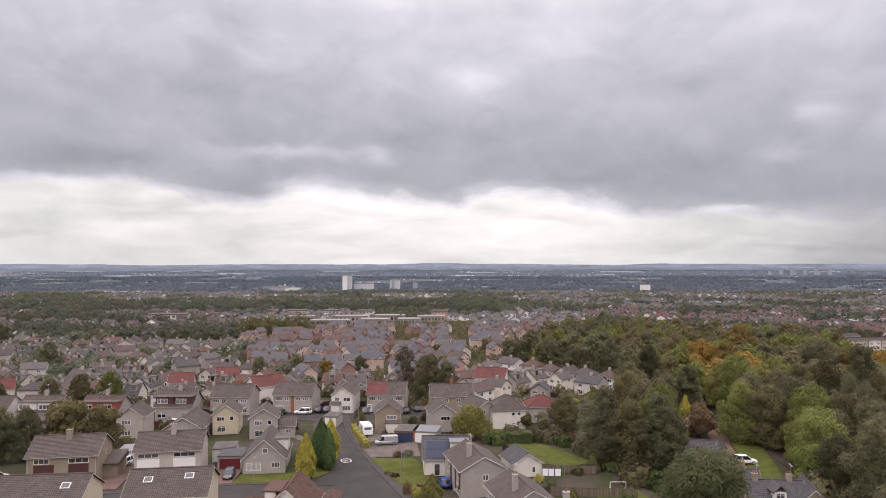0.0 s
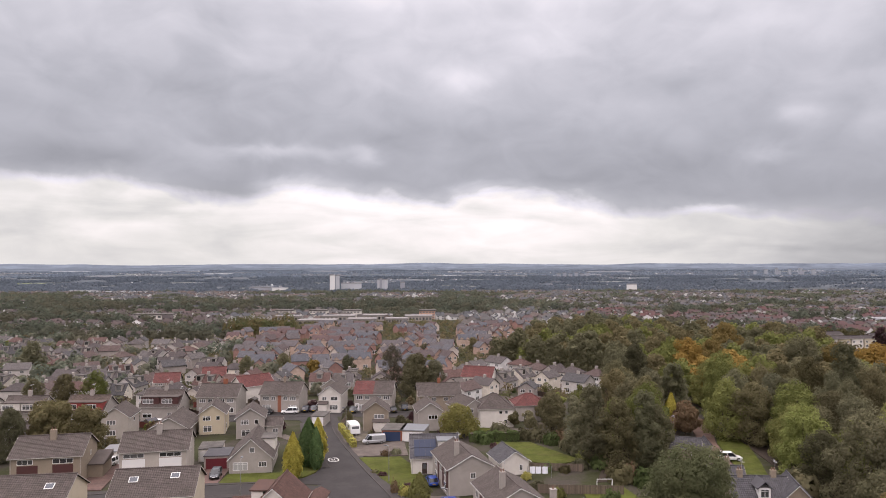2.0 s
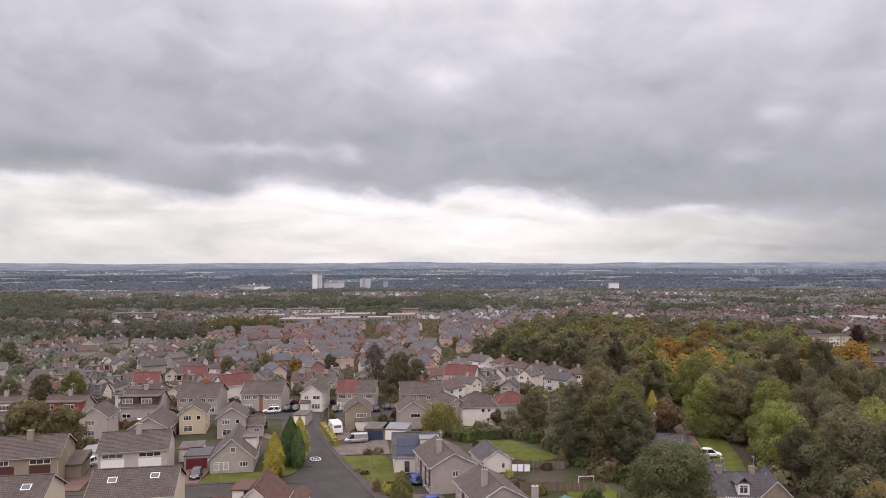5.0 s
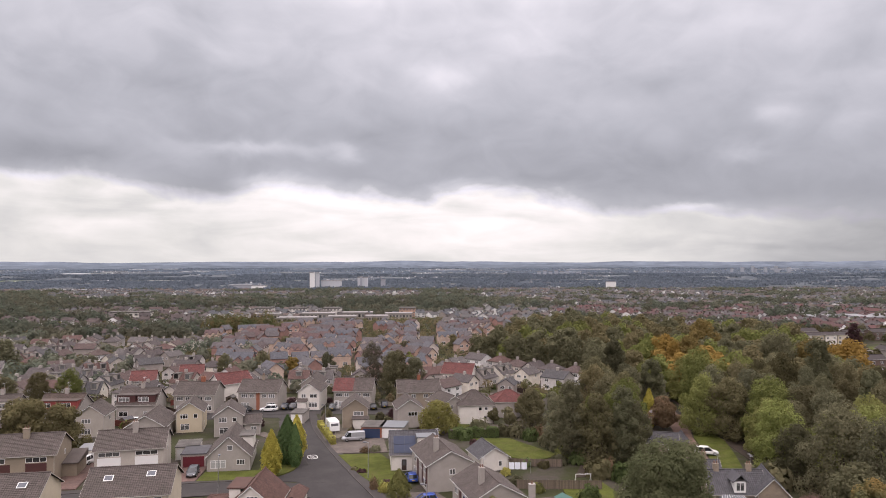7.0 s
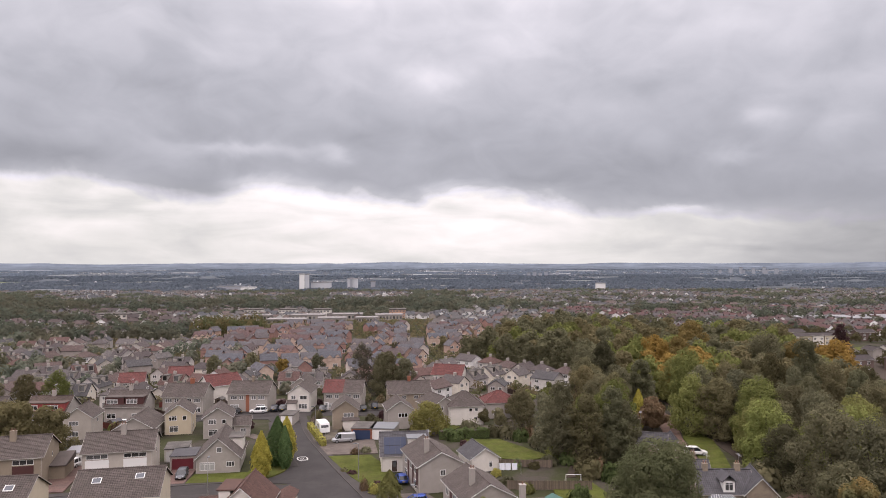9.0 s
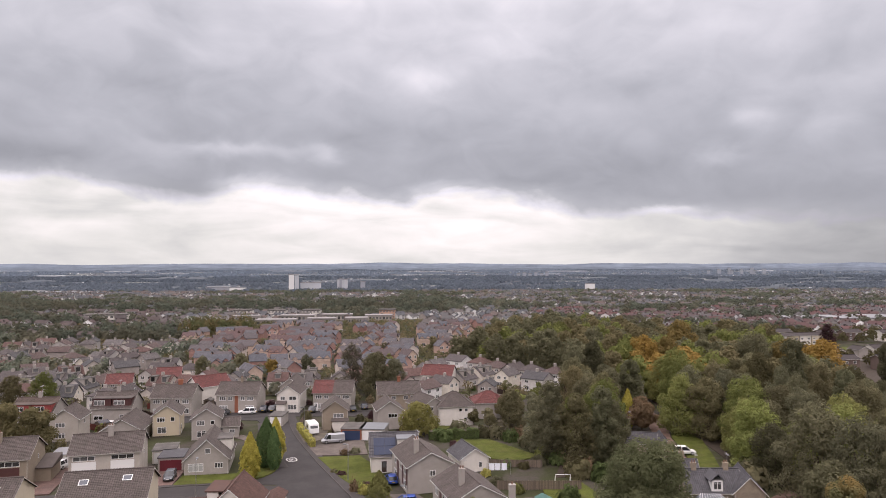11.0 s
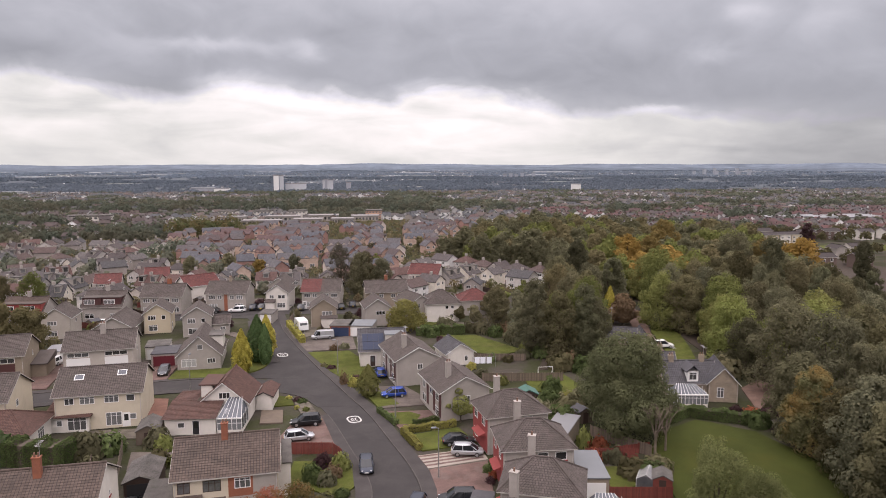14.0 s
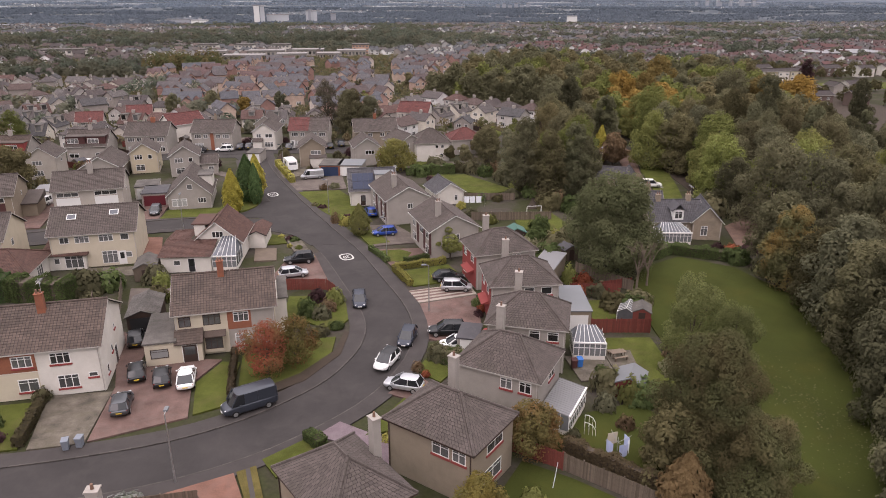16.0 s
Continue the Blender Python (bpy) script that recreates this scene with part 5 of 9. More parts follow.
add_door(wing, "F", -4.0, 1.5, 2.1, DARKWOOD, hw, 6.41, True)
bm = bmesh.new()
box(bm, 5.47, 6.9, -1.5, 4.4, 0, 4.6)
side = part("side_wing", bm, WHITE_WALL, b)
bm = bmesh.new()
box(bm, 5.9, 7.1, -1.7, 5.4, 4.6, 4.75)
part("flat_roof", bm, FELT, b)

# detached hipped houses along the curve
CL = "detached house with roughcast walls and hipped grey-brown tiled roof"


def hipped(x, y, rot, W, D, e, r, wall, chim_x, red=False, wins=()):
    h = house(x, y, rot, W, D, e, r, "hip", wall, TILE, CL, wins=wins, hip_len=2.0, boards=TRIM if wall is not TAN else DARKWOOD, sill=REDCLAD, group="hipped houses")
    chimney(h, chim_x, D / 2 - 0.2, 0, r + 0.9, HARL, 0.8, 0.65, 1)
    if red:
        panel(h, "L", 0, 2.6, D - 1.0, 4.9, REDCLAD, W / 2 - 0.35, D / 2 - 0.35, "red_front")
        bm = bmesh.new()
        slant_box(bm, -1.6, 1.6, -1.0, 0, 2.3, 2.75, 2.35)
        cp = part("canopy", bm, REDCLAD, h)
        cp.matrix_basis = pose(0, 0, 0, 0, 0, 270) @ pose(0.6, -(W / 2 - 0.35), 0)
        for u, z in ((-1.6, 4.2), (1.5, 4.2), (-1.7, 1.5)):
            add_window(h, "L", u, z, 1.3, 1.2, 2, None, W / 2 - 0.29, D / 2)
    return h


hipped(-2.7, 42.2, -59, 9.0, 7.2, 5.3, 7.9, TAN, -0.9, False)
hipped(6.2, 49.5, -41, 9.2, 7.2, 5.3, 7.9, TAN, -2.0, False, [("F", 1.2, 4.35, 1.7, 1.15, 2), ("F", 3.0, 4.35, 1.3, 1.15, 2), ("R", 0.2, 4.3, 2.5, 1.15, 2), ("R", 0.0, 1.5, 2.7, 1.5, 2), ("R", -2.2, 1.5, 0.5, 0.5, 1)])
hipped(13.2, 59.0, -33, 9.1, 7.3, 5.3, 7.9, HARL, -2.4, False, [("F", 1.0, 4.3, 1.2, 1.15, 2), ("F", 2.9, 4.3, 1.2, 1.15, 2), ("R", 0.5, 4.3, 1.6, 1.1, 2)])
hipped(17.3, 68.3, -18, 9.1, 7.2, 5.3, 7.9, HARL, -1.6, True, [("F", 0.9, 4.3, 1.2, 1.1, 1), ("F", 2.9, 4.3, 1.2, 1.1, 1), ("R", 0.5, 4.3, 1.6, 1.1, 2)])
hipped(18.7, 79.7, 0, 9.2, 7.6, 5.3, 7.8, HARL, -1.2, True, [("F", 0.5, 4.4, 1.3, 1.0, 1), ("F", 2.7, 4.4, 1.4, 1.0, 1), ("R", 0.5, 4.3, 1.6, 1.1, 2)])
hipped(18.1, 91.0, 10, 9.4, 7.0, 5.2, 7.7, HARL, -0.8, True, [("F", 1.5, 4.3, 1.2, 1.1, 2)])

hipped(-20.5, 35.4, 0, 9.0, 7.2, 5.2, 7.7, HARL, 1.9)

# detached gabled houses with shutters and panels beyond the hipped row
def gabled(x, y, rot, W, D, e, r, wall, roof, label, wins=(), doors=(), chims=(), **k):
    return house(x, y, rot, W, D, e, r, "y", wall, roof, label, wins, doors, chims, **k)


def shuttered(x, y, rot, W, D):
    h = gabled(x, y, rot, W, D, 4.6, 6.9, HARL, TILE, "detached gabled house, grey roughcast with dark panels and white trim",
               wins=[("F", 0.3, 3.3, 1.0, 1.0, 2), ("L", 3.6, 3.6, 1.6, 1.3, 2), ("L", 0.8, 3.6, 1.6, 1.3, 2), ("L", -3.2, 3.6, 1.4, 1.3, 2), ("L", 3.6, 1.2, 1.8, 1.5, 2), ("L", -3.0, 1.3, 1.8, 1.4, 2)],
               doors=[("F", 2.0, W_)], chims=[(-1.6, -D * 0.18, 8.3, HARL, 0.75, 0.75)], group="shuttered houses")
    for u in (2.2, -1.2, 5.0):
        panel(h, "L", u, 2.6, 1.0, 3.6, MAROON, W / 2 - 0.35, D / 2, "panel")
    return h


shuttered(5.6, 123.3, 13, 8.8, 12.4)
shuttered(11.8, 105.4, 13, 8.6, 11.4)

# chalet bungalow with solar panels
s = house(0.6, 134.0, 3, 9.6, 9.6, 3.0, 6.4, "x", WHITE_WALL, SLATE, "white chalet bungalow with solar panels on a slate roof", wins=[("L", 0, 4.0, 1.2, 1.0, 2), ("L", -1.5, 1.4, 1.2, 1.1, 2)], doors=[("F", -2)])
bm = bmesh.new()
for i in range(4):
    for j in range(2):
        bmm = bmesh.new()
        u0, v0 = -3.9 + i * 1.05, j * 2.05 + 0.5
        tl = math.atan2(3.4, 4.8)
        box(bmm, u0, u0 + 1.0, v0, v0 + 1.95, 0.06, 0.10)
        o = part("solar_panel", bmm, SOLAR, s)
        o.matrix_basis = pose(0, -4.8, 3.0, math.degrees(tl), 0, 0)
bm.free()
bm = bmesh.new()
box(bm, 0.6, 4.0, -3.6, -0.4, 3.8, 5.9)
dm = part("dormer", bm, WHITE_WALL, s)
bm = bmesh.new()
box(bm, 0.4, 4.2, -3.8, -0.2, 5.9, 6.05)
part("dormer_roof", bm, LEAD, s)
add_window(dm, "F", 2.3, 4.9, 2.6, 0.9, 3, None, 1, 3.61)
gabled(14.9, 132.0, 14, 6.4, 7.6, 2.4, 4.4, WHITE_WALL, SLATE, "small white gabled outbuilding with dark slate roof", wins=[("F", 1.2, 1.3, 0.7, 1.1, 1)])

# white-fronted chalet with red-brown roof
e_ = gabled(-23.3, 107.0, -2, 8.0, 9.4, 2.9, 6.3, WHITE_WALL, TILE_RB, "white-fronted chalet house with red-brown tiled roof", wins=[("F", 0.2, 1.4, 1.4, 1.2, 2)])
add_window(e_, "F", 0.2, 4.2, 1.7, 1.0, 3, None, 3.6, 4.36)
bm = bmesh.new()
box(bm, -3.7, -2.0, -2.6, 2.2, 3.4, 5.3)
dm = part("dormer", bm, WHITE_WALL, e_)
bm = bmesh.new()
box(bm, -4.0, -1.2, -2.8, 2.4, 5.3, 5.5)
part("dormer_roof", bm, TILE_RB, e_)
bm = bmesh.new()
box(bm, -7.2, 0.0, -9.0, -4.4, 0, 2.5)
pw_ = part("front_wing", bm, WHITE_WALL, e_)
verts, faces = [], []
for A, B, C, D_ in (((-7.6, -9.4, 2.5), (0.15, -9.4, 2.5), (0.15, -4.3, 3.5), (-7.6, -4.3, 3.5)), ((-7.6, -4.3, 3.5), (-3.9, -4.3, 3.5), (-3.9, 1.0, 3.5), (-7.6, 1.0, 3.3))):
    k = len(verts)
    verts += [Vector(q) for q in (A, B, C, D_)]
    faces.append((k, k + 1, k + 2, k + 3))
    tile_slope(verts, faces, A, B, C, D_, random.Random(5))
shared("wing_roof", pydata("wing_roof", verts, faces, TILE_RB), e_, Matrix())
add_window(pw_, "F", -4.9, 1.5, 1.0, 0.8, 1, None, 1, 9.01)
add_door(pw_, "F", -2.8, 0.9, 2.0, BLACKP, 1, 9.01, True)
bm = bmesh.new()
wall_faces(bm, 1.3, 2.9, 2.2, [], "y", 2.9)
part("side_wing", bm, WHITE_WALL, e_).matrix_basis = pose(5.0, 3.6, 0)
me, lines = roof_mesh("y", 3.2, 6.4, 2.2, 3.0, TILE_RB, True, 9)
shared("side_roof", me, e_, pose(5.0, 3.6, 0))


def conservatory(parent, x, y, rot, W, D, h0, h1, name="conservatory", roof_mat=None):
    """A white-framed glass room: frame bars, panes and a ribbed roof. Its back (y = D) stands against a wall."""
    ob = thing(name, x, y, rot, "white-framed glass conservatory on the back of a house", "conservatory")
    bm = bmesh.new()
    box(bm, -W / 2, W / 2, 0, D, 0, 0.6)
    part("base_wall", bm, WHITE_WALL, ob)
    bm = bmesh.new()
    k = max(4, int(W / 0.6))
    for i in range(k + 1):
        u = -W / 2 + W * i / k
        box(bm, u - 0.04, u + 0.04, -0.02, 0.06, 0.6, h0)
        if not roof_mat:
            tube(bm, (u, 0, h0 + 0.03), (u * 0.55, D, h1 + 0.03), 0.035, 0.035, 4)
    for s_ in (-1, 1):
        for i in range(1, 4):
            box(bm, s_ * W / 2 - 0.04, s_ * W / 2 + 0.04, D * i / 3 - 0.08, D * i / 3, 0.6, h0 + (h1 - h0) * i / 3 * 0.5)
    box(bm, -W / 2 - 0.06, W / 2 + 0.06, -0.1, 0.08, h0 - 0.08, h0 + 0.08)
    box(bm, -W / 2 - 0.06, W / 2 + 0.06, -0.04, 0.07, 1.55, 1.62)
    part("frame", bm, W_, ob)
    bm = bmesh.new()
    box(bm, -W / 2 + 0.02, W / 2 - 0.02, 0.0, 0.03, 0.6, h0)
    for s_ in (-1, 1):
        box(bm, s_ * W / 2 - 0.015, s_ * W / 2 + 0.015, 0.05, D, 0.6, h0)
    part("panes", bm, GLAZE, ob)
    bm = bmesh.new()
    v = slant_box(bm, -W / 2, W / 2, 0, D, h0 - 0.02, h1, h0 + 0.02)
    if not roof_mat:
        v[6].co.x, v[7].co.x = W * 0.27, -W * 0.27
    part("roof", bm, roof_mat or GLASSROOF, ob)
    if roof_mat:
        bm = bmesh.new()
        for i in range(int(W / 0.35) + 1):
            u = -W / 2 + i * 0.35
            tube(bm, (u, -0.05, h0 + 0.06), (u, D, h1 + 0.04), 0.03, 0.03, 4)
        part("rib", bm, roof_mat, ob)
    return ob


GLAZE = surface("conservatory_glass", (0.16, 0.165, 0.17), 0.08, 0.35, 0.8, 3, 0.0, spec=0.6)
GLASSROOF = surface("glass_roof", (0.085, 0.092, 0.105), 0.35, 0.15, 1.0, 6, 0.0, spec=0.3)
conservatory(None, -21.7, 98.1, -2, 3.5, 4.4, 2.3, 4.0)
conservatory(None, 24.0, 66.4, -10, 3.6, 3.2, 2.2, 2.9)
conservatory(None, 19.2, 55.0, 57, 5.6, 2.8, 2.2, 2.6, roof_mat=SHEET)
conservatory(None, 49.6, 101.8, -8, 5.4, 3.0, 2.1, 3.0)

# grey chalet with big front gable
f_ = gabled(-34.7, 136.6, 7, 8.6, 12.2, 2.6, 6.5, HARL, TILE, "grey roughcast chalet house with steep front gable and white verge boards", wins=[("F", -1.9, 1.35, 2.7, 1.5, 3, True), ("F", 2.2, 1.6, 1.5, 1.0, 3)])
add_window(f_, "F", 0.2, 4.3, 1.0, 1.0, 1, None, 3.9, 5.76)
bm = bmesh.new()
box(bm, 1.2, 4.0, -0.8, 3.6, 2.7, 5.2)
part("dormer", bm, WHITE_WALL, f_)
bm = bmesh.new()
box(bm, 1.0, 4.2, -1.0, 3.8, 5.2, 5.35)
part("dormer_roof", bm, FELT, f_)


def garage(x, y, rot, W, D, h, wall, roof, door, label, pitched=False):
    ob = thing("garage", x, y, rot, label, "garage")
    TAKEN.append((x, y, D / 2))
    bm = bmesh.new()
    box(bm, -W / 2, W / 2, -D / 2, D / 2, 0, h)
    part("wall", bm, wall, ob)
    if pitched:
        me, lines = roof_mesh("y", W + 0.4, D + 0.4, h, h + W * 0.22, roof, True, int(x * 3 + 500))
        rf = shared("roof", me, ob, Matrix())
        bm = bmesh.new()
        vs = [bm.verts.new(p) for p in ((-W / 2, -D / 2, h), (W / 2, -D / 2, h), (0, -D / 2, h + W * 0.2))]
        bm.faces.new(vs)
        part("gable", bm, wall, ob)
    else:
        bm = bmesh.new()
        box(bm, -W / 2 - 0.12, W / 2 + 0.12, -D / 2 - 0.15, D / 2 + 0.12, h, h + 0.16)
        part("roof", bm, roof, ob)
    bm = bmesh.new()
    box(bm, -W / 2 + 0.35, W / 2 - 0.35, -D / 2 - 0.04, -D / 2, 0.02, 2.1)
    part("garage_door", bm, door, ob)
    return ob


P_DOOR = surface("navy_door_paint", (0.025, 0.04, 0.085), 0.5, 0.1, 1, 8, 0.05)
MAROOND = surface("maroon_door_paint", (0.11, 0.018, 0.024), 0.5, 0.1, 1, 8, 0.05)
garage(-41.6, 136.4, 7, 4.6, 6.0, 2.5, HARL, SLATE, MAROOND, "attached garage with maroon door and slate flat roof")
garage(-28.2, 81.6, 8, 3.6, 6.2, 2.3, DARKWOOD, FELT, BLACKP, "old dark garage with mossy felt pitched roof", True)
garage(-44.6, 141.5, 10, 4.4, 5.6, 2.5, WHITE_WALL, FELT, W_, "white flat-roofed garage with cluttered roof")
garage(-63.0, 139.6, 10, 4.0, 5.5, 2.5, WHITE_WALL, SHEET, W_, "white flat-roofed garage at the end of a drive")
garage(25.2, 77.4, -6, 3.2, 7.6, 2.6, TAN, LEAD, W_, "garage with pale flat roof and white fascia")
garage(25.4, 90.5, -30, 3.2, 7.8, 2.6, TAN, SHEET, W_, "garage with white flat roof")
garage(-8.2, 156.6, -8, 4.6, 6.4, 2.4, BRICK, FELT, P_DOOR, "brick garage with navy door and dark flat roof")
garage(-3.6, 156.0, -10, 5.4, 6.0, 2.4, HARL, LEAD, W_, "garage with pale green-grey flat roof")
garage(-27.2, 171.0, -6, 3.4, 5.4, 2.3, HARL, FELT, W_, "small grey flat-roofed garage")
garage(11.0, 70.6, -18, 2.3, 3.8, 2.2, HARL, SLATE, W_, "side garage with dark lean-to roof")

# long cream pair with roof lights, its neighbours
def pair(x, y, rot, W, D, e, r, wall, roof, label, wins, **k):
    return house(x, y, rot, W, D, e, r, "x", wall, roof, label, wins, **k)


def roof_light(parent, u, frac, D, e, r):
    bm = bmesh.new()
    box(bm, u - 0.65, u + 0.65, -0.55, 0.55, 0.05, 0.13)
    o = part("roof_light", bm, W_, parent)
    tl = math.degrees(math.atan2(r - e, D / 2))
    o.matrix_basis = pose(0, -D / 2 * (1 - frac), e + (r - e) * frac, tl, 0, 0)
    bm = bmesh.new()
    box(bm, u - 0.55, u + 0.55, -0.45, 0.45, 0.132, 0.14)
    part("pane", bm, GLASSROOF, o)


g_ = pair(-41.9, 106.9, 8, 12.5, 10.8, 5.3, 8.2, CREAM, TILE, "long semi-detached house, cream render, grey tiles with roof lights",
          [("F", -3.9, 4.45, 1.3, 1.0, 2), ("F", -1.5, 4.45, 2.0, 1.1, 3), ("F", 1.8, 4.45, 2.0, 1.1, 3), ("F", 4.4, 4.45, 1.2, 1.0, 1), ("F", 2.0, 1.4, 2.2, 2.0, 3), ("F", 4.6, 1.6, 1.0, 0.9, 1)], doors=[("F", 3.7, W_)])
roof_light(g_, -3.1, 0.62, 10.8, 5.3, 8.2)
roof_light(g_, 2.8, 0.70, 10.8, 5.3, 8.2)
j_ = pair(-59.6, 103.6, 6, 13.4, 10.2, 5.3, 8.2, CREAM, TILE, "semi-detached house, cream render, grey tiles with a roof light", [("R", -1.0, 4.0, 0.9, 1.1, 1), ("F", 2.0, 4.4, 1.6, 1.1, 2)])
roof_light(j_, 3.6, 0.6, 10.2, 5.3, 8.2)
h_ = pair(-51.6, 131.6, 11, 12.4, 9.8, 5.3, 7.9, PALEH, TILE, "semi-detached pair with white panels between the storeys, grey tiles",
          [("F", -3.4, 4.55, 3.6, 0.8, 3), ("F", 2.9, 4.55, 3.8, 0.8, 3), ("F", -3.4, 1.5, 3.6, 1.3, 3), ("F", 2.9, 1.5, 3.8, 1.3, 3), ("R", 0, 4.2, 0.7, 0.9, 1)], chims=[(0.3, -0.6, 9.3, HARL, 0.9, 0.7)])
for u in (-3.4, 2.9):
    panel(h_, "F", u, 3.1, 3.9, 1.7, W_, 5.85, 4.55, "white_panel")
i_ = pair(-69.3, 128.6, 10, 12.4, 10.2, 5.2, 8.0, TAN, TILE, "semi-detached pair, tan roughcast with maroon panels, grey tiles",
          [("F", -3.4, 4.4, 2.6, 0.9, 3), ("F", 2.8, 4.4, 3.4, 0.9, 3), ("F", -3.0, 1.5, 2.2, 1.3, 2), ("F", 2.8, 1.5, 3.2, 1.3, 3), ("R", 0.8, 4.3, 0.5, 0.9, 1)], chims=[(0.0, -0.9, 9.1, TAN, 1.0, 0.7)])
for u in (-3.0, 2.8):
    panel(i_, "F", u, 3.0, 3.4, 1.6, MAROON, 5.85, 4.75, "maroon_panel")
bm = bmesh.new()
box(bm, 5.87, 8.4, -1.0, 5.0, 0, 2.5)
part("side_wing", bm, TAN, i_)
bm = bmesh.new()
slant_box(bm, 5.87, 8.7, -1.3, 5.2, 2.4, 3.6, 2.6)
part("side_roof", bm, TILE, i_)
bung = house(-52.0, 97.2, 3, 10.0, 9.6, 2.6, 4.9, "hip", WHITE_WALL, TILE_RB, "red-brown hipped bungalow with a glazed rear wing", [("R", 0, 1.3, 2.0, 1.8, 3), ("F", 2, 1.4, 1.4, 1.1, 2)], hip_len=2.0)
bm = bmesh.new()
box(bm, 3.6, 9.8, 3.4, 7.6, 0, 2.3)
rear = part("rear_wing", bm, WHITE_WALL, bung)
verts, faces = [], []
for A, B, C, D_ in (((3.4, 3.0, 2.3), (10.2, 3.0, 2.3), (10.2, 8.0, 3.3), (3.4, 8.0, 3.3)),):
    verts += [Vector(q) for q in (A, B, C, D_)] + [Vector((q[0], q[1], 2.25)) for q in (A, B, C, D_)]
    faces += [(0, 1, 2, 3), (0, 4, 5, 1), (1, 5, 6, 2), (2, 6, 7, 3)]
    tile_slope(verts, faces, A, B, C, D_, random.Random(15))
shared("wing_roof", pydata("wing_roof", verts, faces, TILE_RB), bung, Matrix())
add_window(rear, "F", 8.2, 1.2, 2.6, 1.9, 3, None, 1, -3.39)
add_window(rear, "F", 5.8, 1.4, 0.8, 0.9, 1, None, 1, -3.39)

# ================= middle rows =================
GW = "two-storey gabled house, grey roughcast, grey-brown tiles"
STDF = [("F", -1.2, 3.7, 1.7, 1.1, 3), ("F", 1.3, 3.7, 0.9, 1.0, 1), ("F", -1.0, 1.3, 1.9, 1.4, 2)]
STD2 = [("F", -3.6, 3.7, 1.7, 1.0, 3), ("F", -1.6, 3.7, 1.2, 1.0, 2), ("F", 1.6, 3.7, 1.2, 1.0, 2), ("F", 3.6, 3.7, 1.7, 1.0, 3), ("F", -3.4, 1.3, 2.2, 1.3, 3, True), ("F", 3.4, 1.3, 2.2, 1.3, 3)]
gabled(-51.3, 164.6, 10, 6.6, 8.6, 4.6, 6.9, YELLOW, TILE, "pale yellow gabled house with white verge boards", STDF, [("R", -2, W_)])
gabled(-41.4, 160.4, 10, 6.9, 8.4, 4.6, 6.9, HARL, TILE, GW, STDF)
house(-36.2, 160.6, 10, 4.2, 6.2, 2.6, 4.0, "x", HARL, TILE, "low side wing of a gabled house", [("F", 0.3, 1.4, 1.2, 1.0, 2)])
gabled(-58.6, 159.8, 4, 9.0, 11.6, 2.8, 5.4, HARL, TILE, "grey gabled bungalow with white verge boards", [("F", 0, 1.5, 2.4, 1.2, 3)])
gabled(-71.8, 161.0, 6, 6.8, 8.2, 4.7, 7.1, PALEH, TILE, "pale gabled two-storey house", [("F", -0.8, 3.6, 2.0, 1.0, 3), ("F", -0.8, 1.3, 2.0, 1.2, 3), ("R", 0, 3.6, 0.8, 0.9, 1)])


def dormer_pair(x, y, rot, wall, roof, clad, label):
    h = house(x, y, rot, 10.0, 9.4, 3.6, 7.0, "x", wall, roof, label, [("F", -3, 1.4, 2.2, 1.2, 2), ("F", 3, 1.4, 2.2, 1.2, 2)], chims=[(0.2, 0.1, 8.2, wall, 0.9, 0.6)])
    for u in (-2.35, 2.35):
        bm = bmesh.new()
        box(bm, u - 2.2, u + 2.2, -4.0, -0.8, 3.4, 5.9)
        d = part("dormer", bm, clad, h)
        bm = bmesh.new()
        box(bm, u - 2.3, u + 2.3, -4.2, -0.2, 5.9, 6.05)
        part("dormer_roof", bm, roof, h)
        add_window(d, "F", u - 0.6, 4.9, 2.6, 1.2, 3, None, 1, 4.01)
    return h


dormer_pair(-68.2, 178.8, 1, HARL, TILE, MAROON, "semi-detached chalet pair with wide dark-clad dormers")
dormer_pair(-84.0, 172.4, 0, HARL, TILE_B, REDCLAD, "semi-detached chalet pair with red-clad dormers and brown roof")
dormer_pair(-99.0, 172.0, 2, HARL, TILE, WHITE_WALL, "semi-detached chalet pair with white dormers")
gabled(-86.5, 152.0, -8, 9.5, 11, 2.8, 5.6, HARL, TILE, "grey gabled bungalow behind trees", STDF[2:])
pair(-110.5, 171.2, 4, 9.0, 9.0, 4.2, 7.0, WHITE_WALL, TILE, "white house with grey tiles", STDF)
pair(-55.8, 185.6, -1, 11.0, 10.0, 4.7, 7.4, HARL, TILE, "semi-detached pair, grey roughcast, brick chimney", STD2, chims=[(1.0, 0, 8.5, BRICK, 1.1, 0.6)])
q_ = pair(-39.8, 188.4, -4, 11.2, 10.0, 4.7, 7.3, HARL, TILE, "semi-detached pair, grey roughcast, brown panel between", STD2, chims=[(0.2, 0, 8.4, TAN, 0.6, 0.6)])
panel(q_, "F", 0, 2.3, 0.9, 4.4, BRICK, 5.2, 4.65, "brick_strip")
r_ = gabled(-26.4, 188.0, -4, 6.6, 10.4, 4.7, 7.0, WHITE_WALL, TILE, "bright white gabled house with grey tiled roof", [("F", -1.4, 3.7, 1.2, 1.0, 2), ("F", 1.2, 3.7, 1.9, 1.0, 2), ("F", 1.1, 1.4, 2.2, 1.3, 3)], [("F", -1.6, W_)])
bm = bmesh.new()
slant_box(bm, -3.0, -0.3, -6.4, -4.86, 2.4, 3.1, 2.5)
part("porch_roof", bm, TILE, r_)
bm = bmesh.new()
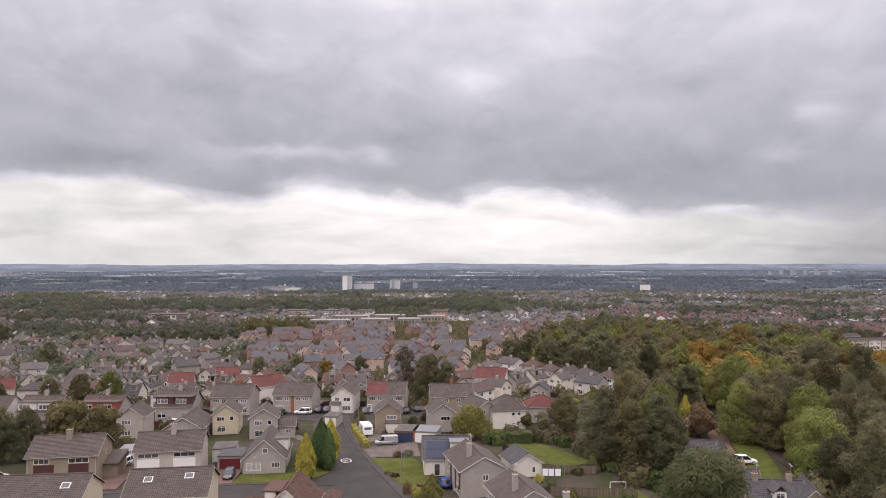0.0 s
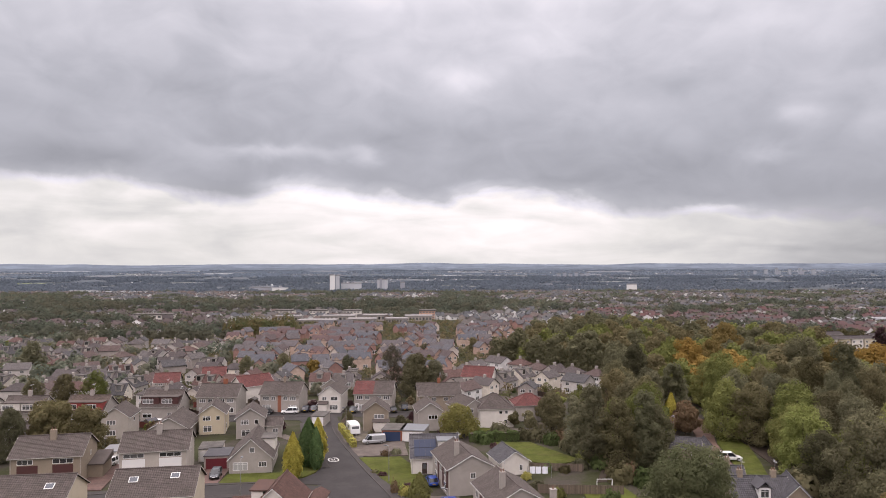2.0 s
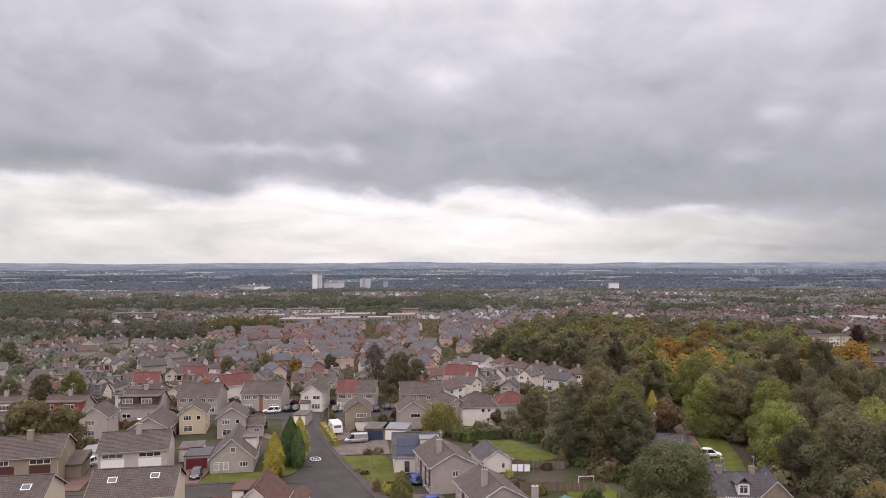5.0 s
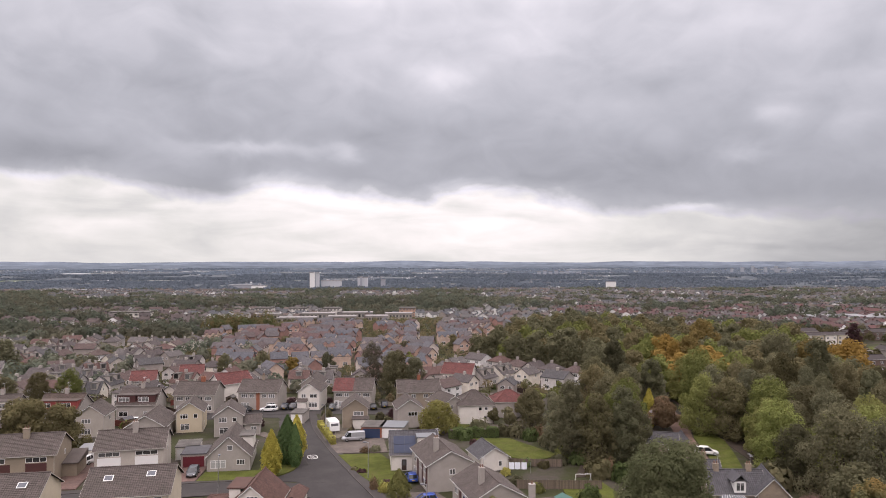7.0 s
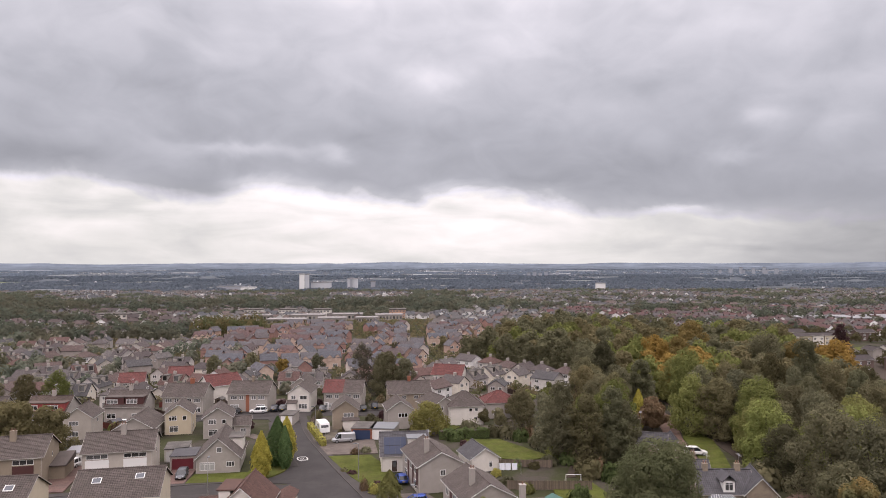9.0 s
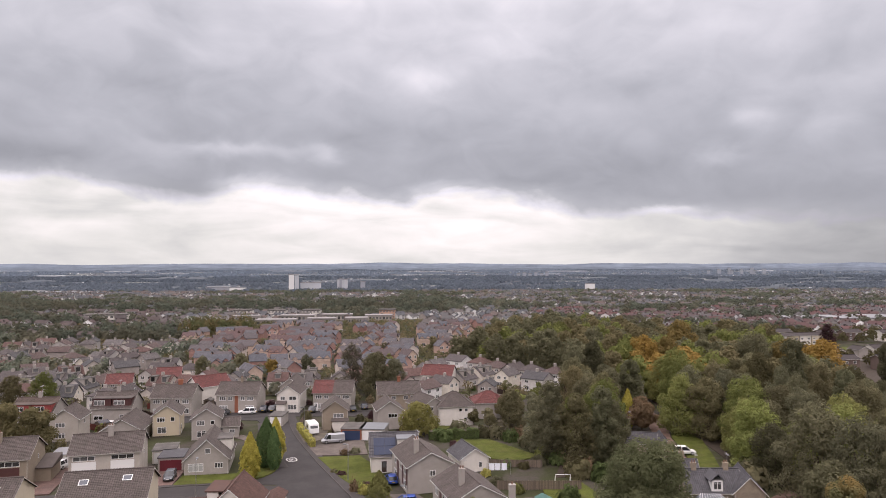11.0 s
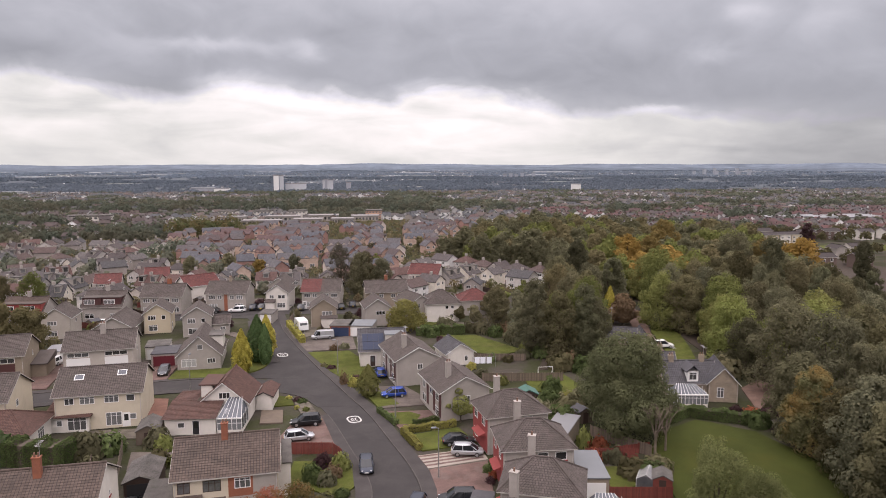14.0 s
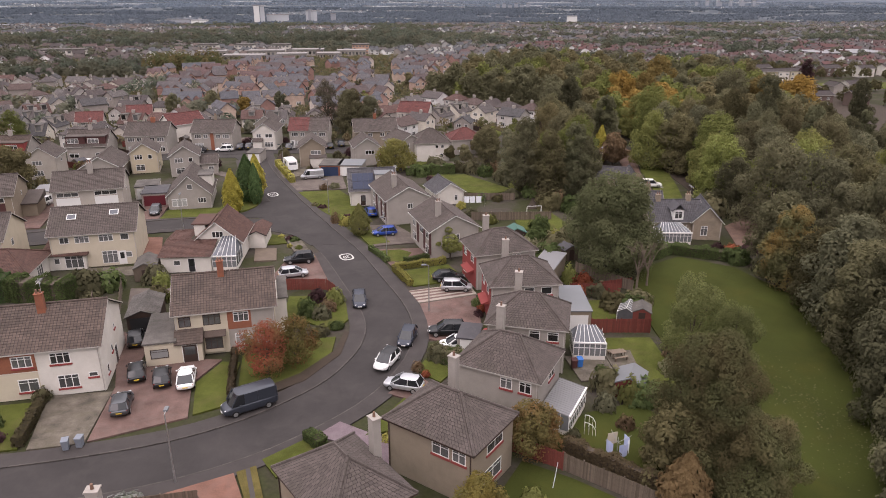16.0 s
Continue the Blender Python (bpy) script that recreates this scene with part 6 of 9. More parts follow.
box(bm, -2.8, -0.5, -6.2, -4.86, 0, 2.4)
part("porch", bm, WHITE_WALL, r_)
gabled(-27.6, 199.0, -4, 6.4, 9.0, 4.7, 7.0, HARL, TILE, GW, STDF)
s_ = pair(-15.0, 188.6, -4, 10.8, 10.0, 4.7, 7.4, HARL, TILE, "semi-detached pair, one half of the roof red, the other grey", STD2, doors=[("F", -4.3, W_)])
verts, faces = [], []
tile_slope(verts, faces, (-5.42, -5.05, 4.73), (0, -5.05, 4.73), (0, 0, 7.47), (-5.42, 0, 7.47), random.Random(8))
shared("red_half", pydata("red_half", verts, faces, TILE_R), s_, Matrix())
t_ = gabled(-13.2, 166.4, 4, 6.8, 7.8, 4.5, 6.9, TAN, TILE, "gabled house, pink-tan render, porch roof", [("F", 0.8, 3.4, 2.4, 1.0, 3)])
bm = bmesh.new()
slant_box(bm, -0.8, 3.3, -4.9, -3.56, 2.3, 2.9, 2.4)
part("porch_roof", bm, TILE, t_)
bm = bmesh.new()
box(bm, -0.6, 3.1, -4.7, -3.56, 0.0, 2.3)
part("porch", bm, WHITE_WALL, t_)
gabled(-0.6, 166.6, 8, 6.8, 8.6, 4.4, 6.7, HARL, TILE, GW, [("F", 0.6, 3.2, 2.2, 1.0, 3)])
pair(2.0, 186.0, 6, 11.8, 9.6, 4.7, 7.3, TAN, TILE, "semi-detached pair, tan roughcast, red chimney", STD2, chims=[(0.2, 0, 8.4, BRICK, 0.8, 0.6)])
gabled(9.0, 171.5, 24, 7.6, 9.0, 4.2, 6.4, HARL, TILE, "grey gabled house with white verge boards", STDF)
wh = house(15.6, 169.6, 4, 9.0, 8.6, 4.5, 7.4, "hip", WHITE_WALL, TILE, "cream-white hipped two-storey house", [("F", 1.0, 3.6, 0.8, 0.8, 1), ("F", 2.4, 3.6, 0.8, 0.8, 1), ("F", 2.2, 1.4, 0.8, 0.9, 1), ("R", 0, 3.5, 1.8, 1.0, 3)], hip_len=1.0)
house(25.0, 175.6, 4, 8.6, 7.6, 3.9, 6.3, "hip", HARL, TILE_R, "house with bright red hipped roof", STDF[2:], hip_len=1.2)
pair(15.2, 214.0, -18, 10.0, 9.0, 4.7, 7.4, WHITE_WALL, TILE_R, "house with patchy red roof, pale walls", STD2)
pair(-79.5, 210.5, 12, 7.6, 8.0, 4.0, 6.4, HARL, TILE_R, "house with bright red roof and grey walls", STD2)
pair(-69.0, 222.0, 12, 7.6, 8.0, 4.0, 6.4, HARL, TILE_R, "grey house with red roof", STD2)
gabled(-51.5, 201.0, -50, 8.0, 10.5, 4.6, 7.2, WHITE_WALL, TILE_R, "white gabled house with red roof", STDF)
pair(-128, 199.0, 30, 8.5, 8.0, 4.0, 6.6, WHITE_WALL, TILE_R, "white house with red roof", STDF)

# stone lodge at the wood's edge
ld = pair(51.6, 108.4, -4, 9.6, 7.2, 2.9, 5.8, SAND, SLATE, "old sandstone lodge with slate roof and white skews", [("F", -3.6, 1.5, 0.9, 1.6, 2)], chims=[(-2.6, 0, 6.7, SAND, 0.8, 0.6), (2.6, 0, 6.7, SAND, 0.8, 0.6)])
gabled(56.8, 107.2, -14, 5.4, 8.0, 3.0, 5.8, SAND, SLATE, "sandstone gable wing of the lodge with sash window", [("F", -0.4, 1.6, 1.1, 1.7, 2)])
house(49.0, 115.6, -8, 7.4, 6.0, 2.9, 5.4, "x", SAND, SLATE, "slate-roofed rear wing of the lodge", [("L", 0, 1.5, 0.8, 1.2, 2)], chims=[(1, 0, 6.6, SAND, 0.8, 0.6)])
bm = bmesh.new()
box(bm, -0.9, 0.9, -3.3, -1.0, 3.2, 4.9)
dm = part("dormer", bm, W_, ld)
add_window(dm, "F", 0, 4.1, 1.3, 1.3, 2, None, 1, 3.31)
me, lines = roof_mesh("y", 2.4, 3.4, 4.9, 6.0, SLATE, False)
shared("dormer_roof", me, ld, pose(0, -1.9, 0))
house(51.0, 137.4, -18, 6.4, 5.0, 2.8, 4.6, "x", SAND, SLATE, "slate-roofed stone stable block among trees", [("F", 1.5, 1.5, 0.9, 1.4, 2)], chims=[(-2.5, 0, 7.2, SAND, 0.8, 0.6)])
house(54.5, 136.6, -28, 3.0, 3.0, 2.8, 5.0, "hip", SAND, SLATE, "small square stone turret with a pyramid slate roof", [], hip_len=0.1, over=0.2)
house(47.4, 139.0, -28, 3.8, 3.8, 3.6, 6.8, "hip", SAND, SLATE, "square stone turret with a tall slate pyramid roof", [], hip_len=0.1, over=0.25)

# ================= trees near the houses and the wood =================
rng = random.Random(11)
T_OAK = [domed_tree(20 + i, 12.5 + i % 3, 4.8 + 0.4 * (i % 3), L_OAK, 13500, 0.188, 0.7) for i in range(4)]
T_DEEP = [domed_tree(30 + i, 13.5, 4.8, L_DEEP, 13500, 0.188, 0.7) for i in range(3)]
T_LIME = [domed_tree(40 + i, 13.0, 5.0, L_LIME, 13500, 0.188, 0.7) for i in range(2)]
T_GOLD = [domed_tree(45, 12.0, 5.4, L_GOLD, 6500, 0.30, 0.7)]
T_BRONZE = [domed_tree(47, 12.0, 5.4, leaf("leaves_bronze", (0.155, 0.118, 0.046), (0.270, 0.198, 0.078)), 7500, 0.26, 0.7)]
T_TURNING = [domed_tree(48, 12.5, 4.4, leaf("leaves_turning_gold", (0.104, 0.104, 0.052), (0.186, 0.178, 0.084), patch=(0.26, (0.245, 0.165, 0.062))), 15000, 0.18, 0.7)]
T_RUST = [broad_tree(46, 9.0, 4.4, L_RUST, 3000, 0.34)]
T_PINE = [domed_tree(50 + i, 16.0, 3.5, L_PINE, 12000, 0.19, 1.6) for i in range(2)]
M_OAK = [domed_tree(60 + i, 12.5, 5.2, L_OAK, 2400, 0.46, 0.7) for i in range(3)]
M_DEEP = [domed_tree(65 + i, 13.0, 5.2, L_DEEP, 2400, 0.46, 0.7) for i in range(2)]
M_LIME = [broad_tree(70, 12.0, 5.2, L_LIME, 1900, 0.52)]
M_GOLD = [broad_tree(72, 11.5, 5.2, L_GOLD, 1500, 0.6)]
S_TREE = [broad_tree(75 + i, 6.0, 2.6, m, 1500, 0.24, 1.2, 10) for i, m in enumerate((L_OAK, L_LIME, L_DEEP, L_RUST, L_COPPER))]
PLANTED = []


def wood_tree(pool, x, y, label, k=None, group="woodland trees", lo=0.85, hi=1.2, name="tree"):
    s = k or rng.uniform(lo, hi)
    PLANTED.append((x, y))
    return plant(rng.choice(pool), x, y, label, "tree", name, group, s if k else s * rng.uniform(0.8, 1.05), rng.uniform(0, 360), s * (rng.uniform(0.95, 1.05) if k else rng.uniform(0.85, 1.2)))


# single trees that stand out
big = domed_tree(101, 14.6, 7.0, leaf("leaves_dull_green", (0.084, 0.094, 0.050), (0.160, 0.170, 0.088), patch=(0.22, (0.142, 0.148, 0.078))), 34000, 0.17, 1.0)
plant(big, 35.6, 91.5, "large round dense dark green tree at the edge of the green", name="broadleaf_tree")
OLIVE = leaf("leaves_dull_olive", (0.104, 0.110, 0.054), (0.184, 0.182, 0.086), patch=(0.30, (0.172, 0.142, 0.074)))
near_a = domed_tree(102, 13.4, 5.0, OLIVE, 72000, 0.092)
plant(near_a, 27.6, 45.8, "tall leafy green tree with brown-tinged leaves behind gardens", name="broadleaf_tree")
near_c = domed_tree(121, 8.2, 4.0, OLIVE, 40000, 0.092)
plant(near_c, 29.6, 42.6, "spreading olive-green tree beside the tall one", name="broadleaf_tree")
near_b = domed_tree(103, 7.4, 3.4, leaf("leaves_olive_rust", (0.110, 0.100, 0.052), (0.200, 0.172, 0.088)), 9000, 0.17, 0.4)
plant(near_b, 24.8, 46.0, "olive tree with browning leaves behind gardens", name="broadleaf_tree")
lacy = domed_tree(104, 10.2, 3.7, leaf("feathery_green", (0.092, 0.102, 0.042), (0.178, 0.188, 0.080)), 16000, 0.10, 0.8)
plant(lacy, 35.6, 66.0, "feathery pale green conifer at the edge of the green", name="conifer")
plant(lacy, 38.2, 61.8, "smaller feathery pale green conifer beside its neighbour", name="conifer", scale=0.85, rot=80)
rusty = conifer(105, 6.0, 1.9, leaf("needles_turning_rust", (0.135, 0.092, 0.048), (0.225, 0.158, 0.082)), 7000, 0.12, True)
plant(rusty, 23.8, 41.6, "rust-brown bushy conifer behind a fence", name="conifer")
acer = domed_tree(106, 6.4, 2.8, leaf("leaves_scarlet_turning", (0.230, 0.072, 0.046), (0.430, 0.135, 0.088), patch=(0.42, (0.195, 0.150, 0.068))), 6500, 0.105, 1.2)
plant(acer, -11.6, 67.0, "scarlet autumn maple on a front lawn", name="maple_tree")
acer2 = domed_tree(107, 5.6, 2.6, leaf("leaves_green_turning", (0.115, 0.105, 0.040), (0.225, 0.185, 0.070), patch=(0.35, (0.25, 0.13, 0.065))), 5200, 0.11, 1.0)
plant(acer2, -8.6, 69.2, "small green tree turning yellow beside the red maple", name="garden_tree")
bush_a = domed_tree(108, 4.6, 2.3, leaf("leaves_autumn_mix", (0.120, 0.106, 0.042), (0.235, 0.195, 0.082), patch=(0.4, (0.26, 0.135, 0.065))), 8500, 0.10, 0.5)
plant(bush_a, 13.8, 50.8, "round garden tree with green and orange leaves", name="garden_tree", scale=1.2, sz=1.1)
bush_b = domed_tree(109, 4.4, 2.6, leaf("leaves_gold_olive", (0.180, 0.150, 0.045), (0.360, 0.285, 0.090), patch=(0.4, (0.20, 0.185, 0.075))), 8500, 0.10, 0.5)
plant(bush_b, 7.6, 42.2, "golden-olive garden tree beside a house wall", name="garden_tree")
plant(S_TREE[1], 12.2, 99.4, "small light green tree on a front lawn", name="garden_tree", scale=0.85)
plant(conifer(114, 5.4, 1.7, L_LIME, 2600, 0.16, True), -1.8, 112.6, "dense green conical tree on a front lawn", name="garden_tree")
wil = domed_tree(110, 6.8, 4.8, leaf("leaves_lime_gold", (0.170, 0.165, 0.055), (0.330, 0.300, 0.105)), 8000, 0.19, 0.9)
plant(wil, 6.2, 157.6, "spreading yellow-green tree behind garages", name="garden_tree")
cy_y = conifer(111, 9.0, 1.75, L_CYPY, 4200, 0.19, True)
cy_g = conifer(112, 9.4, 2.0, L_CYP, 4200, 0.19, True)
plant(cy_y, -25.4, 127.6, "tall golden yellow cypress on a grass corner", name="cypress", scale=0.93)
plant(cy_g, -23.8, 135.0, "tall dark green cypress on a grass corner", name="cypress")
plant(cy_g, -22.0, 133.0, "narrow dark green cypress on a grass corner", name="cypress", scale=0.62, rot=90, sz=0.86)
plant(cy_y, -22.6, 138.6, "golden green cypress behind a dark one", name="cypress", scale=0.95, rot=40)
T_THIN = domed_tree(132, 14.5, 3.9, leaf("leaves_thin_brown", (0.088, 0.080, 0.058), (0.150, 0.132, 0.094)), 5200, 0.20, 1.2)
plant(T_THIN, -11.4, 210.5, "tall dark thin-crowned tree above the roofs", name="broadleaf_tree")
for x, y, k in ((-5.0, 203.5, 0.95), (1.0, 206, 0.8), (-4.0, 212, 0.85)):
    wood_tree(T_OAK, x, y, "broad green tree between house rows", k, "trees between house rows")
for x, y, k in ((-90, 137, 0.70), (-98, 141, 0.75), (-84, 139.5, 0.66), (-107, 147, 0.75), (-112, 155, 0.7), (-94, 146, 0.6)):
    wood_tree(T_OAK + T_DEEP, x, y, "leafy green tree behind back gardens", k * 1.15, "back garden trees")
for x, y, k in ((-76.5, 142.0, 0.62), (-71, 143.5, 0.58), (-80, 145, 0.6)):
    wood_tree([near_b], x, y, "olive-brown tree behind back gardens", k * 2.4, "back garden trees")
for x, y, k in ((-98, 187, 0.8), (-91, 189, 0.75), (-106, 186, 0.7), (-118, 183, 0.6)):
    wood_tree(T_OAK + T_LIME, x, y, "green tree between house rows", k, "trees between house rows")
for x, y, k in ((-62, 233, 0.62), (-50, 235, 0.66), (-40, 238, 0.55), (-29, 243, 0.55), (-16, 248, 0.5)):
    wood_tree(M_OAK + M_DEEP + M_GOLD, x, y, "rounded tree among house roofs", k, "trees between house rows")
plant(T_PINE[0], 55.6, 160.5, "small golden conifer at the wood's edge", name="conifer", scale=0.3)
yel = conifer(113, 9.0, 1.7, L_CYPY, 1800, 0.26, True)
plant(yel, 56.2, 160.0, "narrow golden conifer at the wood's edge", name="conifer")
plant(yel, 57.0, 214.0, "narrow golden conifer above the wood's edge", name="conifer", rot=50)
plant(T_RUST[0], 58.6, 157.5, "copper-brown tree beside the gravel drive", name="broadleaf_tree", scale=0.85)
plant(S_TREE[4], 46.0, 174.0, "dark copper-leaved tree at the wood's edge", name="broadleaf_tree", scale=1.3)

wood_tree(S_TREE[:3], 23, 160, "low garden-edge tree before the house rows", 0.88, "garden-edge trees")
wood_tree(S_TREE[:3], 28, 170, "low garden-edge tree before the house rows", 0.96, "garden-edge trees")
wood_tree(S_TREE[:3], 33, 180, "low garden-edge tree before the house rows", 0.96, "garden-edge trees")
wood_tree(S_TREE[:3], 36, 172, "low garden-edge tree before the house rows", 1.12, "garden-edge trees")
wood_tree(S_TREE[:3], 40, 185, "low garden-edge tree before the house rows", 1.12, "garden-edge trees")
wood_tree(S_TREE[:3], 20, 165, "low garden-edge tree before the house rows", 0.72, "garden-edge trees")
# dark floor under the wood
plot("woodland_floor", [(36, 146), (44, 165), (50, 190), (58, 212), (24, 248), (37, 287), (62, 347), (100, 310), (140, 280), (190, 260), (180, 150), (130, 60), (100, 30), (43, 34), (47, 46), (53, 60), (56, 72), (57, 92), (66, 97), (72, 104), (66, 124), (68, 146), (70, 162), (73, 188), (68, 187), (60, 162), (50, 146), (42, 126), (30, 124), (34, 135), (24, 156)], 0.02, SOIL, "dark leaf-strewn floor under the wood", "woodland floor")

EDGE = [(37, 143), (44, 165), (52, 196), (60, 209), (59, 229), (42, 242), (24, 260), (37, 287), (62, 347), (98, 345), (113, 318), (130, 306), (152, 298), (157, 280), (134, 228), (128, 202), (118, 176), (118, 150), (140, 130), (126, 64), (98, 32), (43, 34), (45, 41), (48.5, 48), (51.5, 54), (54.5, 62), (56.5, 69), (58, 80), (58, 88), (67, 96), (73, 104), (67, 124), (70, 146), (71, 160), (74, 190), (67, 190), (60, 165), (55, 151), (45, 146), (43, 127), (33, 126.5), (35, 135)]


def inside(x, y, poly):
    hit_ = False
    for (x0, y0), (x1, y1) in zip(poly, poly[1:] + poly[:1]):
        if (y0 > y) != (y1 > y) and x < (x1 - x0) * (y - y0) / (y1 - y0) + x0:
            hit_ = not hit_
    return hit_


# trees of note in the wood
for pool, x, y, k, lab in ((T_GOLD, 82, 219, 1.25, "orange-gold autumn tree in the wood"), (T_BRONZE, 91, 221, 1.2, "russet-gold autumn tree in the wood"), (T_BRONZE, 113, 190, 1.3, "bronze autumn tree in the wood"),
                           (T_GOLD, 124.5, 190, 1.42, "orange autumn tree in the wood"), (T_BRONZE, 108, 250, 1.35, "olive-gold tree in the wood"), (T_LIME, 71.4, 288, 1.1, "bright yellow-green tree in the wood"), (T_LIME, 66.5, 153, 1.0, "tall yellow-green tree beside the drive"), (T_OAK, 105, 193, 1.3, "broad olive tree in the wood"), (T_OAK, 101, 187, 1.05, "rounded olive-green tree in the wood"),
                           (T_LIME, 74.5, 140, 1.15, "large bright green tree at the wood's edge"), (T_LIME, 74.5, 109, 1.15, "bright green tree at the wood's edge"), (T_TURNING, 58.0, 83.2, 0.95, "green autumn tree turning gold at the green's edge"),
                           (T_DEEP, 36, 131.5, 1.0, "dark green tree behind the gardens"), (T_PINE, 40.5, 129.5, 1.0, "dark pine behind the gardens"), (T_PINE, 31.5, 134, 1.0, "dark pine behind the gardens"), 
                           (T_OAK, 33, 143, 1.0, "green tree behind the gardens"), (T_OAK, 27.5, 156, 0.8, "green tree behind the gardens"), (T_OAK, 68.5, 106, 1.1, "tall green tree beside the lodge yard"), (T_OAK, 70.5, 97.5, 1.05, "tall green tree beside the green"),
                           (T_OAK, 63.5, 176, 0.8, "green tree beside the gravel drive"), (T_DEEP, 58.5, 170, 0.85, "dark green tree beside the gravel drive"), (T_DEEP, 42.5, 131.0, 0.9, "dark green tree behind the lodge"), (T_DEEP, 67.5, 117.5, 0.8, "dark green bushy tree behind the lodge")):
    wood_tree(pool, x, y, lab, k, "")
FARWOOD = {}
# the tree wall along the green
N_OAK = [domed_tree(140 + i, 12.5 + i, 5.0, (L_DEEP, L_OAK, L_DEEP)[i], 13000, 0.21, 0.6) for i in range(3)]
for x, y, k in ((41, 36, 0.8), (43.6, 40.6, 0.82), (46.4, 45.2, 0.85), (49.2, 50.0, 0.9), (51.6, 55.0, 0.9), (53.6, 60.2, 0.95), (55.4, 65.6, 0.95), (56.8, 71.2, 1.0), (57.8, 76.4, 0.9), (60.4, 89.6, 0.95)):
    wood_tree(N_OAK, x, y, "leafy green tree along the edge of the green", k, "trees along the green")


def join_trees(name, label, items, mat):
    """The farther trees of one colour as one mesh: each is a turned and scaled copy of a crown."""
    vs, fs, n = [], [], 0
    for me, x, y, k, a in items:
        co = np.empty(len(me.vertices) * 3, np.float32)
        me.vertices.foreach_get("co", co)
        co = co.reshape(-1, 3) * k
        c, s_ = math.cos(a), math.sin(a)
        vs.append(np.stack([co[:, 0] * c - co[:, 1] * s_ + x, co[:, 0] * s_ + co[:, 1] * c + y, co[:, 2]], 1))
        fs.append(np.arange(len(co)).reshape(-1, 4) + n)
        n += len(co)
    return tagged(new(name, np_mesh(name, np.concatenate(vs), np.concatenate(fs), mat)), label, "woodland", kind="stuff")


tries = 0
while tries < 5200:
    tries += 1
    x, y = rng.uniform(14, 186), rng.uniform(32, 350)
    if not inside(x, y, EDGE) or x > 1.02 * y + 20 or abs((x - 46) * 0.945 - (y - 132) * 0.327) < 4 and 130 < y < 162:
        continue
    gap = (4.3 if x < 64 and y < 92 else 5.2) if y < 200 else 6.0
    if any((x - a_) ** 2 + (y - b_) ** 2 < gap * gap for a_, b_ in PLANTED):
        continue
    mixv = noise.noise((x * 0.03, y * 0.03, 2.0)) + rng.uniform(-0.35, 0.35)
    full = math.hypot(x, y) < 205
    if x < 64 and y > 150:
        mixv -= 0.5
    if mixv > 0.74 and not full:
        pool, lab = (T_GOLD if full else M_GOLD), "autumn-gold broadleaf woodland tree"
    elif mixv > 0.10:
        pool, lab = (T_LIME if full else M_LIME), "yellow-green broadleaf woodland tree"
    elif mixv < -0.32:
        pool, lab = (T_DEEP + T_DEEP + T_PINE if full else M_DEEP), "dark green woodland tree"
    else:
        pool, lab = (T_OAK + T_DEEP if full else M_OAK + M_DEEP), "mid-green broadleaf woodland tree"
    if full:
        wood_tree(pool, x, y, lab, None, "woodland trees", 0.8, 1.12)
    else:
        PLANTED.append((x, y))
        me = rng.choice(pool)[1]
        FARWOOD.setdefault(me.materials[0].name, []).append((me, x, y, rng.uniform(0.8, 1.15), rng.uniform(0, 6.28)))
for key, items in FARWOOD.items():
    join_trees("woodland", "farther woodland with " + key.replace("_", " "), items, MATS[key])

# ================= the estates beyond =================
WALLS = varied("estate_walls", [(0.345, 0.317, 0.300), (0.49, 0.46, 0.435), (0.29, 0.257, 0.235), (0.64, 0.625, 0.61), (0.40, 0.366, 0.335), (0.43, 0.40, 0.375), (0.45, 0.405, 0.36), (0.60, 0.55, 0.475)])
ROOFS = varied("estate_roofs", [(0.104, 0.090, 0.087), (0.085, 0.073, 0.071), (0.126, 0.113, 0.109), (0.084, 0.080, 0.081), (0.108, 0.078, 0.071), (0.094, 0.078, 0.075), (0.118, 0.072, 0.063), (0.110, 0.097, 0.094)], courses=0.35)
WALLS2 = varied("brick_estate_walls", [(0.39, 0.255, 0.215), (0.48, 0.365, 0.295), (0.28, 0.165, 0.14), (0.42, 0.295, 0.24), (0.55, 0.48, 0.43), (0.32, 0.190, 0.16)])
ROOFS2 = varied("brick_estate_roofs", [(0.113, 0.110, 0.119), (0.121, 0.106, 0.107), (0.128, 0.085, 0.081), (0.107, 0.108, 0.120), (0.108, 0.084, 0.082), (0.122, 0.114, 0.119)], courses=0.35)


